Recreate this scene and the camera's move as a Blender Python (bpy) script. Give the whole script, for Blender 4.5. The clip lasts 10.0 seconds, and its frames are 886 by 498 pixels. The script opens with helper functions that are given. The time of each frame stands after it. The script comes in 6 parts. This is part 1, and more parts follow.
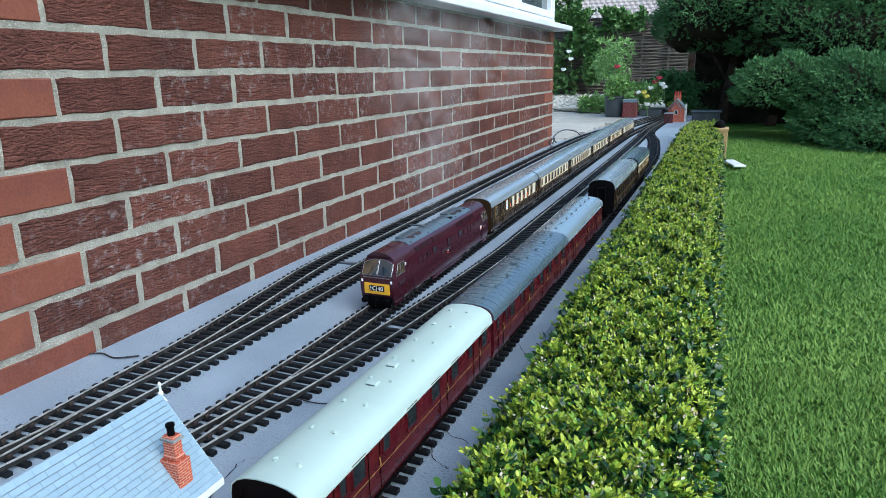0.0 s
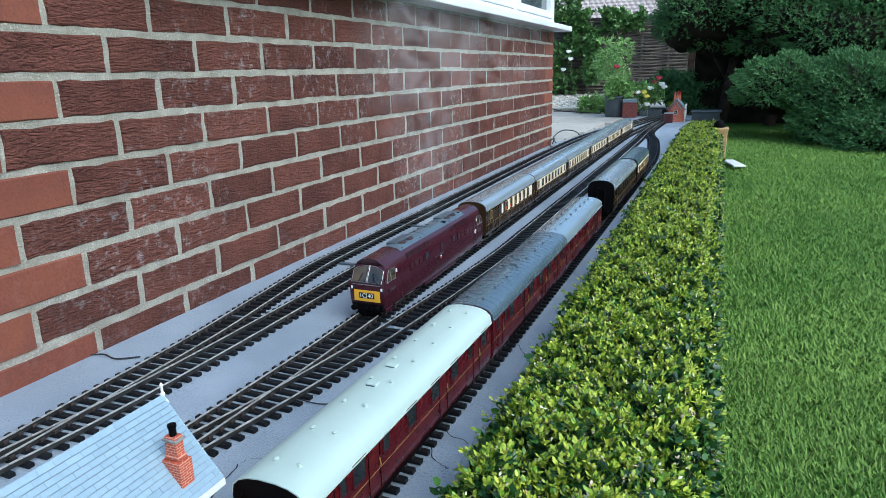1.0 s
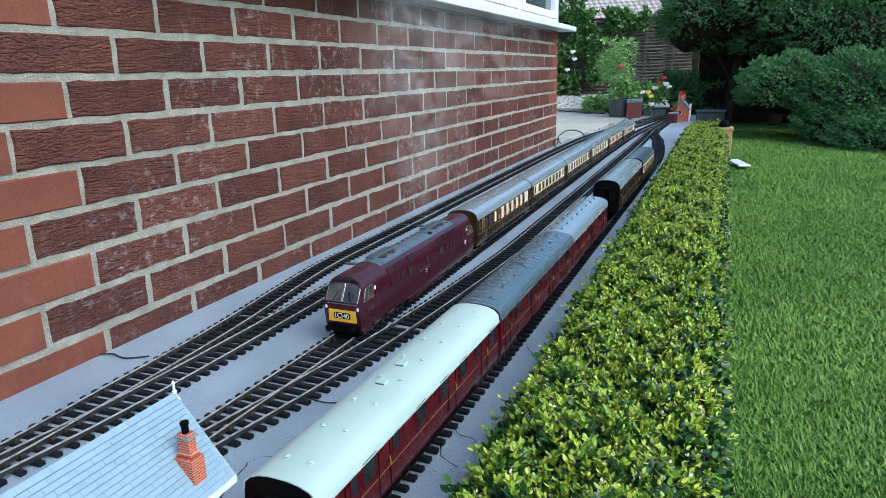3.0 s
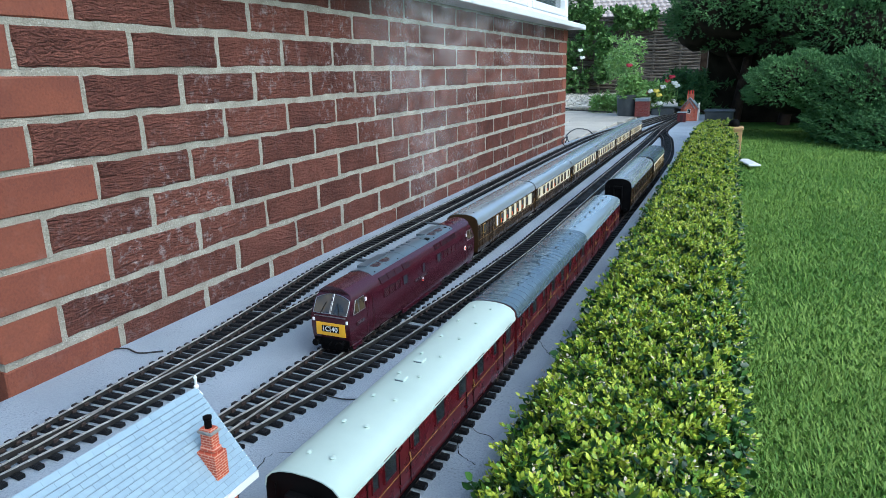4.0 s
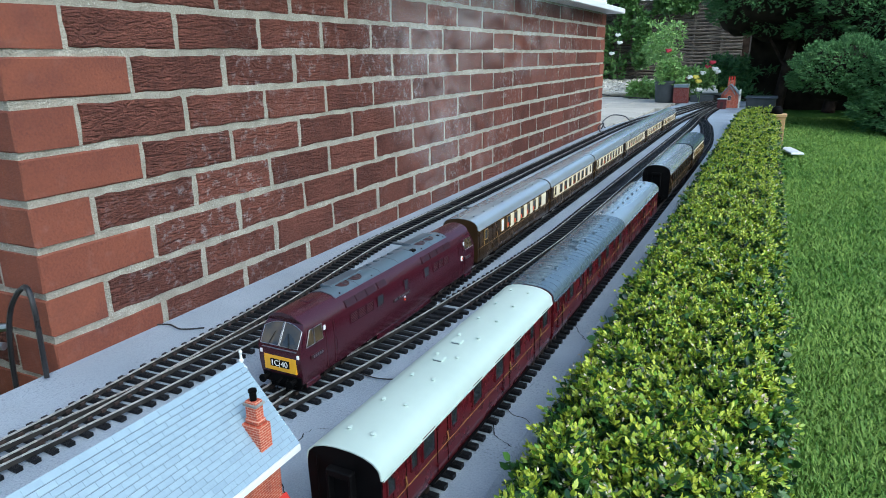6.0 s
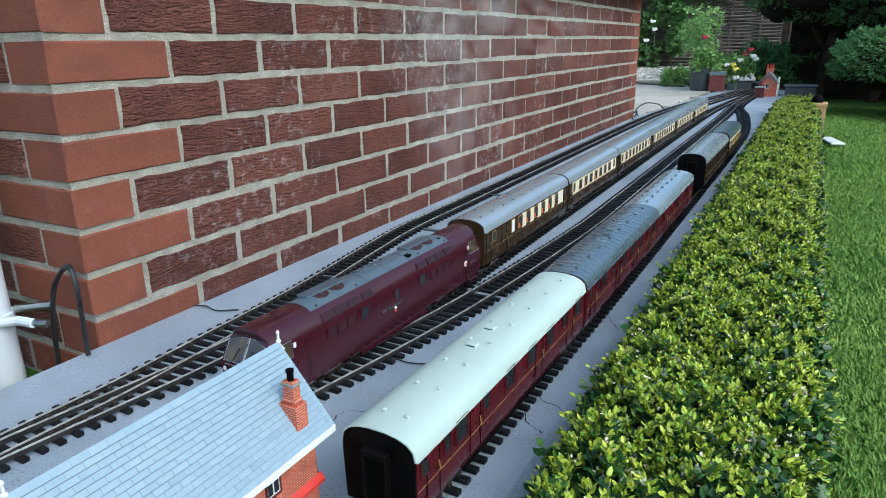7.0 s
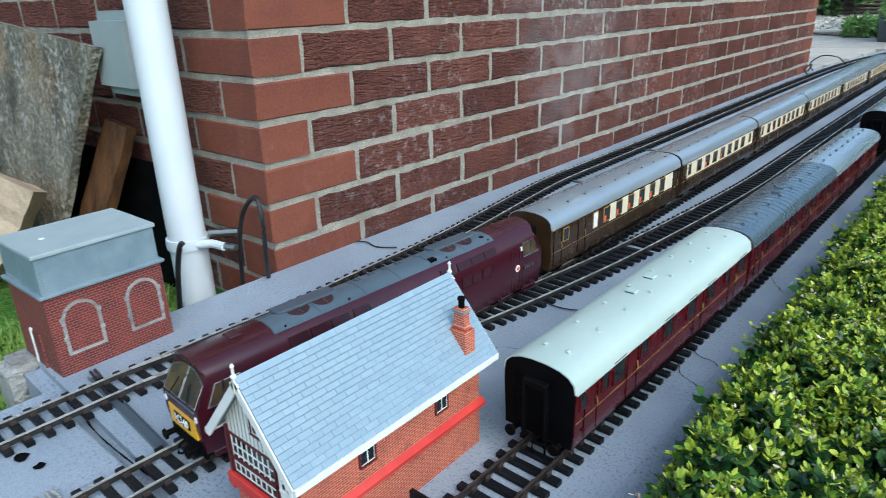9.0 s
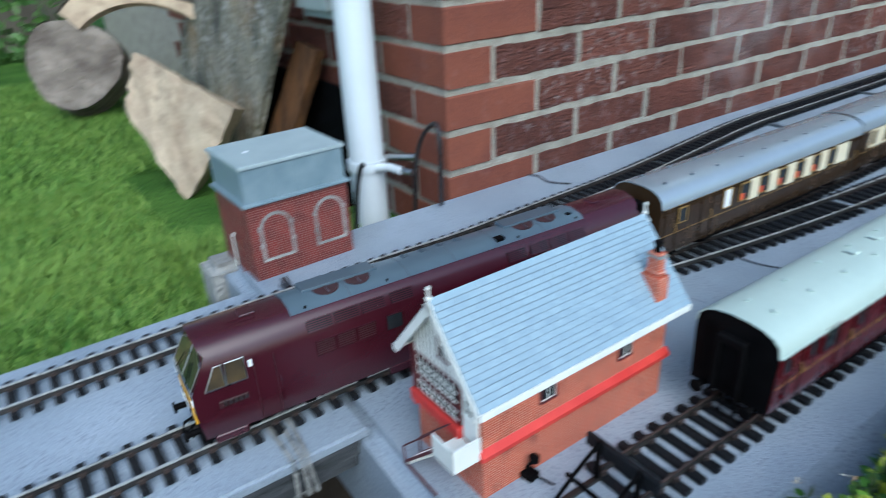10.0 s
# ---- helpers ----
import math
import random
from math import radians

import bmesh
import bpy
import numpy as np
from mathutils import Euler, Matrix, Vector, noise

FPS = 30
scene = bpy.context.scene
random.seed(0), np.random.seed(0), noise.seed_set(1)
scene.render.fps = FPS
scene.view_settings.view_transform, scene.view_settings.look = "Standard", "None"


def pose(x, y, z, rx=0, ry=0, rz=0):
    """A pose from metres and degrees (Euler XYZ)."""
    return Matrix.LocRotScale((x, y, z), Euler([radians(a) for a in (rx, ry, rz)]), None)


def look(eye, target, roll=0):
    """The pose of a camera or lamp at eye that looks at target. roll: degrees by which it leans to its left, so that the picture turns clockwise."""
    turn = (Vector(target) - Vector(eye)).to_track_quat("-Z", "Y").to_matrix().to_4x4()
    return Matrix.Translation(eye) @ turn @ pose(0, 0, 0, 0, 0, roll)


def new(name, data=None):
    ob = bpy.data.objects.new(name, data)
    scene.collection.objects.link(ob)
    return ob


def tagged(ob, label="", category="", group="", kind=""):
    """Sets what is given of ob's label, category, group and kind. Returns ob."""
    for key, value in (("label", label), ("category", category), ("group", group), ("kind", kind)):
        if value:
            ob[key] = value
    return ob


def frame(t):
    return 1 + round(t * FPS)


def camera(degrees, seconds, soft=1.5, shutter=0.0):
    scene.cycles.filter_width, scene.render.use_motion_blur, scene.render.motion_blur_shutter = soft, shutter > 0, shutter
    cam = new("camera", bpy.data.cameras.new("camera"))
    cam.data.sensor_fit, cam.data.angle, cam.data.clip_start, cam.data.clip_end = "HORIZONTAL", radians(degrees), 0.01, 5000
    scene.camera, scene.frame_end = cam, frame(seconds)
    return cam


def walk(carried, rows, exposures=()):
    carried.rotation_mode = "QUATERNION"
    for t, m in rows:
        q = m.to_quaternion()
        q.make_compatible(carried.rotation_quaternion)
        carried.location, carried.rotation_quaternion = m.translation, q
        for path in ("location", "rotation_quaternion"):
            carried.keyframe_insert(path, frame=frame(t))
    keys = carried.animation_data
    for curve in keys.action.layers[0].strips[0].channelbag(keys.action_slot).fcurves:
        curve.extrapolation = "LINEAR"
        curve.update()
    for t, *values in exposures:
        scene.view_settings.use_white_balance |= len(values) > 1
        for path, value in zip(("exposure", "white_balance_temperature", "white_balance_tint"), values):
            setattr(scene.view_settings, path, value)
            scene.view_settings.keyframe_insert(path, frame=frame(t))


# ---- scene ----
cam = camera(68.3, 10.0, soft=0.7, shutter=0.5)
PATH = [
    (0, (1.032, -0.573, 0.49), (0.284, 1.206, -0.035), -1.2),
    (0.5, (1.036, -0.575, 0.493), (0.287, 1.204, -0.033), -1.2),
    (1, (1.035, -0.577, 0.493), (0.286, 1.202, -0.032), -1.3),
    (1.5, (1.032, -0.574, 0.491), (0.282, 1.204, -0.033), -1.3),
    (2, (1.034, -0.575, 0.491), (0.282, 1.203, -0.032), -1.4),
    (3.5, (1.022, -0.585, 0.491), (0.257, 1.188, -0.033), -1.4),
    (4, (1.011, -0.586, 0.488), (0.239, 1.182, -0.039), -1.2),
    (4.5, (1.006, -0.586, 0.487), (0.228, 1.178, -0.044), -0.9),
    (5, (1.003, -0.589, 0.485), (0.218, 1.171, -0.051), -0.8),
    (6.5, (1.0, -0.595, 0.482), (0.108, 1.097, -0.103), -1.0),
    (7, (0.994, -0.598, 0.48), (0.071, 1.072, -0.12), -0.9),
    (7.5, (0.987, -0.604, 0.477), (0.011, 1.033, -0.131), -1.2),
    (8, (0.971, -0.615, 0.47), (-0.071, 0.959, -0.191), -1.1),
    (8.5, (0.969, -0.632, 0.47), (-0.161, 0.852, -0.251), -1.3),
    (9, (0.979, -0.645, 0.472), (-0.252, 0.759, -0.247), -1.7),
    (9.5, (0.96, -0.633, 0.46), (-0.361, 0.661, -0.303), -3.2),
    (10, (0.937, -0.665, 0.463), (-0.542, 0.351, -0.42), -2.7),
]
walk(cam, [(t, look(eye, target, roll)) for t, eye, target, roll in PATH], exposures=[(0, 0.90, 5500, 0), (5, 0.90, 5550, 0), (8, 0.86, 5800, 0), (9.5, 0.80, 5520, 0), (10, 0.74, 5400, 0)])

# ---- light ----
SUN_ELEV, SUN_AZ = 44.0, 111.0
world = bpy.data.worlds.new("sky")
scene.world = world
world.use_nodes = True
sky = world.node_tree.nodes.new("ShaderNodeTexSky")
sky.sky_type = "NISHITA"
sky.sun_disc = False
sky.sun_elevation, sky.sun_rotation = radians(SUN_ELEV), radians(SUN_AZ)
sky.air_density, sky.dust_density, sky.ozone_density = 1.0, 2.5, 1.0
background = world.node_tree.nodes["Background"]
background.inputs["Strength"].default_value = 0.14
world.node_tree.links.new(sky.outputs["Color"], background.inputs["Color"])
sun = new("sun", bpy.data.lights.new("sun", "SUN"))
sun.data.energy, sun.data.angle, sun.data.color = 1.25, radians(60), (1.0, 0.97, 0.93)
sun.matrix_world = look((4.2, -1.6, 4.4), (0, 0, 0))


# ---- materials ----
def surface(name, low, high, scale=20.0, rough=0.6, metal=0.0, bump=0.0, bump_scale=80.0, per_thing=False, fine=0.0,
            stretch=(1, 1, 1), rough_var=0.1, island=False, spread=0.0, specular=0.5):
    """Two colours mixed by a coarse noise, finer grain, uneven gloss and relief."""
    m = bpy.data.materials.new(name)
    m.use_nodes = True
    nt, L = m.node_tree, m.node_tree.links
    bsdf = nt.nodes["Principled BSDF"]
    tc = nt.nodes.new("ShaderNodeTexCoord")
    mp = nt.nodes.new("ShaderNodeMapping")
    mp.inputs["Scale"].default_value = stretch
    L.new(tc.outputs["Object"], mp.inputs["Vector"])
    vec = mp.outputs["Vector"]
    rnd = None
    if per_thing or island:
        if island:
            rnd = nt.nodes.new("ShaderNodeNewGeometry").outputs["Random Per Island"]
        else:
            rnd = nt.nodes.new("ShaderNodeObjectInfo").outputs["Random"]
            mul = nt.nodes.new("ShaderNodeMath")
            mul.operation = "MULTIPLY"
            mul.inputs[1].default_value = 37.0
            L.new(rnd, mul.inputs[0])
            add = nt.nodes.new("ShaderNodeVectorMath")
            add.operation = "ADD"
            L.new(vec, add.inputs[0])
            L.new(mul.outputs[0], add.inputs[1])
            vec = add.outputs[0]
    n1 = nt.nodes.new("ShaderNodeTexNoise")
    n1.inputs["Scale"].default_value, n1.inputs["Detail"].default_value = scale, 5.0
    L.new(vec, n1.inputs["Vector"])
    n2 = nt.nodes.new("ShaderNodeTexNoise")
    n2.inputs["Scale"].default_value, n2.inputs["Detail"].default_value = bump_scale, 4.0
    L.new(vec, n2.inputs["Vector"])
    ramp = nt.nodes.new("ShaderNodeMapRange")
    ramp.inputs[1].default_value, ramp.inputs[2].default_value = 0.3, 0.7
    fac = n1.outputs["Fac"]
    if rnd is not None and spread:
        mix = nt.nodes.new("ShaderNodeMix")
        mix.inputs["Factor"].default_value = spread
        ctr = nt.nodes.new("ShaderNodeMapRange")
        ctr.inputs[3].default_value, ctr.inputs[4].default_value = 0.25, 0.75
        L.new(rnd, ctr.inputs[0])
        L.new(fac, mix.inputs[2])
        L.new(ctr.outputs[0], mix.inputs[3])
        fac = mix.outputs[0]
    L.new(fac, ramp.inputs[0])
    col = nt.nodes.new("ShaderNodeMix")
    col.data_type = "RGBA"
    col.inputs[6].default_value, col.inputs[7].default_value = (*low, 1), (*high, 1)
    L.new(ramp.outputs[0], col.inputs["Factor"])
    out = col.outputs[2]
    if fine:
        hs = nt.nodes.new("ShaderNodeHueSaturation")
        mr = nt.nodes.new("ShaderNodeMapRange")
        mr.inputs[3].default_value, mr.inputs[4].default_value = 1 - fine, 1 + fine
        L.new(n2.outputs["Fac"], mr.inputs[0])
        L.new(mr.outputs[0], hs.inputs["Value"])
        L.new(out, hs.inputs["Color"])
        out = hs.outputs[0]
    L.new(out, bsdf.inputs["Base Color"])
    rr = nt.nodes.new("ShaderNodeMapRange")
    rr.inputs[3].default_value, rr.inputs[4].default_value = max(0.02, rough - rough_var), min(1, rough + rough_var)
    L.new(n1.outputs["Fac"], rr.inputs[0])
    L.new(rr.outputs[0], bsdf.inputs["Roughness"])
    bsdf.inputs["Metallic"].default_value = metal
    bsdf.inputs["Specular IOR Level"].default_value = specular
    if bump:
        bp = nt.nodes.new("ShaderNodeBump")
        bp.inputs["Strength"].default_value, bp.inputs["Distance"].default_value = 1.0, bump
        L.new(n2.outputs["Fac"], bp.inputs["Height"])
        L.new(bp.outputs[0], bsdf.inputs["Normal"])
    return m


def rustic_brick():
    """Dark red drag-wire brick: wavy horizontal creases, blotches and white bloom."""
    m = surface("rustic_brick", (0.12, 0.044, 0.033), (0.275, 0.103, 0.073), 14, 0.88, bump=0.0, per_thing=True, spread=0.5, fine=0.5, specular=0.25, bump_scale=160)
    nt, L = m.node_tree, m.node_tree.links
    b = nt.nodes["Principled BSDF"]
    tc = nt.nodes.new("ShaderNodeTexCoord")
    info = nt.nodes.new("ShaderNodeObjectInfo")
    mul = nt.nodes.new("ShaderNodeMath")
    mul.operation = "MULTIPLY"
    mul.inputs[1].default_value = 53.0
    L.new(info.outputs["Random"], mul.inputs[0])
    add = nt.nodes.new("ShaderNodeVectorMath")
    L.new(tc.outputs["Object"], add.inputs[0])
    L.new(mul.outputs[0], add.inputs[1])
    mp = nt.nodes.new("ShaderNodeMapping")
    mp.inputs["Scale"].default_value = (34, 34, 120)
    L.new(add.outputs[0], mp.inputs["Vector"])
    n = nt.nodes.new("ShaderNodeTexNoise")
    n.inputs["Scale"].default_value, n.inputs["Detail"].default_value, n.inputs["Distortion"].default_value = 1.0, 5.0, 1.6
    L.new(mp.outputs[0], n.inputs["Vector"])
    n3 = nt.nodes.new("ShaderNodeTexNoise")
    n3.inputs["Scale"].default_value, n3.inputs["Detail"].default_value = 330.0, 3.0
    L.new(add.outputs[0], n3.inputs["Vector"])
    sm = nt.nodes.new("ShaderNodeMath")
    sm.operation = "MULTIPLY_ADD"
    sm.inputs[1].default_value = 0.35
    L.new(n3.outputs["Fac"], sm.inputs[0])
    L.new(n.outputs["Fac"], sm.inputs[2])
    bp = nt.nodes.new("ShaderNodeBump")
    bp.inputs["Strength"].default_value, bp.inputs["Distance"].default_value = 1.0, 0.034
    L.new(sm.outputs[0], bp.inputs["Height"])
    L.new(bp.outputs[0], b.inputs["Normal"])
    # salt bloom, patchy over the wall
    geo = nt.nodes.new("ShaderNodeNewGeometry")
    w = nt.nodes.new("ShaderNodeTexNoise")
    w.inputs["Scale"].default_value, w.inputs["Detail"].default_value = 3.1, 2.0
    L.new(geo.outputs["Position"], w.inputs["Vector"])
    w2 = nt.nodes.new("ShaderNodeTexNoise")
    w2.inputs["Scale"].default_value, w2.inputs["Detail"].default_value, w2.inputs["Roughness"].default_value = 42.0, 6.0, 0.75
    L.new(geo.outputs["Position"], w2.inputs["Vector"])
    r1 = nt.nodes.new("ShaderNodeMapRange")
    r1.inputs[1].default_value, r1.inputs[2].default_value = 0.47, 0.66
    L.new(w.outputs["Fac"], r1.inputs[0])
    r2 = nt.nodes.new("ShaderNodeMapRange")
    r2.inputs[1].default_value, r2.inputs[2].default_value = 0.52, 0.70
    L.new(w2.outputs["Fac"], r2.inputs[0])
    mm = nt.nodes.new("ShaderNodeMath")
    mm.operation = "MULTIPLY"
    L.new(r1.outputs[0], mm.inputs[0])
    L.new(r2.outputs[0], mm.inputs[1])
    half = nt.nodes.new("ShaderNodeMath")
    half.operation = "MULTIPLY"
    half.inputs[1].default_value = 0.7
    L.new(mm.outputs[0], half.inputs[0])
    old = b.inputs["Base Color"].links[0].from_socket
    mix = nt.nodes.new("ShaderNodeMix")
    mix.data_type = "RGBA"
    mix.inputs[7].default_value = (0.62, 0.58, 0.58, 1)
    L.new(half.outputs[0], mix.inputs["Factor"])
    L.new(old, mix.inputs[6])
    L.new(mix.outputs[2], b.inputs["Base Color"])
    return m


def speckled(m, scale, low, high, colour, amount, coarse=9.0):
    """Scatter small spots of another colour over a material, thicker in some patches."""
    nt, L = m.node_tree, m.node_tree.links
    b = nt.nodes["Principled BSDF"]
    geo = nt.nodes.new("ShaderNodeNewGeometry")
    maps = []
    for sc, lo, hi in ((scale, low, high), (coarse, 0.35, 0.7)):
        n = nt.nodes.new("ShaderNodeTexNoise")
        n.inputs["Scale"].default_value, n.inputs["Detail"].default_value = sc, 4.0
        L.new(geo.outputs["Position"], n.inputs["Vector"])
        mr = nt.nodes.new("ShaderNodeMapRange")
        mr.inputs[1].default_value, mr.inputs[2].default_value = lo, hi
        L.new(n.outputs["Fac"], mr.inputs[0])
        maps.append(mr.outputs[0])
    mul = nt.nodes.new("ShaderNodeMath")
    mul.operation = "MULTIPLY"
    L.new(maps[0], mul.inputs[0])
    L.new(maps[1], mul.inputs[1])
    scale_by = nt.nodes.new("ShaderNodeMath")
    scale_by.operation = "MULTIPLY"
    scale_by.inputs[1].default_value = amount
    L.new(mul.outputs[0], scale_by.inputs[0])
    mix = nt.nodes.new("ShaderNodeMix")
    mix.data_type = "RGBA"
    mix.inputs[7].default_value = (*colour, 1)
    old = b.inputs["Base Color"].links[0].from_socket
    L.new(scale_by.outputs[0], mix.inputs["Factor"])
    L.new(old, mix.inputs[6])
    L.new(mix.outputs[2], b.inputs["Base Color"])
    return m


M = dict(
    rustic=rustic_brick(),
    quoin=surface("smooth_brick", (0.138, 0.037, 0.020), (0.22, 0.067, 0.034), 16, 0.8, bump=0.0016, bump_scale=240, per_thing=True, spread=0.5, fine=0.35),
    mortar=surface("mortar", (0.27, 0.25, 0.20), (0.42, 0.395, 0.33), 24, 0.95, bump=0.006, bump_scale=320, fine=0.3),
    deck=surface("painted_concrete", (0.225, 0.272, 0.325), (0.335, 0.385, 0.45), 4, 0.55, bump=0.0014, bump_scale=420, fine=0.3),
    concrete=surface("raw_concrete", (0.2, 0.2, 0.19), (0.42, 0.42, 0.4), 18, 0.9, bump=0.01, bump_scale=120, fine=0.25),
    sleeper=surface("black_plastic", (0.003, 0.0035, 0.0045), (0.012, 0.013, 0.016), 60, 0.5, specular=0.2, bump=0.0006, bump_scale=600, per_thing=True, spread=0.4),
    chair=surface("rust_brown_chair", (0.022, 0.016, 0.014), (0.06, 0.04, 0.034), 60, 0.6),
    rail=surface("weathered_rail", (0.018, 0.017, 0.016), (0.05, 0.046, 0.042), 30, 0.45, 0.3, fine=0.2),
    railtop=surface("worn_rail_head", (0.36, 0.36, 0.35), (0.52, 0.52, 0.51), 40, 0.28, 0.3, specular=1.0),
    maroon=surface("maroon_gloss", (0.036, 0.0045, 0.0095), (0.043, 0.0060, 0.0120), 8, 0.24, bump=0.0001, bump_scale=400, specular=0.6, rough_var=0.04),
    crimson=surface("crimson_paint", (0.062, 0.005, 0.008), (0.078, 0.007, 0.009), 40, 0.28),
    grey=surface("roof_grey", (0.080, 0.115, 0.145), (0.095, 0.135, 0.168), 8, 0.3, 0.15, fine=0.06, specular=0.6, rough_var=0.04),
    slate_roof=surface("dark_grey_roof", (0.055, 0.075, 0.095), (0.07, 0.092, 0.115), 8, 0.32, fine=0.05, specular=0.6, rough_var=0.04),
    cream_roof=surface("pale_green_roof", (0.385, 0.475, 0.435), (0.425, 0.515, 0.47), 7, 0.42, fine=0.04, rough_var=0.05),
    blue_roof=surface("blue_grey_roof", (0.105, 0.15, 0.185), (0.13, 0.18, 0.215), 6, 0.22, 0.45, fine=0.05, specular=1.0, rough_var=0.03),
    van_roof=surface("light_blue_grey_roof", (0.30, 0.37, 0.42), (0.34, 0.415, 0.46), 6, 0.22, 0.5, fine=0.05, specular=1.0, rough_var=0.03),
    oldplank=surface("weathered_grey_timber", (0.02, 0.024, 0.028), (0.10, 0.11, 0.12), 14, 0.85, bump=0.004, bump_scale=120, stretch=(6, 1, 6), fine=0.3),
    silver=surface("pale_grey_roof", (0.32, 0.37, 0.41), (0.36, 0.415, 0.455), 6, 0.20, 0.45, fine=0.05, specular=1.0, rough_var=0.03),
    umber=surface("umber_paint", (0.03, 0.017, 0.008), (0.042, 0.025, 0.012), 40, 0.25),
    cream=surface("cream_paint", (0.66, 0.60, 0.42), (0.75, 0.69, 0.52), 40, 0.35),
    gold=surface("gold_line", (0.24, 0.15, 0.04), (0.32, 0.21, 0.06), 60, 0.4),
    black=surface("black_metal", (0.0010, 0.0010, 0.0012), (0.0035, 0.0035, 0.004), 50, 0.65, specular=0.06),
    yellow=surface("warning_yellow", (0.72, 0.37, 0.015), (0.8, 0.43, 0.02), 50, 0.35),
    white=surface("white_plastic", (0.72, 0.75, 0.78), (0.80, 0.82, 0.84), 12, 0.35, bump=0.0002, bump_scale=200),
    pipe=surface("white_pipe_plastic", (0.56, 0.61, 0.65), (0.64, 0.69, 0.73), 7, 0.4, bump=0.0002, bump_scale=200),
    steel=surface("steel", (0.35, 0.35, 0.35), (0.5, 0.5, 0.5), 60, 0.3, 1.0),
    cabglass=surface("cab_glass", (0.018, 0.020, 0.020), (0.10, 0.070, 0.035), 28, 0.04, specular=0.8),
    sky_pane=surface("bright_window_glass", (0.05, 0.06, 0.07), (0.10, 0.12, 0.13), 3, 0.03, specular=1.0),
    dark_pane=surface("dark_window", (0.012, 0.016, 0.018), (0.03, 0.036, 0.04), 20, 0.06),
    redlamp=surface("red_shade", (0.6, 0.06, 0.02), (0.75, 0.12, 0.04), 30, 0.5),
    plate=surface("name_plate", (0.03, 0.010, 0.012), (0.045, 0.016, 0.018), 50, 0.4),
    sbred=surface("bright_red_paint", (0.50, 0.03, 0.024), (0.60, 0.05, 0.038), 30, 0.5, fine=0.15),
    sbslate=surface("model_slate", (0.215, 0.30, 0.37), (0.27, 0.365, 0.435), 40, 0.45, per_thing=True, spread=0.25, bump=0.0003, bump_scale=500),
    ivory=surface("ivory_board", (0.70, 0.72, 0.68), (0.78, 0.79, 0.75), 30, 0.5),
    oxblood=surface("oxblood_frame", (0.075, 0.010, 0.014), (0.10, 0.015, 0.018), 40, 0.45),
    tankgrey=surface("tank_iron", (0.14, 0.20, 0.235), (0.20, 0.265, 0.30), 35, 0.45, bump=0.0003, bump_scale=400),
    tanktop=surface("tank_lid", (0.27, 0.33, 0.345), (0.34, 0.40, 0.41), 20, 0.5),
    soil=surface("soil", (0.03, 0.022, 0.014), (0.075, 0.055, 0.035), 12, 0.95, bump=0.02, bump_scale=60),
    lawn=surface("lawn_ground", (0.04, 0.10, 0.015), (0.085, 0.17, 0.030), 6, 0.95, bump=0.02, bump_scale=70, fine=0.4, specular=0.1),
    blade=surface("grass_blade", (0.055, 0.155, 0.018), (0.245, 0.36, 0.072), 1.7, 0.55, island=True, spread=0.62, specular=0.25),
    hedge_leaf=surface("box_leaf", (0.006, 0.032, 0.012), (0.055, 0.135, 0.024), 30, 0.32, island=True, spread=0.85, specular=0.4),
    hedge_tip=surface("box_new_leaf", (0.11, 0.235, 0.016), (0.46, 0.50, 0.05), 30, 0.38, island=True, spread=0.85, specular=0.4),
    dry_leaf=surface("dry_leaf", (0.30, 0.20, 0.11), (0.72, 0.66, 0.52), 40, 0.7, island=True, spread=0.8),
    # near black for the hedge core, painting the shade between its leaves
    hedge_shade=surface("hedge_gap_shade", (0.004, 0.008, 0.003), (0.012, 0.02, 0.006), 20, 0.95, specular=0.1, bump=0.02, bump_scale=60),
    juniper=surface("juniper_spray", (0.026, 0.095, 0.034), (0.155, 0.30, 0.105), 2.5, 0.6, island=True, spread=0.6, specular=0.2),
    # inside of the junipers: twig brown darkened to stand for shade between sprays
    juniper_shade=surface("juniper_twig_shade", (0.010, 0.010, 0.007), (0.034, 0.028, 0.020), 8, 0.95, specular=0.05),
    deadwood=surface("dead_brown_wood", (0.018, 0.013, 0.010), (0.06, 0.042, 0.032), 14, 0.9, bump=0.01, bump_scale=60, specular=0.1),
    ivy=surface("ivy_leaf", (0.035, 0.105, 0.022), (0.15, 0.28, 0.07), 3, 0.45, island=True, spread=0.6),
    fern=surface("light_foliage", (0.13, 0.27, 0.06), (0.28, 0.45, 0.13), 3, 0.5, island=True, spread=0.6),
    paving=surface("sandstone_flag", (0.35, 0.33, 0.29), (0.49, 0.465, 0.41), 5, 0.85, bump=0.004, bump_scale=60, per_thing=True, spread=0.4, fine=0.15),
    gravel=surface("gravel", (0.46, 0.43, 0.36), (0.74, 0.70, 0.61), 60, 0.9, bump=0.01, bump_scale=90, island=True, spread=0.5),
    wattle=surface("wattle", (0.05, 0.043, 0.036), (0.21, 0.18, 0.15), 9, 0.85, island=True, spread=0.6),
    rooftile=surface("old_clay_tile", (0.36, 0.30, 0.28), (0.52, 0.45, 0.42), 3, 0.85, per_thing=True, spread=0.5),
    potgrey=surface("lead_grey_pot", (0.04, 0.05, 0.058), (0.08, 0.09, 0.10), 14, 0.5),
    oldboard=surface("weathered_board", (0.085, 0.085, 0.072), (0.29, 0.275, 0.21), 7, 0.95, bump=0.016, bump_scale=70, stretch=(1.6, 1.6, 1.0), fine=0.7, specular=0.15),
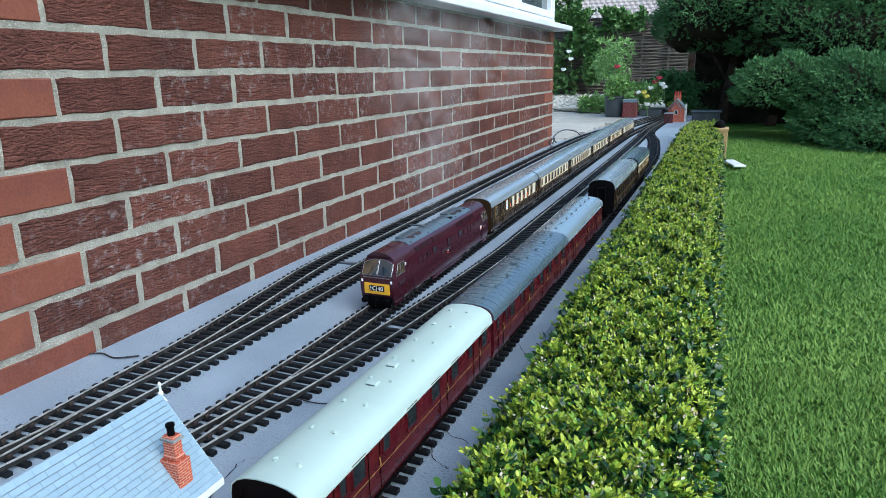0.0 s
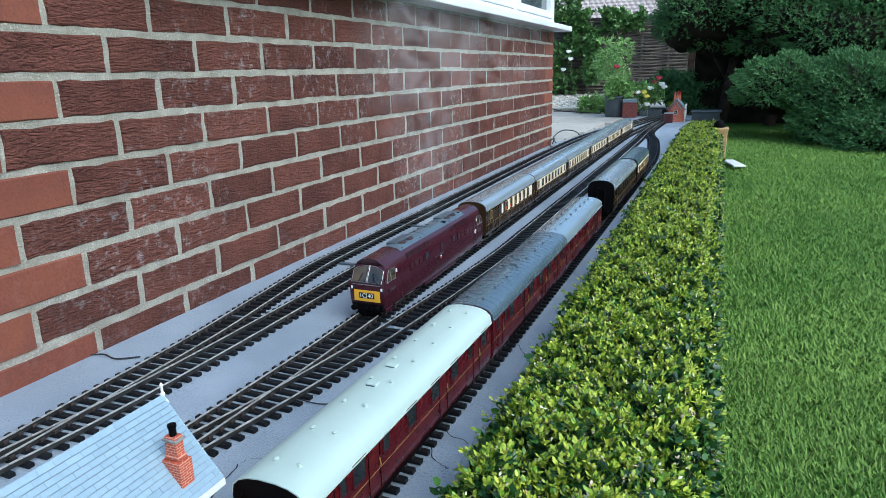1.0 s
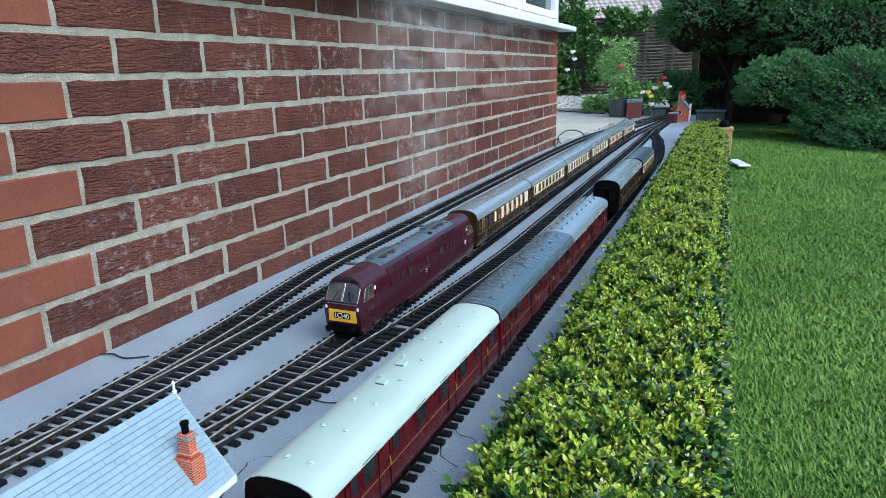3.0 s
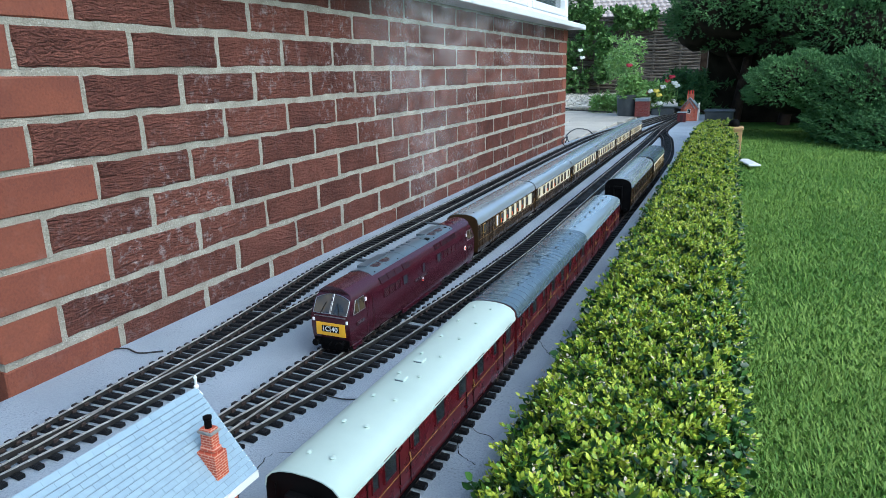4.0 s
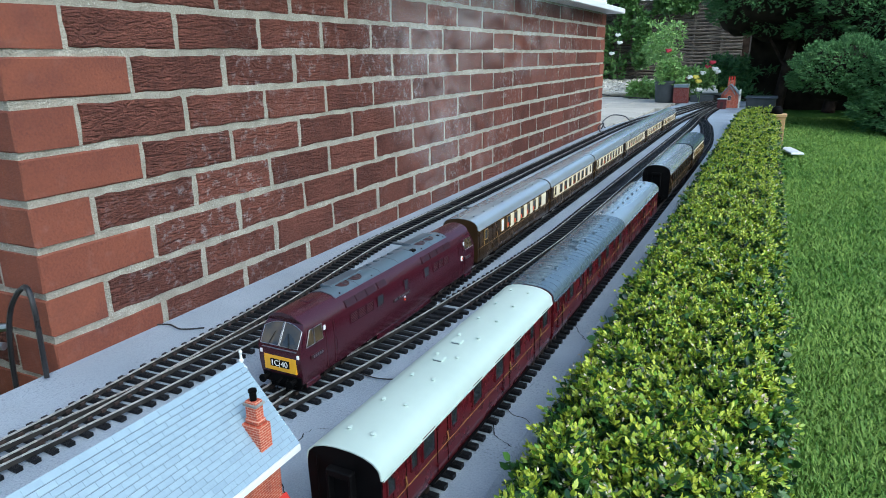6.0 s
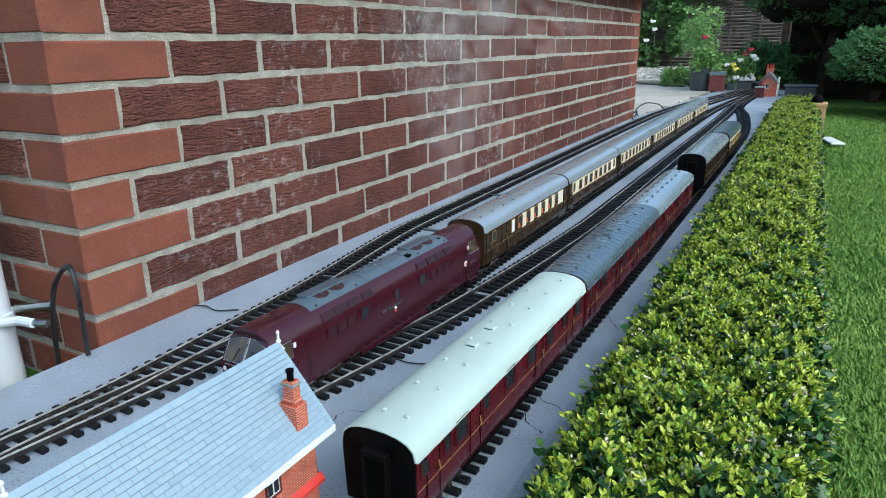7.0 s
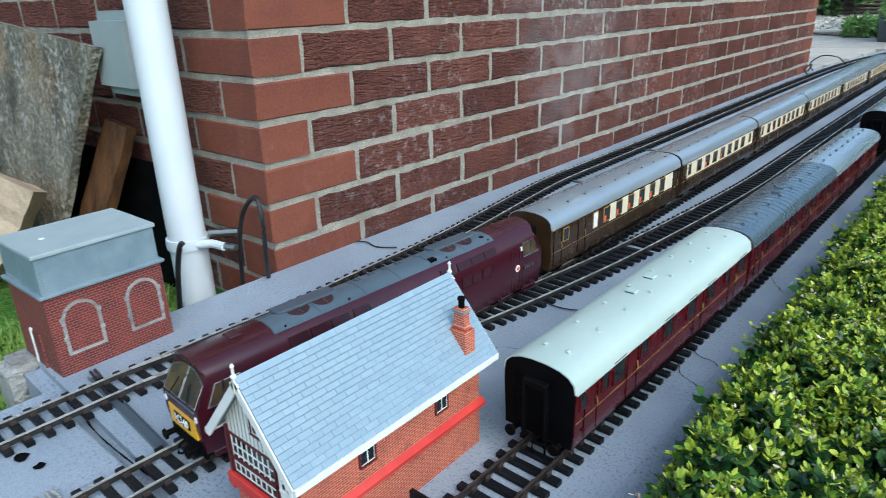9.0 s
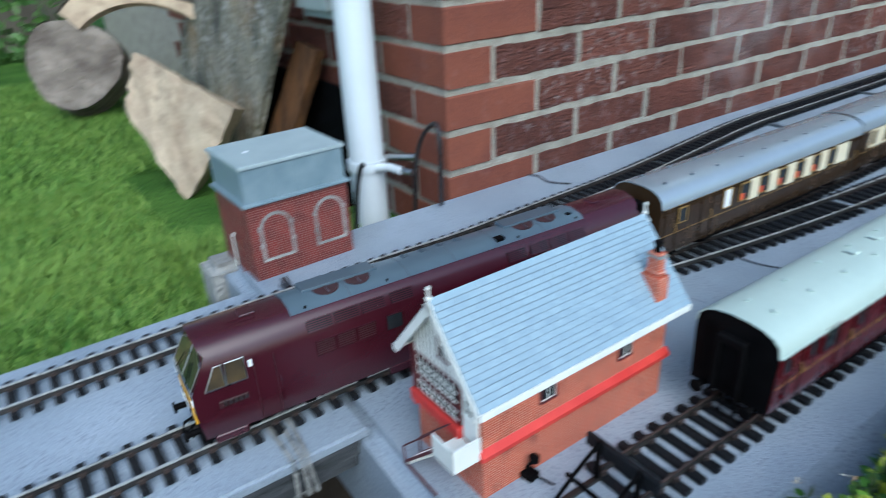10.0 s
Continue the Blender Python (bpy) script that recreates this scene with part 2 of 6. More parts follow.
    rustwood=surface("rust_brown_wood", (0.045, 0.024, 0.014), (0.17, 0.078, 0.03), 8, 0.85, bump=0.004, bump_scale=90, stretch=(4, 4, 1), fine=0.4, specular=0.2),
    bark=surface("bark", (0.10, 0.08, 0.065), (0.28, 0.24, 0.2), 14, 0.9, bump=0.02, bump_scale=40, stretch=(1, 1, 4)),
    cutwood=surface("cut_wood", (0.34, 0.25, 0.17), (0.56, 0.45, 0.32), 10, 0.8, bump=0.004, bump_scale=60, fine=0.2),
    crate=surface("pale_crate_wood", (0.40, 0.24, 0.10), (0.52, 0.34, 0.17), 10, 0.7, stretch=(1, 1, 6)),
    petal_y=surface("yellow_petal", (0.75, 0.6, 0.05), (0.85, 0.72, 0.15), 9, 0.6),
    petal_w=surface("white_petal", (0.75, 0.75, 0.72), (0.85, 0.85, 0.8), 9, 0.6),
    petal_r=surface("red_petal", (0.35, 0.015, 0.04), (0.55, 0.04, 0.07), 9, 0.6),
    cable=surface("black_cable", (0.008, 0.008, 0.009), (0.02, 0.02, 0.022), 40, 0.4),
    meter=surface("grey_green_plastic", (0.29, 0.34, 0.34), (0.34, 0.39, 0.39), 14, 0.5),
)

speckled(M["deck"], 260.0, 0.54, 0.66, (0.07, 0.085, 0.11), 0.75)
speckled(M["deck"], 3.0, 0.5, 0.75, (0.21, 0.22, 0.22), 0.35, 22.0)
speckled(M["quoin"], 17.0, 0.45, 0.7, (0.105, 0.030, 0.022), 0.7, 7.0)
speckled(M["quoin"], 40.0, 0.56, 0.74, (0.36, 0.24, 0.21), 0.3, 4.0)
speckled(M["quoin"], 150.0, 0.56, 0.68, (0.10, 0.026, 0.018), 0.7)
speckled(M["mortar"], 210.0, 0.55, 0.68, (0.62, 0.60, 0.54), 0.8)
speckled(M["paving"], 30.0, 0.52, 0.7, (0.26, 0.25, 0.21), 0.6, 2.0)
speckled(M["cutwood"], 26.0, 0.5, 0.66, (0.20, 0.14, 0.10), 0.75, 6.0)
speckled(M["oldboard"], 60.0, 0.52, 0.62, (0.50, 0.49, 0.46), 0.8, 8.0)
speckled(M["oldboard"], 7.0, 0.5, 0.66, (0.36, 0.22, 0.10), 0.6, 5.0)


# ---- mesh helpers ----
def done(name, bm, material, parent=None, label="", smooth=False, at=None):
    me = bpy.data.meshes.new(name)
    bm.normal_update()
    bm.to_mesh(me)
    bm.free()
    me.materials.append(material)
    if smooth:
        me.polygons.foreach_set("use_smooth", [True] * len(me.polygons))
        me.set_sharp_from_angle(angle=radians(38))
    ob = new(name, me)
    if parent is not None:
        ob.parent = parent
    if at is not None:
        ob.matrix_basis = at
    if label:
        tagged(ob, label)
    return ob


def part(name, bm, material, parent, label="", smooth=False, at=None):
    return done(name, bm, material, parent, label, smooth, at)


def share(name, me, parent, at):
    ob = new(name, me)
    ob.parent = parent
    ob.matrix_basis = at
    return ob


def mesh_of(bm, name, material, smooth=False):
    me = bpy.data.meshes.new(name)
    bm.normal_update()
    bm.to_mesh(me)
    bm.free()
    me.materials.append(material)
    if smooth:
        me.polygons.foreach_set("use_smooth", [True] * len(me.polygons))
        me.set_sharp_from_angle(angle=radians(38))
    return me


def thing(name, at, label, category, group="", kind=""):
    ob = new(name)
    ob.empty_display_size = 0.02
    ob.matrix_basis = at
    return tagged(ob, label, category, group, kind)


def box(x0, x1, y0, y1, z0, z1, bevel=0.0, bm=None, segments=1):
    own = bmesh.new()
    bmesh.ops.create_cube(own, size=1, matrix=Matrix.LocRotScale(((x0 + x1) / 2, (y0 + y1) / 2, (z0 + z1) / 2), None, (x1 - x0, y1 - y0, z1 - z0)))
    if bevel:
        bmesh.ops.bevel(own, geom=own.edges[:], offset=bevel, segments=segments, affect="EDGES")
    return own if bm is None else join(bm, own)


def join(bm, other, m=None):
    if m is not None:
        bmesh.ops.transform(other, matrix=m, verts=other.verts[:])
    me = bpy.data.meshes.new("t")
    other.to_mesh(me)
    other.free()
    bm.from_mesh(me)
    bpy.data.meshes.remove(me)
    return bm


def rod(p0, p1, r0, r1=None, seg=12, bm=None, caps=True):
    p0, p1 = Vector(p0), Vector(p1)
    own = bmesh.new()
    d = p1 - p0
    bmesh.ops.create_cone(own, cap_ends=caps, segments=seg, radius1=r0, radius2=r0 if r1 is None else r1, depth=d.length,
                          matrix=Matrix.Translation((p0 + p1) / 2) @ d.to_track_quat("Z", "Y").to_matrix().to_4x4())
    return own if bm is None else join(bm, own)


def turned(points, seg=20, bm=None, m=None):
    """A solid of revolution about z from (radius, z) points."""
    own = bmesh.new()
    rings = []
    for r, z in points:
        rings.append([own.verts.new((r * math.cos(2 * math.pi * i / seg), r * math.sin(2 * math.pi * i / seg), z)) for i in range(seg)])
    for a, b in zip(rings, rings[1:]):
        for i in range(seg):
            own.faces.new((a[i], a[(i + 1) % seg], b[(i + 1) % seg], b[i]))
    own.faces.new(rings[0][::-1])
    own.faces.new(rings[-1])
    if m is not None:
        bmesh.ops.transform(own, matrix=m, verts=own.verts[:])
    return own if bm is None else join(bm, own)


def prism(profile, y0, y1, bm=None, caps=True):
    """A closed (x, z) outline pushed along y."""
    own = bmesh.new()
    a = [own.verts.new((x, y0, z)) for x, z in profile]
    b = [own.verts.new((x, y1, z)) for x, z in profile]
    n = len(profile)
    for i in range(n):
        own.faces.new((a[i], a[(i + 1) % n], b[(i + 1) % n], b[i]))
    if caps:
        own.faces.new(a[::-1])
        own.faces.new(b)
    bmesh.ops.recalc_face_normals(own, faces=own.faces[:])
    return own if bm is None else join(bm, own)


def sheet(profile, y0, y1, thick, bm=None):
    """An open (x, z) line pushed along y and thickened outwards."""
    top = []
    n = len(profile)
    for i, (x, z) in enumerate(profile):
        ax, az = profile[max(i - 1, 0)]
        bx, bz = profile[min(i + 1, n - 1)]
        d = math.hypot(bx - ax, bz - az)
        top.append((x - (bz - az) / d * thick, z + (bx - ax) / d * thick))
    return prism(profile + top[::-1], y0, y1, bm)


def tube(points, r, seg=8, bm=None):
    """A bent round wire through the points."""
    own = bmesh.new()
    pts = [Vector(p) for p in points]
    rings = []
    for i, p in enumerate(pts):
        d = (pts[min(i + 1, len(pts) - 1)] - pts[max(i - 1, 0)]).normalized()
        q = d.to_track_quat("Z", "Y")
        rings.append([own.verts.new(p + q @ Vector((r * math.cos(2 * math.pi * k / seg), r * math.sin(2 * math.pi * k / seg), 0))) for k in range(seg)])
    for a, b in zip(rings, rings[1:]):
        for k in range(seg):
            own.faces.new((a[k], a[(k + 1) % seg], b[(k + 1) % seg], b[k]))
    own.faces.new(rings[0][::-1])
    own.faces.new(rings[-1])
    return own if bm is None else join(bm, own)


def smooth_line(points, steps=6):
    """Catmull-Rom through the points."""
    out = []
    p = [Vector(points[0])] + [Vector(q) for q in points] + [Vector(points[-1])]
    for i in range(1, len(p) - 2):
        for k in range(steps):
            t = k / steps
            a, b, c, d = p[i - 1], p[i], p[i + 1], p[i + 2]
            out.append(0.5 * ((2 * b) + (c - a) * t + (2 * a - 5 * b + 4 * c - d) * t * t + (3 * b - a - 3 * c + d) * t ** 3))
    out.append(p[-2])
    return out


def stuff(name, verts, faces, material, label, category, parent=None, smooth=False):
    me = bpy.data.meshes.new(name)
    me.from_pydata(verts, [], faces)
    me.materials.append(material)
    if smooth:
        me.polygons.foreach_set("use_smooth", [True] * len(me.polygons))
    ob = new(name, me)
    if parent is not None:
        ob.parent = parent
        ob["kind"] = "stuff"
        return ob
    return tagged(ob, label, category, kind="stuff")


def leaves(centres, normals, size, aspect, rng, lift=0.25, jitter=0.5):
    """Folded four-cornered leaves at the centres, roughly facing along the normals."""
    n = len(centres)
    nrm = normals + rng.normal(0, jitter, (n, 3))
    nrm /= np.linalg.norm(nrm, axis=1)[:, None]
    ref = rng.normal(0, 1, (n, 3))
    u = np.cross(nrm, ref)
    u /= np.linalg.norm(u, axis=1)[:, None] + 1e-9
    v = np.cross(nrm, u)
    s = size * rng.uniform(0.6, 1.3, (n, 1))
    a = centres - u * s * 0.5
    b = centres + u * s * 0.5
    mid = centres + nrm * s * -lift * 0.5
    c = mid + v * s * aspect * 0.5 + nrm * s * lift
    d = mid - v * s * aspect * 0.5 + nrm * s * lift
    verts = np.stack([a, c, b, d], 1).reshape(-1, 3)
    i = np.arange(n)[:, None] * 4
    faces = np.concatenate([i + np.array([[0, 1, 2]]), i + np.array([[0, 2, 3]])], 0)
    return verts, faces


# ---- ground and deck ----
def slab(name, outline, z0, z1, material, label, category, bevel=0.0, kind="structure", lip=0.0):
    bm = bmesh.new()
    f = bm.faces.new([bm.verts.new((x, y, z1)) for x, y in outline])
    if f.normal.z < 0:
        f.normal_flip()
    bm.normal_update()
    if f.normal.z < 0:
        f.normal_flip()
    low = bmesh.ops.extrude_face_region(bm, geom=[f])
    bmesh.ops.translate(bm, vec=(0, 0, z0 - z1), verts=[v for v in low["geom"] if isinstance(v, bmesh.types.BMVert)])
    bmesh.ops.recalc_face_normals(bm, faces=bm.faces[:])
    if bevel:
        top = [e for e in bm.edges if all(abs(v.co.z - z1) < 1e-6 for v in e.verts)]
        bmesh.ops.bevel(bm, geom=top, offset=bevel, segments=3, affect="EDGES")
    if lip:
        # the edge along the hedge is worn round: push its upper ring inwards
        right = max(v.co.x for v in bm.verts if v.co.y < 3.5)
        for v in bm.verts:
            if v.co.y < 4.2 and v.co.x > right - bevel - 0.004:
                k = max(0.0, min(1.0, (v.co.z - (z1 - bevel)) / bevel))
                if v.co.z > z1 - bevel - 1e-5:
                    v.co.x -= (lip - bevel) * k ** 1.5
                    v.co.z -= 0.012 * (1 - k)
    ob = done(name, bm, material)
    return tagged(ob, label, category, kind=kind)


LAWN_Z = -0.10
GAP_X, GAP_Y = (0.07, 0.80), (-1.1, -0.43)
bm = bmesh.new()
xs_, ys_ = (-300, GAP_X[0], GAP_X[1], 300), (-300, GAP_Y[0], GAP_Y[1], 300)
cells = [[bm.verts.new((x, y, 0)) for y in ys_] for x in xs_]
for i in range(3):
    for j in range(3):
        if (i, j) != (1, 1):
            bm.faces.new((cells[i][j], cells[i + 1][j], cells[i + 1][j + 1], cells[i][j + 1]))
ground = tagged(done("ground", bm, M["lawn"], at=pose(0, 0, LAWN_Z)), "mown green garden lawn around the railway deck", "lawn", kind="structure")

deck = slab("railway_deck", [(-0.02, -0.43), (-0.02, 3.9), (0.02, 4.2), (0.22, 6.75), (0.86, 6.75), (0.88, 4.75), (0.83, 4.35), (0.806, 4.05), (0.803, 3.0),
                             (0.803, -0.46), (0.47, -0.445)], -0.14, 0.0, M["deck"],
            "grey painted concrete deck under the model tracks", "railway deck", 0.018, lip=0.046)
bridge = slab("track_bridge_board", [(0.087, -2.2), (0.087, -0.436), (0.45, -0.436), (0.44, -2.2)], -0.012, -0.001, M["deck"],
              "grey painted board carrying two tracks over a gap", "bridge board", 0.003)
for i, (z0, z1) in enumerate(((-0.027, -0.0125), (-0.042, -0.0275), (-0.058, -0.0425))):
    done("bridge_plank", box(0.092 + 0.002 * i, 0.443 - 0.003 * i, -1.9, -0.44 - 0.003 * i, z0, z1, 0.0015), M["oldplank"], bridge, "weathered grey plank under the bridge board")
bm = bmesh.new()
x0, x1, y0, y1 = GAP_X[0], GAP_X[1], GAP_Y[0], GAP_Y[1]
low, high = [[bm.verts.new((x, y, z)) for x, y in ((x0, y0), (x1, y0), (x1, y1), (x0, y1))] for z in (-0.45, LAWN_Z)]
bm.faces.new(low)
for i in range(4):
    bm.faces.new((low[i], low[(i + 1) % 4], high[(i + 1) % 4], high[i]))
pit = tagged(done("shaded_soil", bm, M["soil"]), "dark shaded soil in the gap under the bridge board", "soil", kind="structure")
for k, y in enumerate((-0.520, -0.511, -0.505)):
    wob = 0.003 * k
    tagged(done("binding_twine", tube([(0.30, y, 0.002), (0.40, y + wob, 0.002), (0.4505, y, 0.0015), (0.4525, y, -0.01), (0.449, y + wob, -0.05), (0.43, y, -0.0605), (0.30, y, -0.0605)], 0.0022, 6), M["concrete"], smooth=True),
           "grey twine bound round the bridge board", "twine")
plinth = slab("tank_plinth", [(-0.085, -0.45), (-0.085, -0.20), (-0.022, -0.20), (-0.022, -0.45)], -0.14, -0.004, M["concrete"],
              "rough broken concrete edge beside the grass", "plinth", 0.012)


def crack(points, width, name="deck_crack"):
    v = []
    for i, (x, y) in enumerate([(p.x, p.y) for p in smooth_line([(a, b, 0) for a, b in points], 9)]):
        w = width * random.uniform(0.25, 1.0)
        j = random.uniform(-1.8, 1.8) * width
        v += [(x + j - w / 2, y - w / 2, 0.0006), (x + j + w / 2, y + w / 2, 0.0006)]
    f = [(2 * i, 2 * i + 1, 2 * i + 3, 2 * i + 2) for i in range(len(v) // 2 - 1)]
    stuff(name, v, f, M["black"], "", "", parent=deck)


crack([(0.60, 0.28), (0.57, 0.17), (0.545, 0.13), (0.53, 0.05), (0.49, 0.02), (0.505, -0.06), (0.55, -0.1)], 0.0016)
crack([(0.545, 0.13), (0.58, 0.09), (0.62, 0.07)], 0.0012)
crack([(0.70, 0.17), (0.72, 0.12), (0.75, 0.10)], 0.0014)
crack([(0.172, -0.425), (0.25, -0.432), (0.366, -0.428)], 0.0032)
crack([(0.70, 0.55), (0.73, 0.5), (0.755, 0.46)], 0.0012)

# ---- the house ----
Z6, COURSE, WALL_LEN = 0.045, 0.075, 3.815
house = thing("house_wall", pose(0, 0, 0), "red brick house wall with pale mortar joints", "wall", kind="structure")
wall_body = box(-0.26, -0.0035, 0.0035, WALL_LEN - 0.0035, -0.3, 0.735)
part("mortar_wall", wall_body, M["mortar"], house)
back_wall = box(-3.2, -0.26, 0.0035, 0.25, -0.3, 2.6)
part("mortar_wall", back_wall, M["mortar"], house)
far_side = box(-3.2, -0.26, WALL_LEN - 0.25, WALL_LEN - 0.006, -0.3, 2.6)
part("mortar_wall", far_side, M["mortar"], house)
part("upper_wall", box(-0.26, -0.006, 0.006, 0.36, 0.735, 2.6), M["mortar"], house)
part("upper_wall", box(-0.26, -0.006, 0.36, WALL_LEN - 0.006, 1.95, 2.6), M["mortar"], house)
part("eaves", box(-3.3, 0.3, -0.3, 4.2, 2.6, 2.75, 0.01), M["white"], house)


def brick_mesh(length, face_axis, rough, seed):
    """A brick 65 mm high with ragged arrises. face_axis x: seen on the front wall; y: on the return wall."""
    rng = random.Random(seed)
    ln, hz = length - (0.0015 if rough else -0.0008), 0.0635
    nu, nv = 8, 3
    rim = [(ln * i / nu, 0) for i in range(nu)] + [(ln, hz * i / nv) for i in range(nv)] + [(ln * (nu - i) / nu, hz) for i in range(nu)] + [(0, hz * (nv - i) / nv) for i in range(nv)]
    wear = 0.0019 if rough else 0.0008
    bm = bmesh.new()
    rings = []
    for depth, inset in ((0.0, 0.0032), (0.0028, 0.0006), (0.1025, 0.0)):
        ring = []
        for u, w in rim:
            du, dw = (ln / 2 - u) / (ln / 2), (hz / 2 - w) / (hz / 2)
            uu = u + (inset if abs(du) > 0.99 else 0) * math.copysign(1, du) + rng.uniform(-1, 1) * wear
            ww = w + (inset if abs(dw) > 0.99 else 0) * math.copysign(1, dw) + rng.uniform(-1, 1) * wear
            d = depth + (rng.uniform(0, wear) if depth < 0.01 else 0)
            ring.append(bm.verts.new((0.1025 - d, uu, ww) if face_axis == "x" else (uu, d, ww)))
        rings.append(ring)
    n = len(rim)
    for p, q in zip(rings, rings[1:]):
        for i in range(n):
            bm.faces.new((p[i], p[(i + 1) % n], q[(i + 1) % n], q[i]))
    bm.faces.new(rings[0])
    bm.faces.new(rings[-1])
    bmesh.ops.recalc_face_normals(bm, faces=bm.faces[:])
    return mesh_of(bm, "brick", M["rustic"] if rough else M["quoin"])


FRONT = [brick_mesh(0.215, "x", True, i) for i in range(6)]
SIDE = [brick_mesh(0.215, "y", True, 20 + i) for i in range(4)]
Q_LONG = [brick_mesh(0.215, "x", False, 40 + i) for i in range(3)]
Q_TURN = [brick_mesh(0.215, "y", False, 50 + i) for i in range(3)]


def lay_bricks():
    for k in range(-3, 13):
        z = Z6 + k * COURSE - 0.065
        stretcher = k % 2 == 0
        jig = lambda a=0.0012: random.uniform(-a, a)
        # near corner
        if stretcher:
            share("brick", random.choice(Q_LONG), house, pose(-0.1025 + jig(), jig(), z + jig()))
            start = 0.225
        else:
            share("brick", random.choice(Q_TURN), house, pose(-0.215 + jig(), jig(), z + jig()))
            start = 0.1125
        y = start
        while y < WALL_LEN - 0.12:
            if k >= 10 and y > 0.36:
                break
            if k >= -1:
                end = WALL_LEN - (0.225 if stretcher else 0.1125)
                if y + 0.2 < end + 0.02:
                    share("brick", random.choice(FRONT), house, pose(-0.1025 + jig(0.0016), y + jig(), z + jig(), 0, jig(0.5), 0))
            y += 0.225
        if -1 <= k < 10:
            if stretcher:
                share("brick", random.choice(Q_LONG), house, pose(-0.1025 + jig(), WALL_LEN - 0.215, z + jig()))
            else:
                share("brick", random.choice(Q_TURN), house, pose(-0.215 + jig(), WALL_LEN - 0.1025, z + jig()))
        x = -0.1125 if stretcher else -0.225
        while x > -1.6 and k < 10:
            share("brick", random.choice(SIDE), house, pose(x - 0.215 + jig(), jig(0.0016), z + jig()))
            x -= 0.225


def window_unit():
    w = thing("window_1", pose(0, 0, 0), "white plastic window with a deep projecting sill", "window", kind="structure")
    sill = [(-0.1, 0.728), (0.098, 0.726), (0.10, 0.729), (0.10, 0.752), (0.092, 0.757), (0.0, 0.772), (-0.1, 0.775)]
    part("window_sill", prism(sill, 0.36, 3.90), M["white"], w)
    y0, y1 = 0.38, 3.80
    part("window_frame", box(-0.07, 0.005, y0, y1, 0.775, 0.797, 0.004), M["white"], w)
    part("window_frame", box(-0.07, 0.005, y0, y1, 1.88, 1.95, 0.004), M["white"], w)
    n = 4
    for i in range(n + 1):
        y = y0 + (y1 - y0 - 0.07) * i / n
        part("window_mullion", box(-0.07, 0.004, y, y + 0.07, 0.797, 1.88, 0.004), M["white"], w)
    for i in range(n):
        y = y0 + (y1 - y0 - 0.07) * i / n + 0.07
        yy = y0 + (y1 - y0 - 0.07) * (i + 1) / n
        part("sash", box(-0.05, 0.012, y + 0.003, y + 0.045, 0.80, 1.875, 0.004), M["white"], w)
        part("sash", box(-0.05, 0.012, yy - 0.045, yy - 0.003, 0.80, 1.875, 0.004), M["white"], w)
        part("sash", box(-0.05, 0.011, y + 0.045, yy - 0.045, 0.80, 0.838, 0.004), M["white"], w)
        p = part("pane", box(-0.024, -0.02, y + 0.045, yy - 0.045, 0.838, 1.875), M["sky_pane"], w)
    part("vent_cap", turned([(0.02, 0), (0.022, 0.012), (0.004, 0.016)], 12, m=pose(0.045, 3.86, 0.77)), M["black"], w)


window_unit()
lay_bricks()


# ---- tracks ----
def along(points, step):
    """Points every step metres on a smooth line through (y, x) stations."""
    ys = np.arange(points[0][0], points[-1][0], step)
    py, px = [p[0] for p in points], [p[1] for p in points]
    fine = np.array([(v.x, v.y) for v in smooth_line([(b, a, 0) for a, b in points], 12)])
    xs = np.interp(ys, fine[:, 1], fine[:, 0])
    for _ in range(3):
        xs[1:-1] = (xs[:-2] + 2 * xs[1:-1] + xs[2:]) / 4
    return ys, xs


LINES = dict(
    a=[(-2.2, 0.171), (-0.35, 0.171), (-0.12, 0.1785), (0.06, 0.1685), (0.33, 0.155), (0.6, 0.122), (0.84, 0.0975), (1.2, 0.097), (3.8, 0.10), (5.0, 0.20), (6.7, 0.47)],
    b=[(-0.36, 0.1715), (-0.16, 0.1945), (0.0, 0.2145), (0.2, 0.2225), (0.6, 0.2245), (3.8, 0.225), (5.0, 0.32), (6.7, 0.53)],
    c=[(-2.2, 0.366), (-0.5, 0.370), (-0.3, 0.378), (0.0, 0.391), (0.3, 0.400), (0.6, 0.402), (3.8, 0.405), (5.0, 0.45), (6.7, 0.58)],
    d=[(-0.28, 0.379), (0.03, 0.4125), (0.09, 0.4265), (0.44, 0.478), (1.0, 0.52), (1.5, 0.5255), (3.9, 0.53), (5.0, 0.525), (6.7, 0.60)],
    e=[(-0.300, 0.669), (-0.2, 0.670), (0.17, 0.676), (0.62, 0.685), (1.4, 0.694), (2.6, 0.706), (3.3, 0.700), (4.1, 0.635), (4.9, 0.545), (6.7, 0.615)],
)
GAUGE, RAIL_TOP = 0.045, 0.0155
SLEEPER = mesh_of(box(-0.5, 0.5, -0.0048, 0.0048, 0, 0.0062, 0.0008), "sleeper", M["sleeper"])
CHAIR = box(-0.0045, -0.0018, -0.0035, 0.0035, 0.0062, 0.0105)
box(0.0018, 0.0045, -0.0035, 0.0035, 0.0062, 0.0105, bm=CHAIR)
CHAIR = mesh_of(CHAIR, "rail_chair", M["chair"])


SHIFT = dict(a=0.008, b=0.008, c=0.004, d=0.004, e=0.0)


def rail_strip(ys, xs, off, half, z0, z1):
    dx = np.gradient(xs, ys)
    nx, ny = 1 / np.sqrt(1 + dx ** 2), -dx / np.sqrt(1 + dx ** 2)
    v, f = [], []
    for x, y, a, b in zip(xs, ys, nx, ny):
        for o, z in ((-half, z0), (half, z0), (half, z1), (-half, z1)):
            v.append((x + a * (off + o), y + b * (off + o), z))
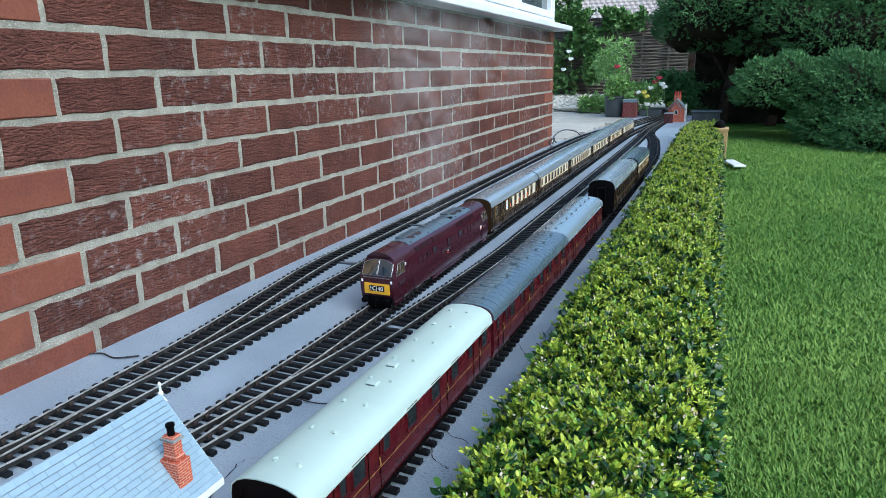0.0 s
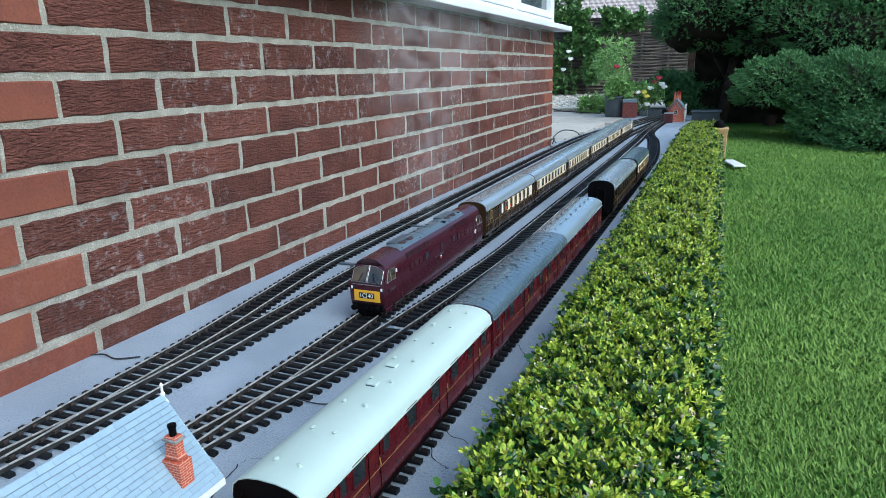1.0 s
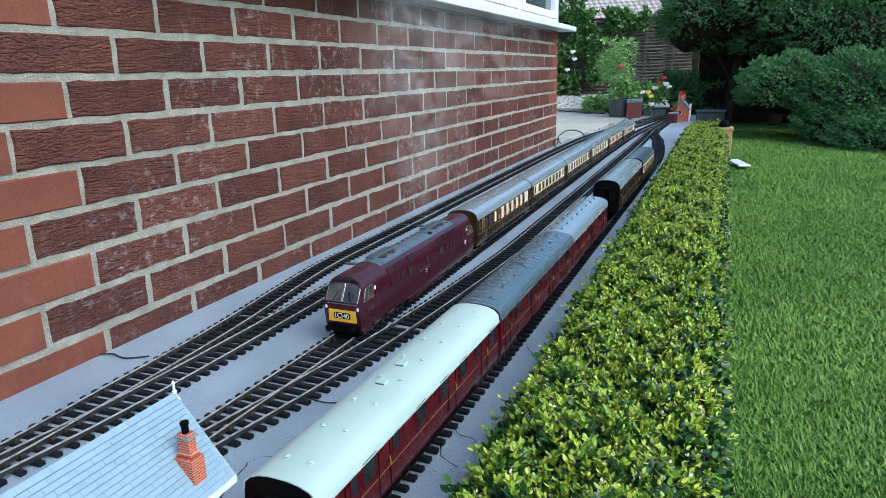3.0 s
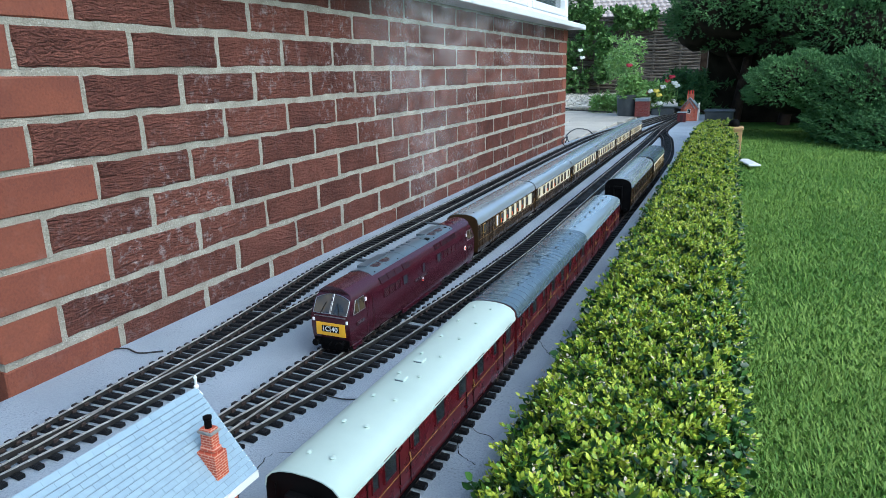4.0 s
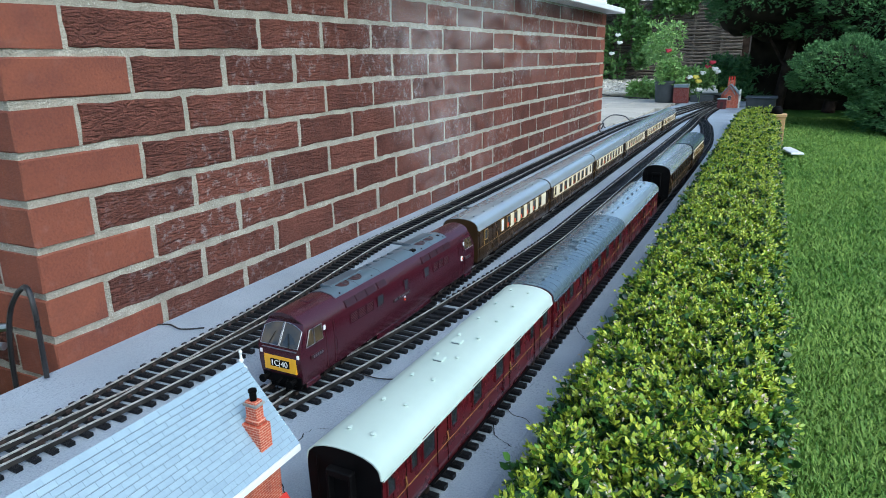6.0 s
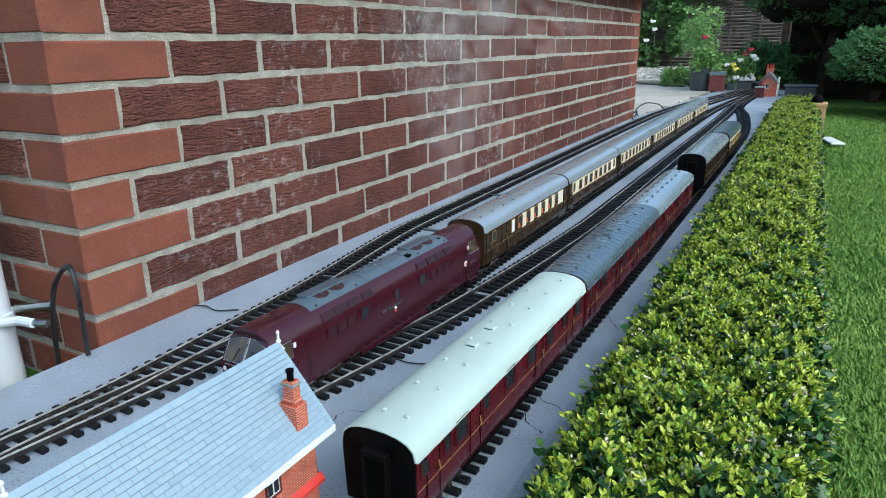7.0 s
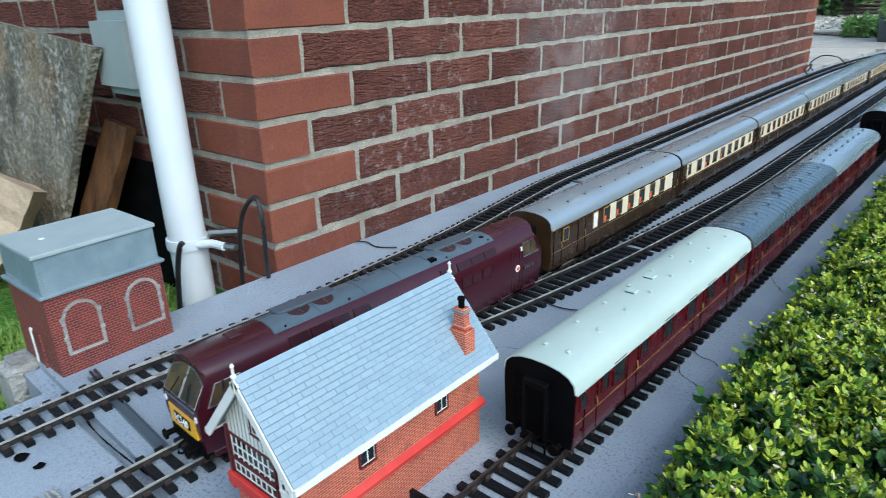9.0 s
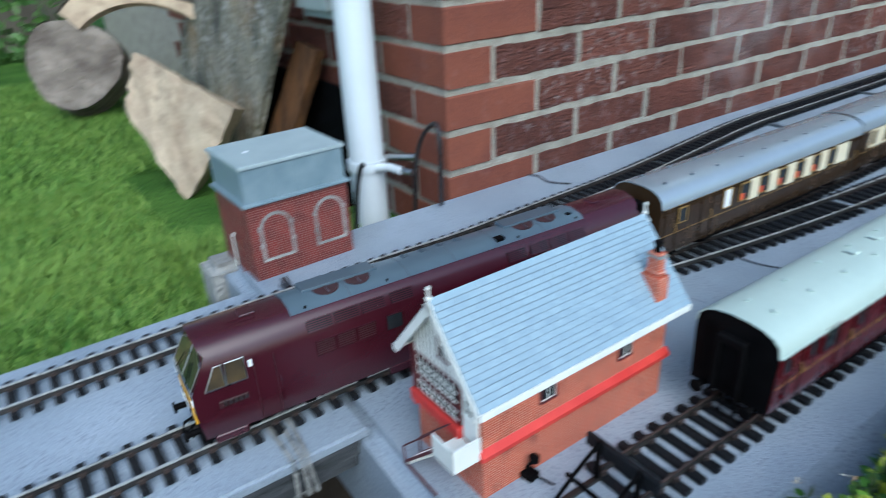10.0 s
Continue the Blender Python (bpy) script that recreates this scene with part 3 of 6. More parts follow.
    for i in range(len(ys) - 1):
        for k in range(4):
            f.append((4 * i + k, 4 * i + (k + 1) % 4, 4 * i + 4 + (k + 1) % 4, 4 * i + 4 + k))
    f += [(3, 2, 1, 0), tuple(4 * (len(ys) - 1) + k for k in range(4))]
    return v, f


def track(key, label, lift=0.0, twin=None):
    t = thing("model_track", pose(0, 0, 0), label, "track", "model tracks on the deck")
    ys, xs = along(LINES[key], 0.04)
    xs = xs - SHIFT[key] * 0.4
    for off in (-GAUGE / 2, GAUGE / 2):
        for nm, half, z0, z1, mat in (("rail", 0.0008, 0.006, 0.0140, "rail"), ("rail_head", 0.0011, 0.0126 + lift, RAIL_TOP - 0.001 + lift, "chair" if key == "e" else "railtop")):
            v, f = rail_strip(ys, xs, off, half, z0, z1)
            me = bpy.data.meshes.new(nm)
            me.from_pydata(v, [], f)
            me.materials.append(M[mat])
            ob = new(nm, me)
            ob.parent = t if nm == "rail" else rail_ob
            rail_ob = ob if nm == "rail" else rail_ob
    sy, sx = along(LINES[key], 0.0222)
    slope = np.gradient(sx, sy)
    far_v, far_f = [], []
    for y, x, s in zip(sy, sx, slope):
        width, cx = 0.078, x
        if twin:
            ty, tx = along(LINES[twin[0]], 0.0222)
            gap = abs(np.interp(y, ty, tx) - x) if ty[0] <= y <= ty[-1] else 9
            if gap < 0.082:
                if twin[1] == "skip":
                    continue
                width, cx = 0.078 + gap, (x + np.interp(y, ty, tx)) / 2
        cx -= SHIFT[key]
        turn = -math.degrees(math.atan(s)) + random.uniform(-0.8, 0.8)
        if y < 1.25:
            share("sleeper", SLEEPER, t, pose(cx, y, 0.0004, 0, 0, turn) @ Matrix.Diagonal((width, 1, 1, 1)))
        else:
            n = len(far_v)
            w, h = width / 2, 0.0048
            far_v += [(cx + a * w, y + b * h, z) for z in (0.0, 0.0066) for a, b in ((-1, -1), (1, -1), (1, 1), (-1, 1))]
            far_f += [(n + 4, n + 5, n + 6, n + 7)] + [(n + a, n + (a + 1) % 4, n + 4 + (a + 1) % 4, n + 4 + a) for a in range(4)]
        if y < 0.75:
            for off in (-GAUGE / 2, GAUGE / 2):
                share("rail_chair", CHAIR, t, pose(x - SHIFT[key] * 0.4 + off, y, 0.0004, 0, 0, turn))
    stuff("far_sleeper", far_v, far_f, M["sleeper"], "", "", parent=t)
    return t


track("a", "model railway track with black sleepers beside the wall", twin=("b", "wide"))
track("b", "model railway track with black sleepers joining the wall track", 0.0003, twin=("a", "skip"))
track("c", "model railway track with black sleepers carrying the moving train", twin=("d", "wide"))
track("d", "empty model railway track with shiny rail heads", 0.0003, twin=("c", "skip"))
track("e", "siding track with black sleepers under parked coaches", twin=None)


# ---- rolling stock ----
def half_round(w, eave, top, n=9, drop=0.0):
    """A roof line from the left eave over the top to the right one."""
    pts = []
    for i in range(n + 1):
        a = math.pi * (1 - i / n)
        pts.append((w * math.copysign(abs(math.cos(a)) ** 0.85, math.cos(a)), eave + (top - eave) * abs(math.sin(a)) ** 0.75))
    return pts


WHEEL = turned([(0.004, -0.003), (0.0165, -0.003), (0.0165, -0.0016), (0.0145, -0.001), (0.014, 0.003), (0.004, 0.003)], 20)
WHEEL = mesh_of(WHEEL, "wheel", M["black"], True)


def bogie(parent, y, wheels, base, name="bogie"):
    """A bogie with side frames, springs, axles and wheels."""
    bm = box(-0.030, -0.0265, y - base / 2 - 0.02, y + base / 2 + 0.02, 0.026, 0.034, 0.001)
    box(0.0265, 0.030, y - base / 2 - 0.02, y + base / 2 + 0.02, 0.026, 0.034, 0.001, bm)
    box(-0.03, 0.03, y - 0.012, y + 0.012, 0.028, 0.04, 0.001, bm)
    for i in range(wheels):
        wy = y - base / 2 + base * i / (wheels - 1)
        for s in (-1, 1):
            box(s * 0.0305 - 0.003, s * 0.0305 + 0.003, wy - 0.006, wy + 0.006, 0.022, 0.036, 0.001, bm)
            rod((s * 0.029, wy - 0.013, 0.024), (s * 0.029, wy - 0.013, 0.034), 0.003, seg=8, bm=bm)
            rod((s * 0.029, wy + 0.013, 0.024), (s * 0.029, wy + 0.013, 0.034), 0.003, seg=8, bm=bm)
    b = part(name, bm, M["black"], parent)
    for i in range(wheels):
        wy = y - base / 2 + base * i / (wheels - 1)
        bx = rod((-0.024, wy, 0.032), (0.024, wy, 0.032), 0.002, seg=8)
        ax = part("axle", bx, M["steel"], b)
        for s in (-1, 1):
            share("wheel", WHEEL, b, pose(s * 0.0225, wy, 0.032, 0, 90 * s, 0))
    return b


def buffers(parent, y, sign, z=0.036):
    for s in (-1, 1):
        bm = rod((s * 0.027, y, z), (s * 0.027, y + sign * 0.012, z), 0.0035, seg=12)
        rod((s * 0.027, y + sign * 0.012, z), (s * 0.027, y + sign * 0.0145, z), 0.0068, 0.0062, 16, bm)
        part("buffer", bm, M["black"], parent, smooth=True)
    bm = tube([(0, y, z), (0, y + sign * 0.01, z - 0.003), (0.001, y + sign * 0.013, z - 0.012), (0, y + sign * 0.008, z - 0.016)], 0.0016, 6)
    part("coupling", bm, M["black"], parent)
    bm = tube([(0.012, y, z), (0.012, y + sign * 0.006, z - 0.004), (0.013, y + sign * 0.006, z - 0.016)], 0.0013, 6)
    part("hose", bm, M["black"], parent)


def frame_ring(x, y0, y1, z0, z1, bar, proud, s, bm=None):
    """Four bars round an opening in a side at x; s is the side."""
    a, b = sorted((x, x + s * proud))
    bm = box(a, b, y0 - bar, y1 + bar, z1, z1 + bar, bm=bm)
    box(a, b, y0 - bar, y1 + bar, z0 - bar, z0, bm=bm)
    box(a, b, y0 - bar, y0, z0, z1, bm=bm)
    return box(a, b, y1, y1 + bar, z0, z1, bm=bm)


def coach(at, name, label, length, side_mat, roof_mat, windows, doors, band=None, ends="black", w=0.043, floor=0.036, eave=0.111, top=0.1345,
          vents=0, vent_rows=(-0.018, 0.018), ribs=0, group="", lining=True, white_panes=(), lamps=(), end_detail=True, scrolls=0, hatches=()):
    """A bogie coach centred on its own y. windows: (y0, y1, z0, z1) on both sides; band: a contrasting strip (y0, y1, z0, z1)."""
    c = thing(name, at, label, "coach", group)
    h = length / 2
    side = [(-w + 0.002, floor), (-w, floor + 0.012), (-w, eave - 0.012), (-w + 0.0015, eave), (w - 0.0015, eave), (w, eave - 0.012), (w, floor + 0.012), (w - 0.002, floor)]
    part("body", prism(side, -h, h), side_mat, c)
    line = half_round(w + 0.0012, eave - 0.0015, top)
    roof = part("roof", prism(line, -h - 0.002, h + 0.002), roof_mat, c, smooth=True)
    for s in (-1, 1):
        part("gutter", box(*sorted((s * (w + 0.0002), s * (w + 0.0022))), -h, h, eave - 0.003, eave - 0.0012), roof_mat, c)
    for i in range(ribs):
        y = -h + length * (i + 0.5) / ribs
        bm = sheet([(x, z) for x, z in line], y - 0.0005, y + 0.0005, 0.0004)
        part("rib", bm, M["slate_roof"], roof)
    if roof_mat is M["silver"]:
        for x in (-0.030, 0.030):
            zt = eave - 0.0015 + (top - eave) * (1 - (abs(x) / w) ** 2) ** 0.42
            part("roof_strip", box(x - 0.0006, x + 0.0006, -h, h, zt - 0.002, zt + 0.0006), M["slate_roof"], roof)
    for row in vent_rows:
        for i in range(vents):
            y = -h + length * (i + 0.5) / vents
            zt = eave - 0.0015 + (top - eave) * (1 - (abs(row) / w) ** 2) ** 0.45
            bm = turned([(0.0042, -0.001), (0.0042, 0.001), (0.0022, 0.0022), (0.0022, 0.0036), (0.0034, 0.004), (0.001, 0.005)], 10, m=pose(row, y, zt))
            part("roof_vent", bm, roof_mat if roof_mat is M["cream_roof"] else M["slate_roof"], roof, smooth=True)
    for y, x, tone in hatches:
        zt = eave - 0.0015 + (top - eave) * (1 - (abs(x) / w) ** 2) ** 0.45
        hatch = part("roof_hatch", box(x - 0.007, x + 0.007, y - 0.006, y + 0.006, zt - 0.003, zt + 0.0042, 0.0008), roof_mat if tone is None else M[tone], roof)
        part("hatch_louvre", box(x - 0.0055, x + 0.0055, y - 0.0064, y - 0.0058, zt - 0.0005, zt + 0.0030), M["slate_roof"], hatch)
    for i in range(scrolls):
        y = -h + length * (i + 0.5) / scrolls
        pts = [(0.012 + 0.008 * math.sin(a), y + 0.02 * math.cos(a), top - 0.0035 - 0.004 * math.sin(a)) for a in np.linspace(0, math.pi, 9)]
        part("roof_step", tube(pts, 0.0008, 5), roof_mat, roof)
    if band:
        for s in (-1, 1):
            a, b = sorted((s * (w - 0.001), s * (w + 0.0006)))
            for y0, y1, z0, z1 in band:
                part("cream_panel", box(a, b, y0, y1, z0, z1), M["cream"], c)
    for s in (-1, 1):
        for i, (y0, y1, z0, z1) in enumerate(windows):
            a, b = sorted((s * (w - 0.001), s * (w + 0.0010)))
            pane = M["white"] if i in white_panes else M["dark_pane"]
            p = part("window", box(a, b, y0, y1, z0, z1), pane, c)
            part("window_frame", frame_ring(s * w, y0, y1, z0, z1, 0.0012, 0.0018, s), M["gold"] if band else M["steel"] if lining is None else side_mat, p)
            if i in lamps:
                a, b = sorted((s * (w + 0.0008), s * (w + 0.0014)))
                bm = box(a, b, y0 + 0.001, y0 + 0.009, z0 + 0.001, z0 + 0.011, 0.0)
                part("table_lamp", bm, M["redlamp"], p)
        for y in doors:
            a, b = sorted((s * (w + 0.0002), s * (w + 0.0009)))
            bm = box(a, b, y - 0.013, y - 0.0122, floor + 0.006, eave - 0.006)
            box(a, b, y + 0.0122, y + 0.013, floor + 0.006, eave - 0.006, bm=bm)
            d = part("door", bm, M["black"], c)
            part("door_handle", tube([(s * (w + 0.002), y + 0.009, 0.07), (s * (w + 0.0035), y + 0.009, 0.073), (s * (w + 0.002), y + 0.009, 0.082)], 0.0007, 5), M["gold"], d)
            for hz in (0.05, 0.095):
                part("hinge", box(*sorted((s * w, s * (w + 0.0025))), y - 0.0145, y - 0.0115, hz, hz + 0.003), side_mat, d)
        if lining:
            for z in (0.066, eave - 0.0048):
                a, b = sorted((s * (w - 0.0005), s * (w + 0.0004)))
                part("gold_line", box(a, b, -h + 0.002, h - 0.002, z, z + 0.0006), M["gold"], c)
        part("footboard", box(*sorted((s * (w - 0.006), s * (w + 0.001))), -h * 0.62, h * 0.62, 0.0335, 0.0352), M["black"], c)
    for s in (-1, 1):
        y = s * h
        a, b = sorted((y - s * 0.0005, y + s * 0.0022))
        endp = [(-w + 0.002, floor), (-w, eave - 0.012)] + half_round(w - 0.0004, eave - 0.002, top - 0.0012) + [(w, eave - 0.012), (w - 0.002, floor)]
        e = part("end", prism(endp, a, b), M[ends], c)
        if end_detail:
            a, b = sorted((y + s * 0.002, y + s * 0.011))
            bm = box(-0.015, -0.011, a, b, floor + 0.003, eave - 0.004, 0.001)
            box(0.011, 0.015, a, b, floor + 0.003, eave - 0.004, 0.001, bm)
            box(-0.015, 0.015, a, b, eave - 0.007, eave + 0.002, 0.0015, bm)
            part("gangway", bm, M["black"], e)
            part("gangway_door", box(-0.011, 0.011, min(y + s * 0.002, y + s * 0.0035), max(y + s * 0.002, y + s * 0.0035), floor + 0.003, eave - 0.007), M["black"], e)
            bm = tube([(s * 0.03, y + s * 0.003, 0.05), (s * 0.03, y + s * 0.005, 0.06), (s * 0.028, y + s * 0.005, 0.112)], 0.0009, 6)
            part("end_pipe", bm, M["black"], e)
        buffers(c, y, s)
    bm = box(-0.03, 0.03, -h + 0.02, h - 0.02, 0.032, 0.037)
    box(-0.022, 0.022, -0.06, 0.03, 0.018, 0.033, 0.002, bm)
    box(0.012, 0.03, 0.045, 0.1, 0.02, 0.033, 0.002, bm)
    part("underframe", bm, M["black"], c)
    bogie(c, -h * 0.69, 2, 0.078)
    bogie(c, h * 0.69, 2, 0.078)
    return c


def window_row(start, pitch, count, width, z0=0.076, z1=0.101):
    return [(start + pitch * i, start + pitch * i + width, z0, z1) for i in range(count)]


E_STATIONS = along(LINES["e"], 0.02)


def parked(y):
    """Place and heading on the siding at y."""
    ys, xs = E_STATIONS
    s = float(np.interp(y + 0.15, ys, xs) - np.interp(y - 0.15, ys, xs)) / 0.3
    return pose(float(np.interp(y, ys, xs)), y, 0, 0, 0, -math.degrees(math.atan(s)))


g = "coaches parked on the siding"
wins = [(-0.245, -0.232, 0.08, 0.1), (-0.20, -0.188, 0.08, 0.1), (-0.175, -0.15, 0.076, 0.102), (-0.11, -0.095, 0.08, 0.1), (-0.05, -0.025, 0.076, 0.102), (0.02, 0.045, 0.076, 0.102),
        (0.085, 0.11, 0.076, 0.102), (0.15, 0.165, 0.08, 0.1), (0.205, 0.23, 0.076, 0.102)]
coach(parked(0.104), "maroon_coach", "maroon model coach with a pale green roof and black end", 0.505, M["crimson"], M["cream_roof"], wins,
      (-0.222, -0.13, 0.06, 0.185), vents=8, vent_rows=(-0.014, 0.014), group=g, top=0.126, eave=0.104, hatches=((-0.045, -0.004, None), (0.01, -0.006, None)))
coach(parked(0.622), "maroon_coach", "maroon model coach with a dark ribbed grey roof", 0.513, M["crimson"], M["blue_roof"], wins, (-0.222, -0.07, 0.06, 0.185),
      vents=8, vent_rows=(-0.014, 0.014), ribs=26, ends="crimson", group=g, top=0.126, eave=0.104, hatches=((-0.015, 0.002, "slate_roof"), (0.02, -0.001, None)))
coach(parked(1.117), "maroon_van", "short maroon model parcels van with a blue grey roof", 0.455, M["crimson"], M["van_roof"],
      [(-0.19, -0.175, 0.08, 0.1), (-0.05, -0.035, 0.08, 0.1), (0.1, 0.115, 0.08, 0.1), (0.19, 0.205, 0.08, 0.1)],
      (-0.15, 0.0, 0.15), vents=8, vent_rows=(-0.016, 0.008), ends="crimson", group=g, top=0.125, eave=0.104, scrolls=3)
coach(parked(1.848), "brown_coach", "chocolate brown model coach with a pale grey roof, parked", 0.545, M["umber"], M["silver"], window_row(-0.22, 0.05, 9, 0.03, 0.078, 0.1),
      (-0.24, 0.24), vents=10, vent_rows=(-0.016, 0.016), group=g, top=0.139, eave=0.112)
coach(parked(2.365), "brown_coach", "brown and cream model railcar with a dark roof, parked", 0.40, M["umber"], M["blue_roof"], window_row(-0.16, 0.05, 7, 0.03, 0.078, 0.1),
      (-0.18, 0.18), band=[(-0.19, 0.19, 0.074, 0.108)], vents=4, group=g, top=0.137, eave=0.112)


# ---- the moving train ----
def c_line(y):
    """Place and heading of the running line at y."""
    ys, xs = C_STATIONS
    x = float(np.interp(y, ys, xs))
    s = float(np.interp(y + 0.12, ys, xs) - np.interp(y - 0.12, ys, xs)) / 0.24
    return pose(x + 0.003, y, 0, 0, 0, -math.degrees(math.atan(s)))


C_STATIONS = along(LINES["c"], 0.02)
RUN = [(0, 0), (0.5, 0.022), (1, 0.043), (1.5, 0.065), (2, 0.094), (3.5, 0.207), (4, 0.253), (4.5, 0.303), (5, 0.361), (6.5, 0.548), (7, 0.616), (7.5, 0.691), (8, 0.771),
       (8.5, 0.857), (9, 0.949), (9.5, 1.046), (10, 1.145)]
PULLMAN_L, PULLMAN_PITCH, LOCO_L = 0.530, 0.545, 0.604
loco_y = 0.862
pullman_y = [1.183 + PULLMAN_L / 2 + PULLMAN_PITCH * i for i in range(6)]


def western():
    """The diesel locomotive: raked cabs, louvres, roof fans, six-wheel bogies. It runs towards its own -y."""
    lc = thing("diesel_locomotive", c_line(loco_y), "maroon model diesel locomotive with grey roof and yellow warning panel", "locomotive")
    h = LOCO_L / 2
    half = [(0.0395, 0.030), (0.0425, 0.042), (0.043, 0.062), (0.0428, 0.086), (0.0415, 0.104), (0.0385, 0.116), (0.0352, 0.122), (0.031, 0.128), (0.0185, 0.1355), (0.0, 0.1385)]

    def nose(z):
        """How far the cab front stands back at height z: raked glass under a brow."""
        if z < 0.06:
            return 0.004 * (0.06 - z) / 0.03
        if z < 0.088:
            return 0.0
        return (z - 0.088) * 0.55 if z < 0.123 else 0.0150 - (z - 0.128) * 0.25

    bm = bmesh.new()
    rings = []
    ys = [-1, -0.82, -0.6, -0.3, 0, 0.3, 0.6, 0.82, 1]
    for q in ys:
        pts = half + [(-x, z) for x, z in half[-2::-1]]
        rings.append([bm.verts.new((x * (0.965 if abs(q) == 1 else 1), q * (h - (nose(z) if abs(q) == 1 else 0)), z)) for x, z in pts])
    n = len(rings[0])
    for a, b in zip(rings, rings[1:]):
        for i in range(n - 1):
            bm.faces.new((a[i], a[i + 1], b[i + 1], b[i]))
        bm.faces.new((a[n - 1], a[0], b[0], b[n - 1]))
    for r in (rings[0], rings[-1]):
        for i in range(n // 2 - 1):
            bm.faces.new((r[i], r[i + 1], r[n - 2 - i], r[n - 1 - i]))
        bm.faces.new((r[n // 2 - 1], r[n // 2], r[n // 2 + 1]))
    bmesh.ops.recalc_face_normals(bm, faces=bm.faces[:])
    body = part("body", bm, M["maroon"], lc, smooth=True)
    # roof panel in grey
    top = [(-0.0270, 0.1305), (-0.0185, 0.1355), (0, 0.1385), (0.0185, 0.1355), (0.0270, 0.1305)]
    roof = part("roof_panel", sheet(top, -0.195, 0.195, 0.0006), M["grey"], lc, smooth=True)
    for y in (-0.195, -0.13, -0.06, 0.0, 0.06, 0.13, 0.193):
        part("roof_seam", sheet([(x, z) for x, z in top], y, y + 0.0012, 0.0011), M["slate_roof"], roof)
    for y in (-0.148, -0.112, 0.112, 0.148):
        fan_ = part("roof_fan", turned([(0.0145, -0.001), (0.0145, 0.0008), (0.0132, 0.0010), (0.0126, 0.0004), (0.003, 0.0004), (0.002, 0.0009)], 24, m=pose(0.0035, y, 0.1382, 0, 6, 0)),
                    M["plate"], roof, smooth=True)
        part("fan_grid", box(0.0, 0.0165, y - 0.0004, y + 0.0004, 0.1380, 0.1390), M["slate_roof"], fan_)
    for y in (-0.130, 0.130):
        cover = part("fan_cover", box(-0.021, 0.0015, y - 0.043, y + 0.043, 0.1345, 0.1412, 0.0012), M["slate_roof"], roof)
        part("cover_edge", box(0.0012, 0.0022, y - 0.043, y + 0.043, 0.1385, 0.1415, 0.0002), M["grey"], cover)
    for y in (-0.048, -0.024, 0.0, 0.024):
        bm = box(-0.014, -0.004, y - 0.0022, y + 0.0022, 0.1360, 0.1396, 0.0008)
        box(-0.012, -0.002, y + 0.004, y + 0.006, 0.1360, 0.1388, 0.0006, bm)
        part("exhaust", bm, M["slate_roof"], roof)
    part("roof_hatch", box(0.012, 0.022, 0.062, 0.074, 0.1315, 0.1375, 0.0004), M["black"], roof, at=pose(0, 0, 0.0006))
    part("roof_hatch", box(0.010, 0.016, 0.176, 0.183, 0.1315, 0.1382, 0.0004), M["black"], roof)
    for y in (-0.178, -0.085, 0.092, 0.184):
        part("roof_bolt", turned([(0.0016, -0.001), (0.0016, 0.0009), (0.0006, 0.0013)], 8, m=pose(0.0235, y, 0.1337, 0, 22, 0)), M["black"], roof)
    for q in (-1, 1):
        part("roof_handrail", tube([(0.014, q * (h - 0.05), 0.1372), (0.014, q * (h - 0.05), 0.1395), (0.014, q * (h - 0.075), 0.1395), (0.014, q * (h - 0.075), 0.1372)], 0.0006, 5), M["maroon"], lc)
        part("horn_cover", box(-0.009, 0.009, min(q * (h - 0.062), q * (h - 0.078)), max(q * (h - 0.062), q * (h - 0.078)), 0.137, 0.1394, 0.001), M["maroon"], lc)
    for s in (-1, 1):
        # louvres high on the side, in two groups of four
        for y0 in (-0.182, -0.152, -0.122, -0.088, 0.068, 0.102, 0.132, 0.162):
            tilt = pose(s * 0.0375, y0 + 0.012, 0.1180, 0, -s * 28, 0)
            g1 = part("louvre", box(-0.0012, 0.0010, -0.0135, 0.0135, -0.0066, 0.0066, 0.0003), M["black"], lc, at=tilt)
            for k in range(6):
                part("slat", box(*sorted((s * 0.0004, s * 0.0018)), -0.0135, 0.0135, -0.0066 + 0.00236 * k, -0.0052 + 0.00236 * k), M["maroon"], g1)
        # flat grilles below
        for y0 in (-0.178, -0.155, -0.132, 0.105, 0.128, 0.151):
            bm = frame_ring(s * 0.0427, y0, y0 + 0.02, 0.083, 0.1, 0.0009, 0.0014, s)
            gr = part("grille", bm, M["maroon"], lc)
            for k in range(6):
                part("grille_bar", box(*sorted((s * 0.0424, s * 0.0432)), y0, y0 + 0.02, 0.0838 + 0.0027 * k, 0.0851 + 0.0027 * k), M["plate"], gr)
        for y0, y1 in ((-0.098, -0.08), (0.068, 0.086), (-0.008, 0.004)):
            p = part("side_window", box(*sorted((s * 0.042, s * 0.0436)), y0, y1, 0.083, 0.101), M["dark_pane"], lc)
            part("window_frame", frame_ring(s * 0.0426, y0, y1, 0.083, 0.101, 0.0009, 0.0014, s), M["maroon"], p)
        pl = part("name_plate", box(*sorted((s * 0.0428, s * 0.0440)), -0.048, 0.012, 0.0715, 0.0785, 0.0003), M["plate"], lc, "dark name plate with raised pale bars")
        for k in range(13):
            part("raised_bar", box(*sorted((s * 0.0438, s * 0.0445)), -0.044 + k * 0.0042, -0.0415 + k * 0.0042, 0.0733, 0.0767), M["steel"], pl)
        for q in (-1, 1):
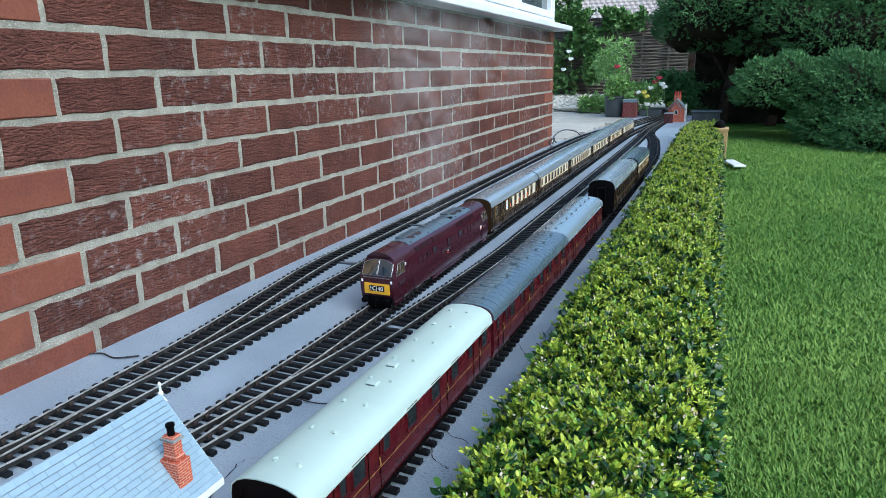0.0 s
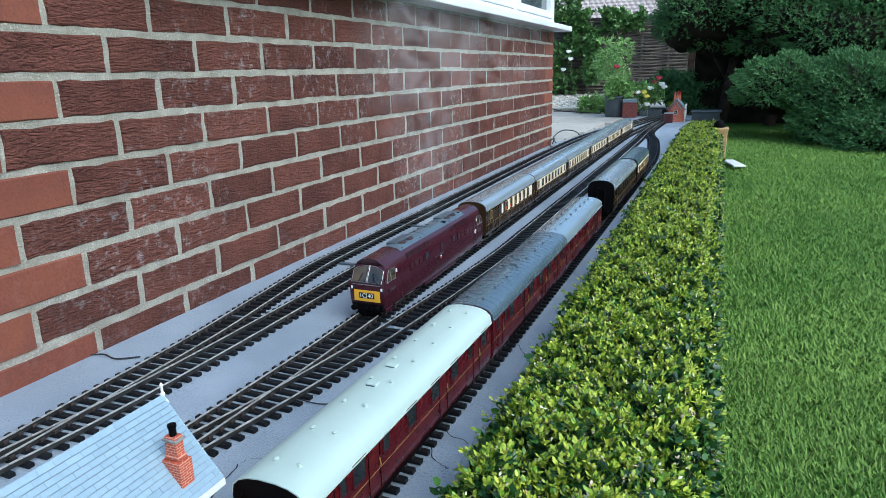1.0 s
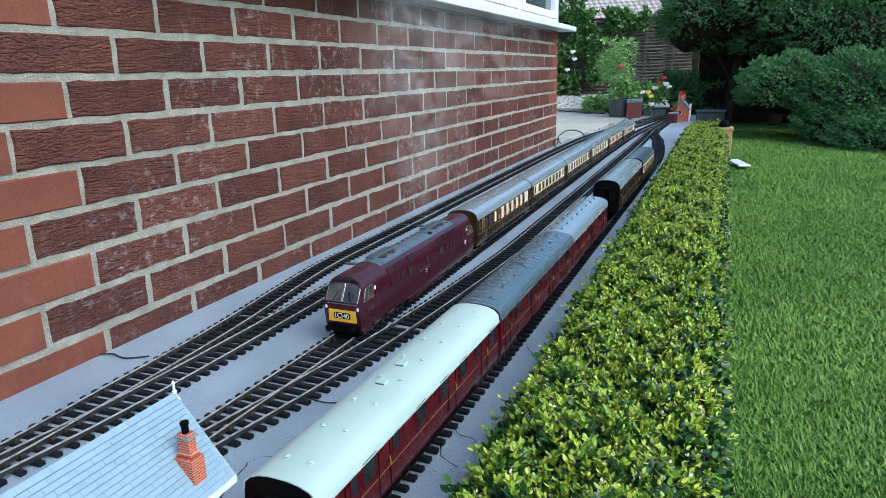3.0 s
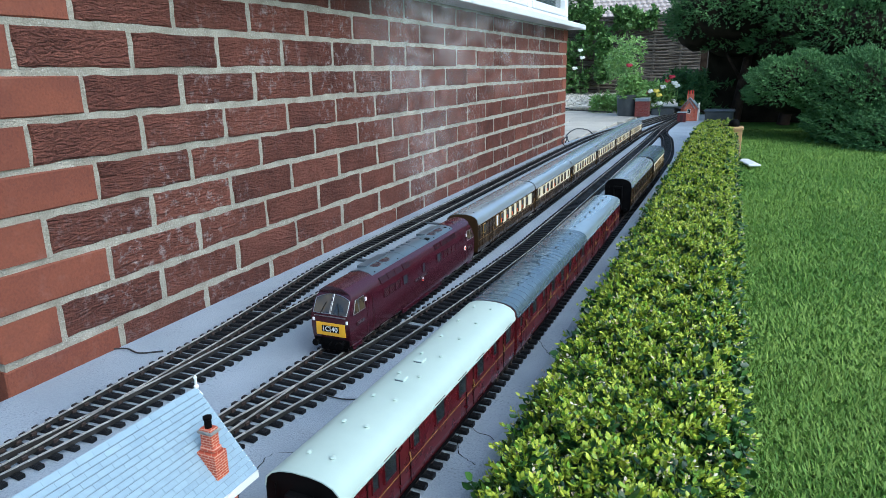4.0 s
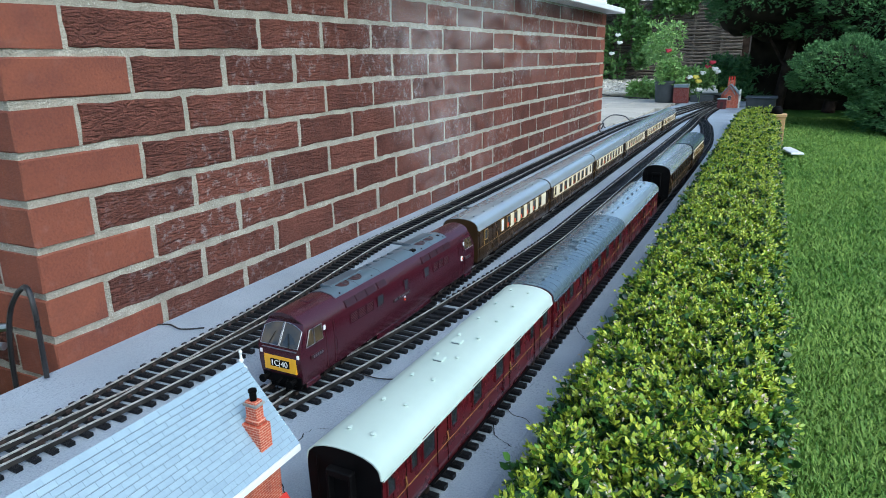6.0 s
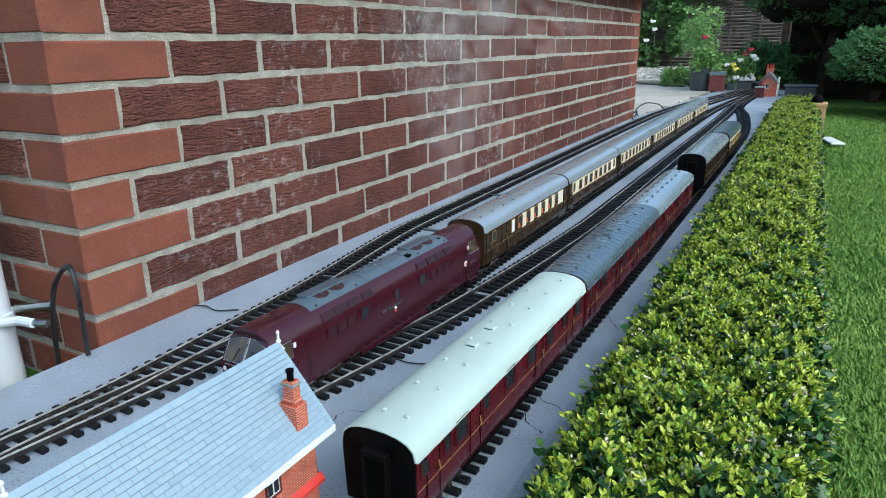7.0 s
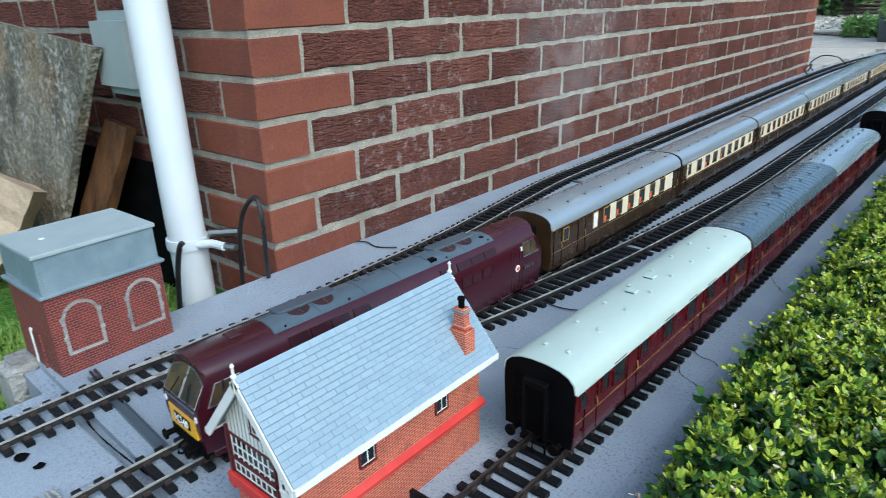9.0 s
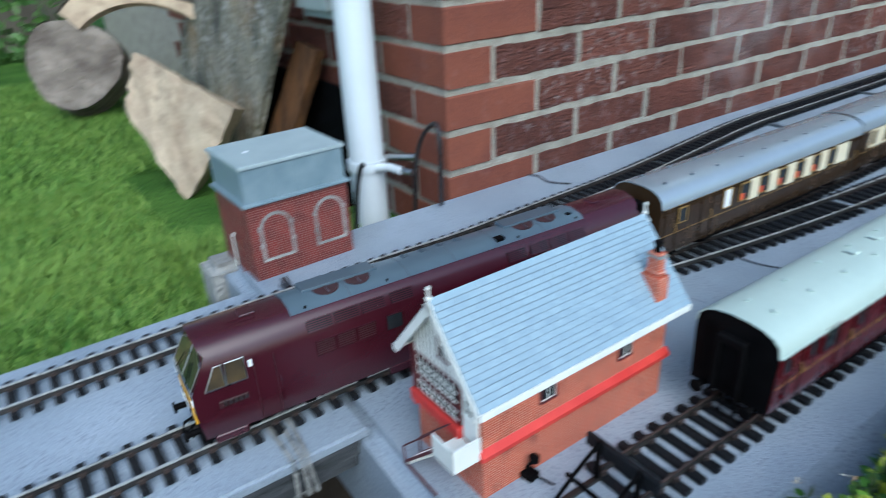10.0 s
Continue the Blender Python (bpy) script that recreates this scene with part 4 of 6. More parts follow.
            nb = part("number_plate", box(*sorted((s * 0.0416, s * 0.0440)), min(q * (h - 0.022), q * (h - 0.05)), max(q * (h - 0.022), q * (h - 0.05)), 0.0645, 0.0715, 0.0003), M["plate"], lc, "dark plate with pale raised bars")
            for k in range(5):
                yb = q * (h - 0.026 - k * 0.005)
                part("raised_bar", box(*sorted((s * 0.0436, s * 0.0445)), min(yb, yb - q * 0.003), max(yb, yb - q * 0.003), 0.066, 0.070), M["steel"], nb)
            # cab side windows, two leaning panes
            for a0, a1 in ((0.014, 0.031), (0.034, 0.052)):
                bm = bmesh.new()
                lean = 0.010
                zs = ((0.088, a0 - 0.002), (0.088, a1), (0.112, a1), (0.112, a0 + (lean if a0 < 0.02 else 0)))
                v = []
                for xx in (0.0424, 0.0434):
                    v.append([bm.verts.new((s * (xx - (0.0025 if z > 0.1 else 0)), q * (h - a), z)) for z, a in zs])
                for i in range(4):
                    bm.faces.new((v[0][i], v[0][(i + 1) % 4], v[1][(i + 1) % 4], v[1][i]))
                bm.faces.new(v[1])
                bm.faces.new(v[0][::-1])
                bmesh.ops.recalc_face_normals(bm, faces=bm.faces[:])
                cw = part("cab_window", bm, M["cabglass"], lc)
                bar = tube([(s * 0.0434, q * (h - zs[0][1]), 0.088), (s * 0.0434, q * (h - zs[1][1]), 0.088), (s * 0.0412, q * (h - zs[2][1]), 0.112), (s * 0.0412, q * (h - zs[3][1]), 0.112),
                            (s * 0.0434, q * (h - zs[0][1]), 0.088)], 0.0009, 5)
                part("window_frame", bar, M["steel"], cw)
            part("white_plate", box(*sorted((s * 0.0415, s * 0.0436)), min(q * (h - 0.055), q * (h - 0.059)), max(q * (h - 0.055), q * (h - 0.059)), 0.1, 0.107), M["white"], lc)
            yd = q * (h - 0.07)
            bm = box(*sorted((s * 0.0424, s * 0.0433)), yd - 0.0105, yd - 0.0098, 0.036, 0.106)
            box(*sorted((s * 0.0424, s * 0.0433)), yd + 0.0098, yd + 0.0105, 0.036, 0.106, bm=bm)
            dd = part("cab_door", bm, M["plate"], lc)
            part("hand_rail", tube([(s * 0.043, yd + 0.013, 0.045), (s * 0.0452, yd + 0.013, 0.047), (s * 0.0452, yd + 0.013, 0.075), (s * 0.043, yd + 0.013, 0.077)], 0.0007, 5), M["maroon"], dd)
        part("crest", turned([(0.006, 0), (0.0058, 0.0009), (0.0038, 0.0009), (0.0036, 0.0014)], 18, m=pose(s * 0.0426, h - 0.066, 0.072, 0, 90 * s, 0)), M["ivory"], lc)
        part("crest_centre", turned([(0.0036, 0), (0.0034, 0.0018), (0.001, 0.002)], 12, m=pose(s * 0.0426, h - 0.066, 0.072, 0, 90 * s, 0)), M["redlamp"], lc)
        part("side_lamp", turned([(0.0022, 0), (0.0022, 0.002), (0.001, 0.003)], 12, m=pose(s * 0.0428, -0.0095, 0.070, 0, 90 * s, 0)), M["white"], lc)
        part("side_mark", turned([(0.0018, 0), (0.0018, 0.002), (0.001, 0.003)], 12, m=pose(s * 0.0428, -0.0095, 0.0645, 0, 90 * s, 0)), M["redlamp"], lc)
        part("valance", box(*sorted((s * 0.036, s * 0.0395)), -0.098, 0.098, 0.018, 0.0305, 0.002), M["maroon"], lc)
        part("sole_step", box(*sorted((s * 0.036, s * 0.0395)), -h + 0.012, -h + 0.045, 0.020, 0.0305, 0.002), M["maroon"], lc)
        part("sole_step", box(*sorted((s * 0.036, s * 0.0395)), h - 0.045, h - 0.012, 0.020, 0.0305, 0.002), M["maroon"], lc)
    for q in (-1, 1):
        yf = q * h
        # windscreens, leaning with the cab front
        def head(x):
            return 0.1215 - 0.0085 * (abs(x) / 0.0365) ** 2.2
        for s in (-1, 1):
            outline = [(s * 0.0012, 0.0895), (s * 0.0365, 0.0895)] + [(s * x, head(x)) for x in (0.0365, 0.0310, 0.0240, 0.0160, 0.0080, 0.0012)]
            bm = bmesh.new()
            back, front = [[bm.verts.new((x, q * (h - (z - 0.088) * 0.55 + out), z)) for x, z in outline] for out in (-0.0006, 0.0007)]
            for i in range(len(outline)):
                j = (i + 1) % len(outline)
                bm.faces.new((back[i], back[j], front[j], front[i]))
            bm.faces.new(front)
            bm.faces.new(back)
            bmesh.ops.recalc_face_normals(bm, faces=bm.faces[:])
            ws = part("windscreen", bm, M["cabglass"], lc)
            ring = [(x, q * (h - (z - 0.088) * 0.55 + 0.0008), z) for x, z in outline]
            part("screen_frame", tube(ring + ring[:1], 0.0007, 5), M["steel"], ws)
            part("wiper", tube([(s * 0.020, q * (h + 0.0012), 0.0895), (s * 0.012, q * (h - 0.0090), 0.108)], 0.0005, 5), M["black"], ws)
        a, b = sorted((yf - q * 0.002, yf + q * 0.0008))
        yp = part("warning_panel", box(-0.0315, 0.0315, a, b, 0.0475, 0.072, 0.0004), M["yellow"], lc, "yellow warning panel")
        a, b = sorted((yf, yf + q * 0.0018))
        hb = part("headcode_box", box(-0.0185, 0.0185, a, b, 0.0545, 0.0668, 0.0004), M["black"], yp)
        if q < 0:
            for txt, x in (("1C", -0.0095), ("40", 0.0095)):
                cu = bpy.data.curves.new("headcode", "FONT")
                cu.body, cu.size, cu.align_x, cu.align_y, cu.extrude = txt, 0.0135, "CENTER", "CENTER", 0.0003
                cu.materials.append(M["white"])
                ob = new("headcode", cu)
                ob.parent = hb
                ob.matrix_basis = pose(x, yf + q * 0.0022, 0.0605, 90, 0, 0)
        part("lamp_bracket", box(-0.0005, 0.0005, *sorted((yf, yf + q * 0.0022)), 0.0545, 0.0668), M["ivory"], hb)
        part("front_rail", box(-0.034, 0.034, *sorted((yf - q * 0.001, yf + q * 0.0012)), 0.0835, 0.0852, 0.0004), M["steel"], lc)
        for s in (-1, 1):
            part("marker_lamp", box(s * 0.0362 - 0.0022, s * 0.0362 + 0.0022, *sorted((yf - q * 0.001, yf + q * 0.0012)), 0.0735, 0.0795, 0.0003), M["white"], lc)
        part("buffer_beam", box(-0.038, 0.038, *sorted((yf - q * 0.012, yf - q * 0.001)), 0.026, 0.042, 0.001), M["black"], lc)
        buffers(lc, yf - q * 0.001, q, 0.036)
        part("plough", box(-0.03, 0.03, *sorted((yf - q * 0.01, yf - q * 0.006)), 0.015, 0.028, 0.002), M["black"], lc)
    part("fuel_tank", box(-0.03, 0.03, -0.08, 0.08, 0.016, 0.034, 0.003), M["black"], lc)
    for ob in list(lc.children):
        ob.matrix_basis = Matrix.Diagonal((0.93, 1, 0.96, 1)) @ ob.matrix_basis
    bogie(lc, -0.19, 3, 0.12, "loco_bogie")
    bogie(lc, 0.19, 3, 0.12, "loco_bogie")
    return lc


loco = western()
PULLMAN_GROUP = "brown and cream carriages of the moving train"
first_windows = [(-0.228, -0.212, 0.08, 0.101), (-0.125, -0.109, 0.074, 0.102)] + window_row(-0.085, 0.0495, 6, 0.022, 0.075, 0.101)
pullmans = [coach(c_line(pullman_y[0]), "brake_carriage", "brown brake carriage with cream window panels and red table lamps", PULLMAN_L, M["umber"], M["silver"], first_windows,
                  (-0.245, -0.165, 0.245), band=[(-0.062, -0.036, 0.070, 0.1035), (-0.0125, 0.0135, 0.070, 0.1035), (0.037, 0.063, 0.070, 0.1035), (0.0865, 0.1125, 0.070, 0.1035), (0.136, 0.16, 0.070, 0.1035), (0.187, 0.228, 0.070, 0.1035)],
                  vents=9, vent_rows=(-0.02, 0.02), group=PULLMAN_GROUP, eave=0.111, top=0.1345, ends="umber", white_panes=(1,), lamps=(2, 3, 4, 5, 6))]
for i in range(5):
    wr = [(-0.228, -0.214, 0.078, 0.101)] + window_row(-0.175, 0.052, 7, 0.026, 0.075, 0.101) + [(0.2, 0.214, 0.078, 0.101)]
    pullmans.append(coach(c_line(pullman_y[i + 1]), "parlour_carriage", "brown and cream parlour carriage with a pale grey roof", PULLMAN_L, M["umber"], M["silver"], wr, (-0.248, 0.248),
                          band=[(-0.236, 0.236, 0.070, 0.1045)], vents=9, vent_rows=(-0.02, 0.02), group=PULLMAN_GROUP, eave=0.111, top=0.1345, ends="umber", lamps=(2, 4)))


# ---- signal box ----
def brickwork(name, brick_a, brick_b, joint, height=0.0024, width=0.0072):
    """Embossed model brick paper: courses run level on every upright face."""
    m = surface(name, brick_a, brick_b, 55, 0.7)
    nt, L = m.node_tree, m.node_tree.links
    b = nt.nodes["Principled BSDF"]
    tc = nt.nodes.new("ShaderNodeTexCoord")
    sep = nt.nodes.new("ShaderNodeSeparateXYZ")
    L.new(tc.outputs["Object"], sep.inputs[0])
    add = nt.nodes.new("ShaderNodeMath")
    L.new(sep.outputs[0], add.inputs[0])
    L.new(sep.outputs[1], add.inputs[1])
    com = nt.nodes.new("ShaderNodeCombineXYZ")
    L.new(add.outputs[0], com.inputs[0])
    L.new(sep.outputs[2], com.inputs[1])
    bt = nt.nodes.new("ShaderNodeTexBrick")
    bt.inputs["Scale"].default_value = 1.0
    bt.inputs["Brick Width"].default_value, bt.inputs["Row Height"].default_value, bt.inputs["Mortar Size"].default_value = width, height, 0.00042
    bt.inputs["Mortar Smooth"].default_value = 0.2
    L.new(com.outputs[0], bt.inputs["Vector"])
    mix = nt.nodes.new("ShaderNodeMix")
    mix.data_type = "RGBA"
    old = b.inputs["Base Color"].links[0].from_socket
    L.new(bt.outputs["Fac"], mix.inputs["Factor"])
    L.new(old, mix.inputs[6])
    mix.inputs[7].default_value = (*joint, 1)
    L.new(mix.outputs[2], b.inputs["Base Color"])
    inv = nt.nodes.new("ShaderNodeMath")
    inv.operation = "SUBTRACT"
    inv.inputs[0].default_value = 1.0
    L.new(bt.outputs["Fac"], inv.inputs[1])
    bp = nt.nodes.new("ShaderNodeBump")
    bp.inputs["Distance"].default_value = 0.0004
    L.new(inv.outputs[0], bp.inputs["Height"])
    L.new(bp.outputs[0], b.inputs["Normal"])
    return m


M["boxbrick"] = brickwork("signal_box_brick", (0.33, 0.055, 0.026), (0.56, 0.105, 0.048), (0.60, 0.30, 0.21), 0.0027, 0.0078)
M["towerbrick"] = brickwork("water_tower_brick", (0.085, 0.011, 0.010), (0.20, 0.027, 0.020), (0.26, 0.13, 0.11), 0.0037, 0.0095)


speckled(M["boxbrick"], 60.0, 0.5, 0.7, (0.13, 0.03, 0.022), 0.6, 30.0)


def model_window(parent, x, y0, y1, z0, z1, s, cols, rows, axis="x", frame="oxblood"):
    """A framed window with glazing bars on a wall at x (or, with axis y, on an end wall at y = x)."""
    def put(lo, hi, a0, a1, b0, b1, bm=None):
        lo, hi = sorted((lo, hi))
        return box(lo, hi, a0, a1, b0, b1, bm=bm) if axis == "x" else box(a0, a1, lo, hi, b0, b1, bm=bm)
    w = part("window", put(x - s * 0.001, x + s * 0.0006, y0, y1, z0, z1), M["dark_pane"], parent)
    f = 0.002
    bm = put(x, x + s * 0.0018, y0 - f, y1 + f, z1, z1 + f)
    put(x, x + s * 0.0024, y0 - f, y1 + f, z0 - f, z0, bm)
    put(x, x + s * 0.0018, y0 - f, y0, z0, z1, bm)
    put(x, x + s * 0.0018, y1, y1 + f, z0, z1, bm)
    part("frame", bm, M[frame], w)
    bm = bmesh.new()
    t = 0.0005
    for i in range(cols + 1):
        a = y0 + (y1 - y0) * i / cols
        put(x, x + s * 0.0013, max(a - t, y0), min(a + t, y1), z0, z1, bm)
    for i in range(rows + 1):
        a = z0 + (z1 - z0) * i / rows
        put(x, x + s * 0.0014, y0, y1, max(a - t, z0), min(a + t, z1), bm)
    part("glazing_bar", bm, M["ivory"], w)
    return w


def finial(parent, x, y, z):
    bm = turned([(0.0017, 0), (0.0017, 0.012), (0.0025, 0.0135), (0.0025, 0.015), (0.0014, 0.016), (0.0012, 0.022), (0.002, 0.0235), (0.0008, 0.026)], 10, m=pose(x, y, z))
    part("finial", bm, M["ivory"], parent, smooth=True)


def signal_box():
    sb = thing("signal_box", pose(0.550, -0.281, 0.0), "red brick model signal box with blue slate roof and white trim", "signal box")
    X, Y, E, R = 0.050, 0.121, 0.131, 0.190
    part("wall", prism([(-X, 0), (X, 0), (X, E), (0, R - 0.006), (-X, E)], -Y, Y), M["boxbrick"], sb)
    for s in (-1, 1):
        part("plinth_band", prism([(s * X, 0.046), (s * (X + 0.005), 0.049), (s * (X + 0.005), 0.053), (s * X, 0.059)], -Y - 0.004, Y + 0.005), M["sbred"], sb)
    part("plinth_band", box(-X, X, Y, Y + 0.005, 0.047, 0.057, 0.001), M["sbred"], sb)
    # slate roof, slate by slate on the slope that faces the siding
    over, yo = 0.015, 0.014
    dx, dz = X + over, (R - E) * (X + over) / X
    slope = math.hypot(dx, dz)
    ang = math.degrees(math.atan2(dz, dx))
    for s in (-1, 1):
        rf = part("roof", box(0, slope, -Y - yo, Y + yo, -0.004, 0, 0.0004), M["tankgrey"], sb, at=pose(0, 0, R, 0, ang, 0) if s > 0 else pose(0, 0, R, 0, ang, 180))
        rows, cols = 17, 18
        ln = 2 * (Y + yo)
        if s > 0:
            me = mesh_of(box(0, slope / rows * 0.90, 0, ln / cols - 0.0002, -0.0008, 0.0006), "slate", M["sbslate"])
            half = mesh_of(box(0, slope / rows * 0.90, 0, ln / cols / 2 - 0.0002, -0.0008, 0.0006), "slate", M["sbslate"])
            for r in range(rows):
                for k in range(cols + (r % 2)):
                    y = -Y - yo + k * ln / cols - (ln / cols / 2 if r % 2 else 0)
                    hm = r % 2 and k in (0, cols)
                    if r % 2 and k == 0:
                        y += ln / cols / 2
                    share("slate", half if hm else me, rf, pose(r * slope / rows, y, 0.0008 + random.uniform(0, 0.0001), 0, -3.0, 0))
        else:
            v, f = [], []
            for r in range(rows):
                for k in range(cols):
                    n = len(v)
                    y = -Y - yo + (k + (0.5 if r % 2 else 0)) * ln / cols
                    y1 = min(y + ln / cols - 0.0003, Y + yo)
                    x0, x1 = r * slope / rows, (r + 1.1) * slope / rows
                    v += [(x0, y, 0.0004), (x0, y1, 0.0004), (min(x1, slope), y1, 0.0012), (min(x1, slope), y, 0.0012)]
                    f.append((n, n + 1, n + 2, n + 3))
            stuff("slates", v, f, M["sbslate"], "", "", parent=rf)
        a, b = sorted((s * (dx - 0.001), s * (dx + 0.0015)))
        part("eaves_board", box(a, b, -Y - yo, Y + yo, R - dz - 0.0065, R - dz + 0.0005), M["ivory"], sb)
        for q in (-1, 1):
            bm = box(0, slope, -0.0012, 0.0012, -0.0085, -0.0005)
            part("barge_board", bm, M["ivory"], sb, at=pose(0, q * (Y + yo), R, 0, ang, 0) if s > 0 else pose(0, q * (Y + yo), R, 0, 0, 180) @ pose(0, 0, 0, 0, ang, 0))
    part("ridge", prism([(-0.0035, R - 0.002), (0, R + 0.0018), (0.0035, R - 0.002)], -Y - yo, Y + yo), M["sbslate"], sb)
    finial(sb, 0, -Y - yo, R - 0.012)
    finial(sb, 0, Y + yo, R - 0.012)
    # chimney on the far slope
    ch = part("chimney", box(0.034, 0.056, 0.092, 0.108, 0.098, 0.152, 0.0006), M["boxbrick"], sb)
    part("chimney_shoulder", box(0.036, 0.054, 0.094, 0.106, 0.152, 0.158, 0.002), M["boxbrick"], ch)
    part("upper_chimney", box(0.0385, 0.0515, 0.095, 0.105, 0.158, 0.176, 0.0004), M["boxbrick"], ch)
    part("chimney_cap", box(0.0365, 0.0535, 0.0935, 0.1065, 0.171, 0.174, 0.0006), M["concrete"], ch)
    part("chimney_pot", turned([(0.0034, 0), (0.0034, 0.008), (0.0042, 0.0085), (0.0042, 0.011), (0.0024, 0.0115)], 12, m=pose(0.045, 0.100, 0.176)), M["black"], ch, smooth=True)
    # long walls
    for s in (-1, 1):
        model_window(sb, s * X, -0.054, -0.037, 0.077, 0.106, s, 2, 2)
        model_window(sb, s * X, 0.050, 0.066, 0.077, 0.106, s, 2, 2)
    # gable end towards the bridge: boarding, wide window, door
    gy = -Y - 0.0012
    part("gable_boarding", prism([(-X, 0.112), (X, 0.112), (X, E), (0, R - 0.006), (-X, E)], gy - 0.0005, gy + 0.002), M["ivory"], sb)
    for i in range(17):
        x = -X + 2 * X * (i + 0.5) / 17
        top = E + (R - 0.008 - E) * (1 - abs(x) / X)
        part("board_joint", box(x - 0.0003, x + 0.0003, gy - 0.0009, gy, 0.113, top), M["concrete"], sb)
    model_window(sb, gy, -0.006, 0.008, 0.128, 0.152, -1, 2, 2, "y")
    model_window(sb, gy, -0.044, 0.020, 0.070, 0.110, -1, 8, 4, "y")
    part("transom", box(-0.047, 0.022, gy - 0.0028, gy, 0.084, 0.0868), M["oxblood"], sb)
    part("corner_post", box(-X - 0.001, -X + 0.003, gy - 0.003, gy + 0.001, 0.058, 0.118), M["oxblood"], sb)
    d = part("door", box(0.026, 0.046, gy - 0.0014, gy + 0.001, 0.058, 0.108), M["ivory"], sb)
    model_window(d, gy - 0.0012, 0.030, 0.042, 0.088, 0.104, -1, 2, 2, "y", "ivory")
    part("ledge", box(-X - 0.003, 0.024, gy - 0.006, gy + 0.001, 0.054, 0.067, 0.001), M["sbred"], sb)
    # landing and stairs
    ln = part("landing", box(0.020, 0.050, gy - 0.030, gy - 0.0015, 0.052, 0.056), M["ivory"], sb)
    part("landing_wall", box(0.020, 0.050, gy - 0.031, gy - 0.029, 0.050, 0.074), M["ivory"], ln)
    part("landing_wall", box(0.049, 0.051, gy - 0.031, gy - 0.0015, 0.050, 0.074), M["ivory"], ln)
    st = part("stair", box(-0.030, 0.020, gy - 0.031, gy - 0.029, 0.0, 0.002), M["oxblood"], sb)
    for yy in (gy - 0.030, gy - 0.012):
        bm = tube([(0.020, yy, 0.054), (-0.032, yy, 0.002)], 0.0016, 6)
        part("stair_string", bm, M["oxblood"], st)
        part("hand_rail", tube([(0.020, yy, 0.074), (-0.032, yy, 0.022), (-0.032, yy, 0.0)], 0.001, 6), M["oxblood"], st)
    for k in range(8):
        x = 0.017 - k * 0.0062
        part("step", box(x - 0.003, x + 0.003, gy - 0.030, gy - 0.012, 0.048 - k * 0.0062, 0.0492 - k * 0.0062), M["ivory"], st)
    return sb


signal_box()


# ---- water tower beside the wall track ----
def arch_line(y, z0, z1, w, n=12):
    r = w / 2
    return [(y - r, z0)] + [(y - r * math.cos(math.pi * i / n), z1 - r + r * math.sin(math.pi * i / n)) for i in range(n + 1)] + [(y + r, z0)]


def water_tower(at, label, lx=0.125, ly=0.163, brick_z=0.118, tank_z=0.173, detail=True):
    t = thing("water_tower", at, label, "water tower", "model water towers")
    x1, y0, y1 = lx / 2, -ly / 2, ly / 2
    part("brick_base", box(-x1, x1, y0, y1, 0, brick_z, 0.0008), M["towerbrick"], t)
    tk = part("tank", box(-x1 + 0.001, x1 - 0.001, y0 + 0.001, y1 - 0.001, brick_z + 0.004, tank_z), M["tankgrey"], t)
    part("tank_lip", box(-x1 - 0.005, x1 + 0.005, y0 - 0.005, y1 + 0.005, brick_z, brick_z + 0.005, 0.001), M["tankgrey"], tk)
    part("tank_lid", box(-x1 - 0.002, x1 + 0.002, y0 - 0.002, y1 + 0.002, tank_z, tank_z + 0.006, 0.001), M["tanktop"], tk)
    if not detail:
        return t
    riv = mesh_of(turned([(0.0009, 0), (0.0007, 0.0006), (0.0002, 0.0009)], 6), "rivet", M["tankgrey"])
    for i in range(26):
        y = y0 + 0.004 + (ly - 0.008) * i / 25
        for z in (brick_z + 0.009, tank_z - 0.003):
            share("rivet", riv, tk, pose(x1 - 0.001, y, z, 0, 90, 0))
    for i in range(18):
        x = -x1 + 0.004 + (lx - 0.008) * i / 17
        for z in (brick_z + 0.009, tank_z - 0.003):
            share("rivet", riv, tk, pose(x, y0 + 0.001, z, 90, 0, 0))
    for f in (0.0, 0.02, 0.27, 0.5, 0.76, 0.98, 1.0):
        for i in range(11):
            share("rivet", riv, tk, pose(x1 - 0.001, y0 + 0.003 + (ly - 0.006) * f, brick_z + 0.011 + 0.0036 * i, 0, 90, 0))
    for f in (0.02, 0.5, 0.98):
        for i in range(11):
            share("rivet", riv, tk, pose(-x1 + 0.003 + (lx - 0.006) * f, y0 + 0.001, brick_z + 0.011 + 0.0036 * i, 90, 0, 0))
    for yc in (-0.041, 0.047):
        pts = arch_line(yc, 0.028, 0.103, 0.052)
        bm = bmesh.new()
        inner = arch_line(yc, 0.032, 0.0985, 0.043)
        n = len(pts)
        layers = []
        for x in (x1 - 0.001, x1 + 0.0014):
            layers.append([[bm.verts.new((x, y, z)) for y, z in pts], [bm.verts.new((x, y, z)) for y, z in inner]])
        for i in range(n):
            j = (i + 1) % n
            bm.faces.new((layers[1][0][i], layers[1][0][j], layers[1][1][j], layers[1][1][i]))
            bm.faces.new((layers[0][0][i], layers[0][0][j], layers[1][0][j], layers[1][0][i]))
            bm.faces.new((layers[0][1][i], layers[0][1][j], layers[1][1][j], layers[1][1][i]))
        bmesh.ops.recalc_face_normals(bm, faces=bm.faces[:])
        ar = part("arch", bm, M["concrete"], t, "pale stone arch round a blind window")
        for z in (0.05, 0.078):
            for s in (-1, 1):
                part("quoin_stone", box(x1 - 0.001, x1 + 0.0012, yc + s * 0.0255 - 0.002, yc + s * 0.0255 + 0.002, z, z + 0.006), M["concrete"], ar)
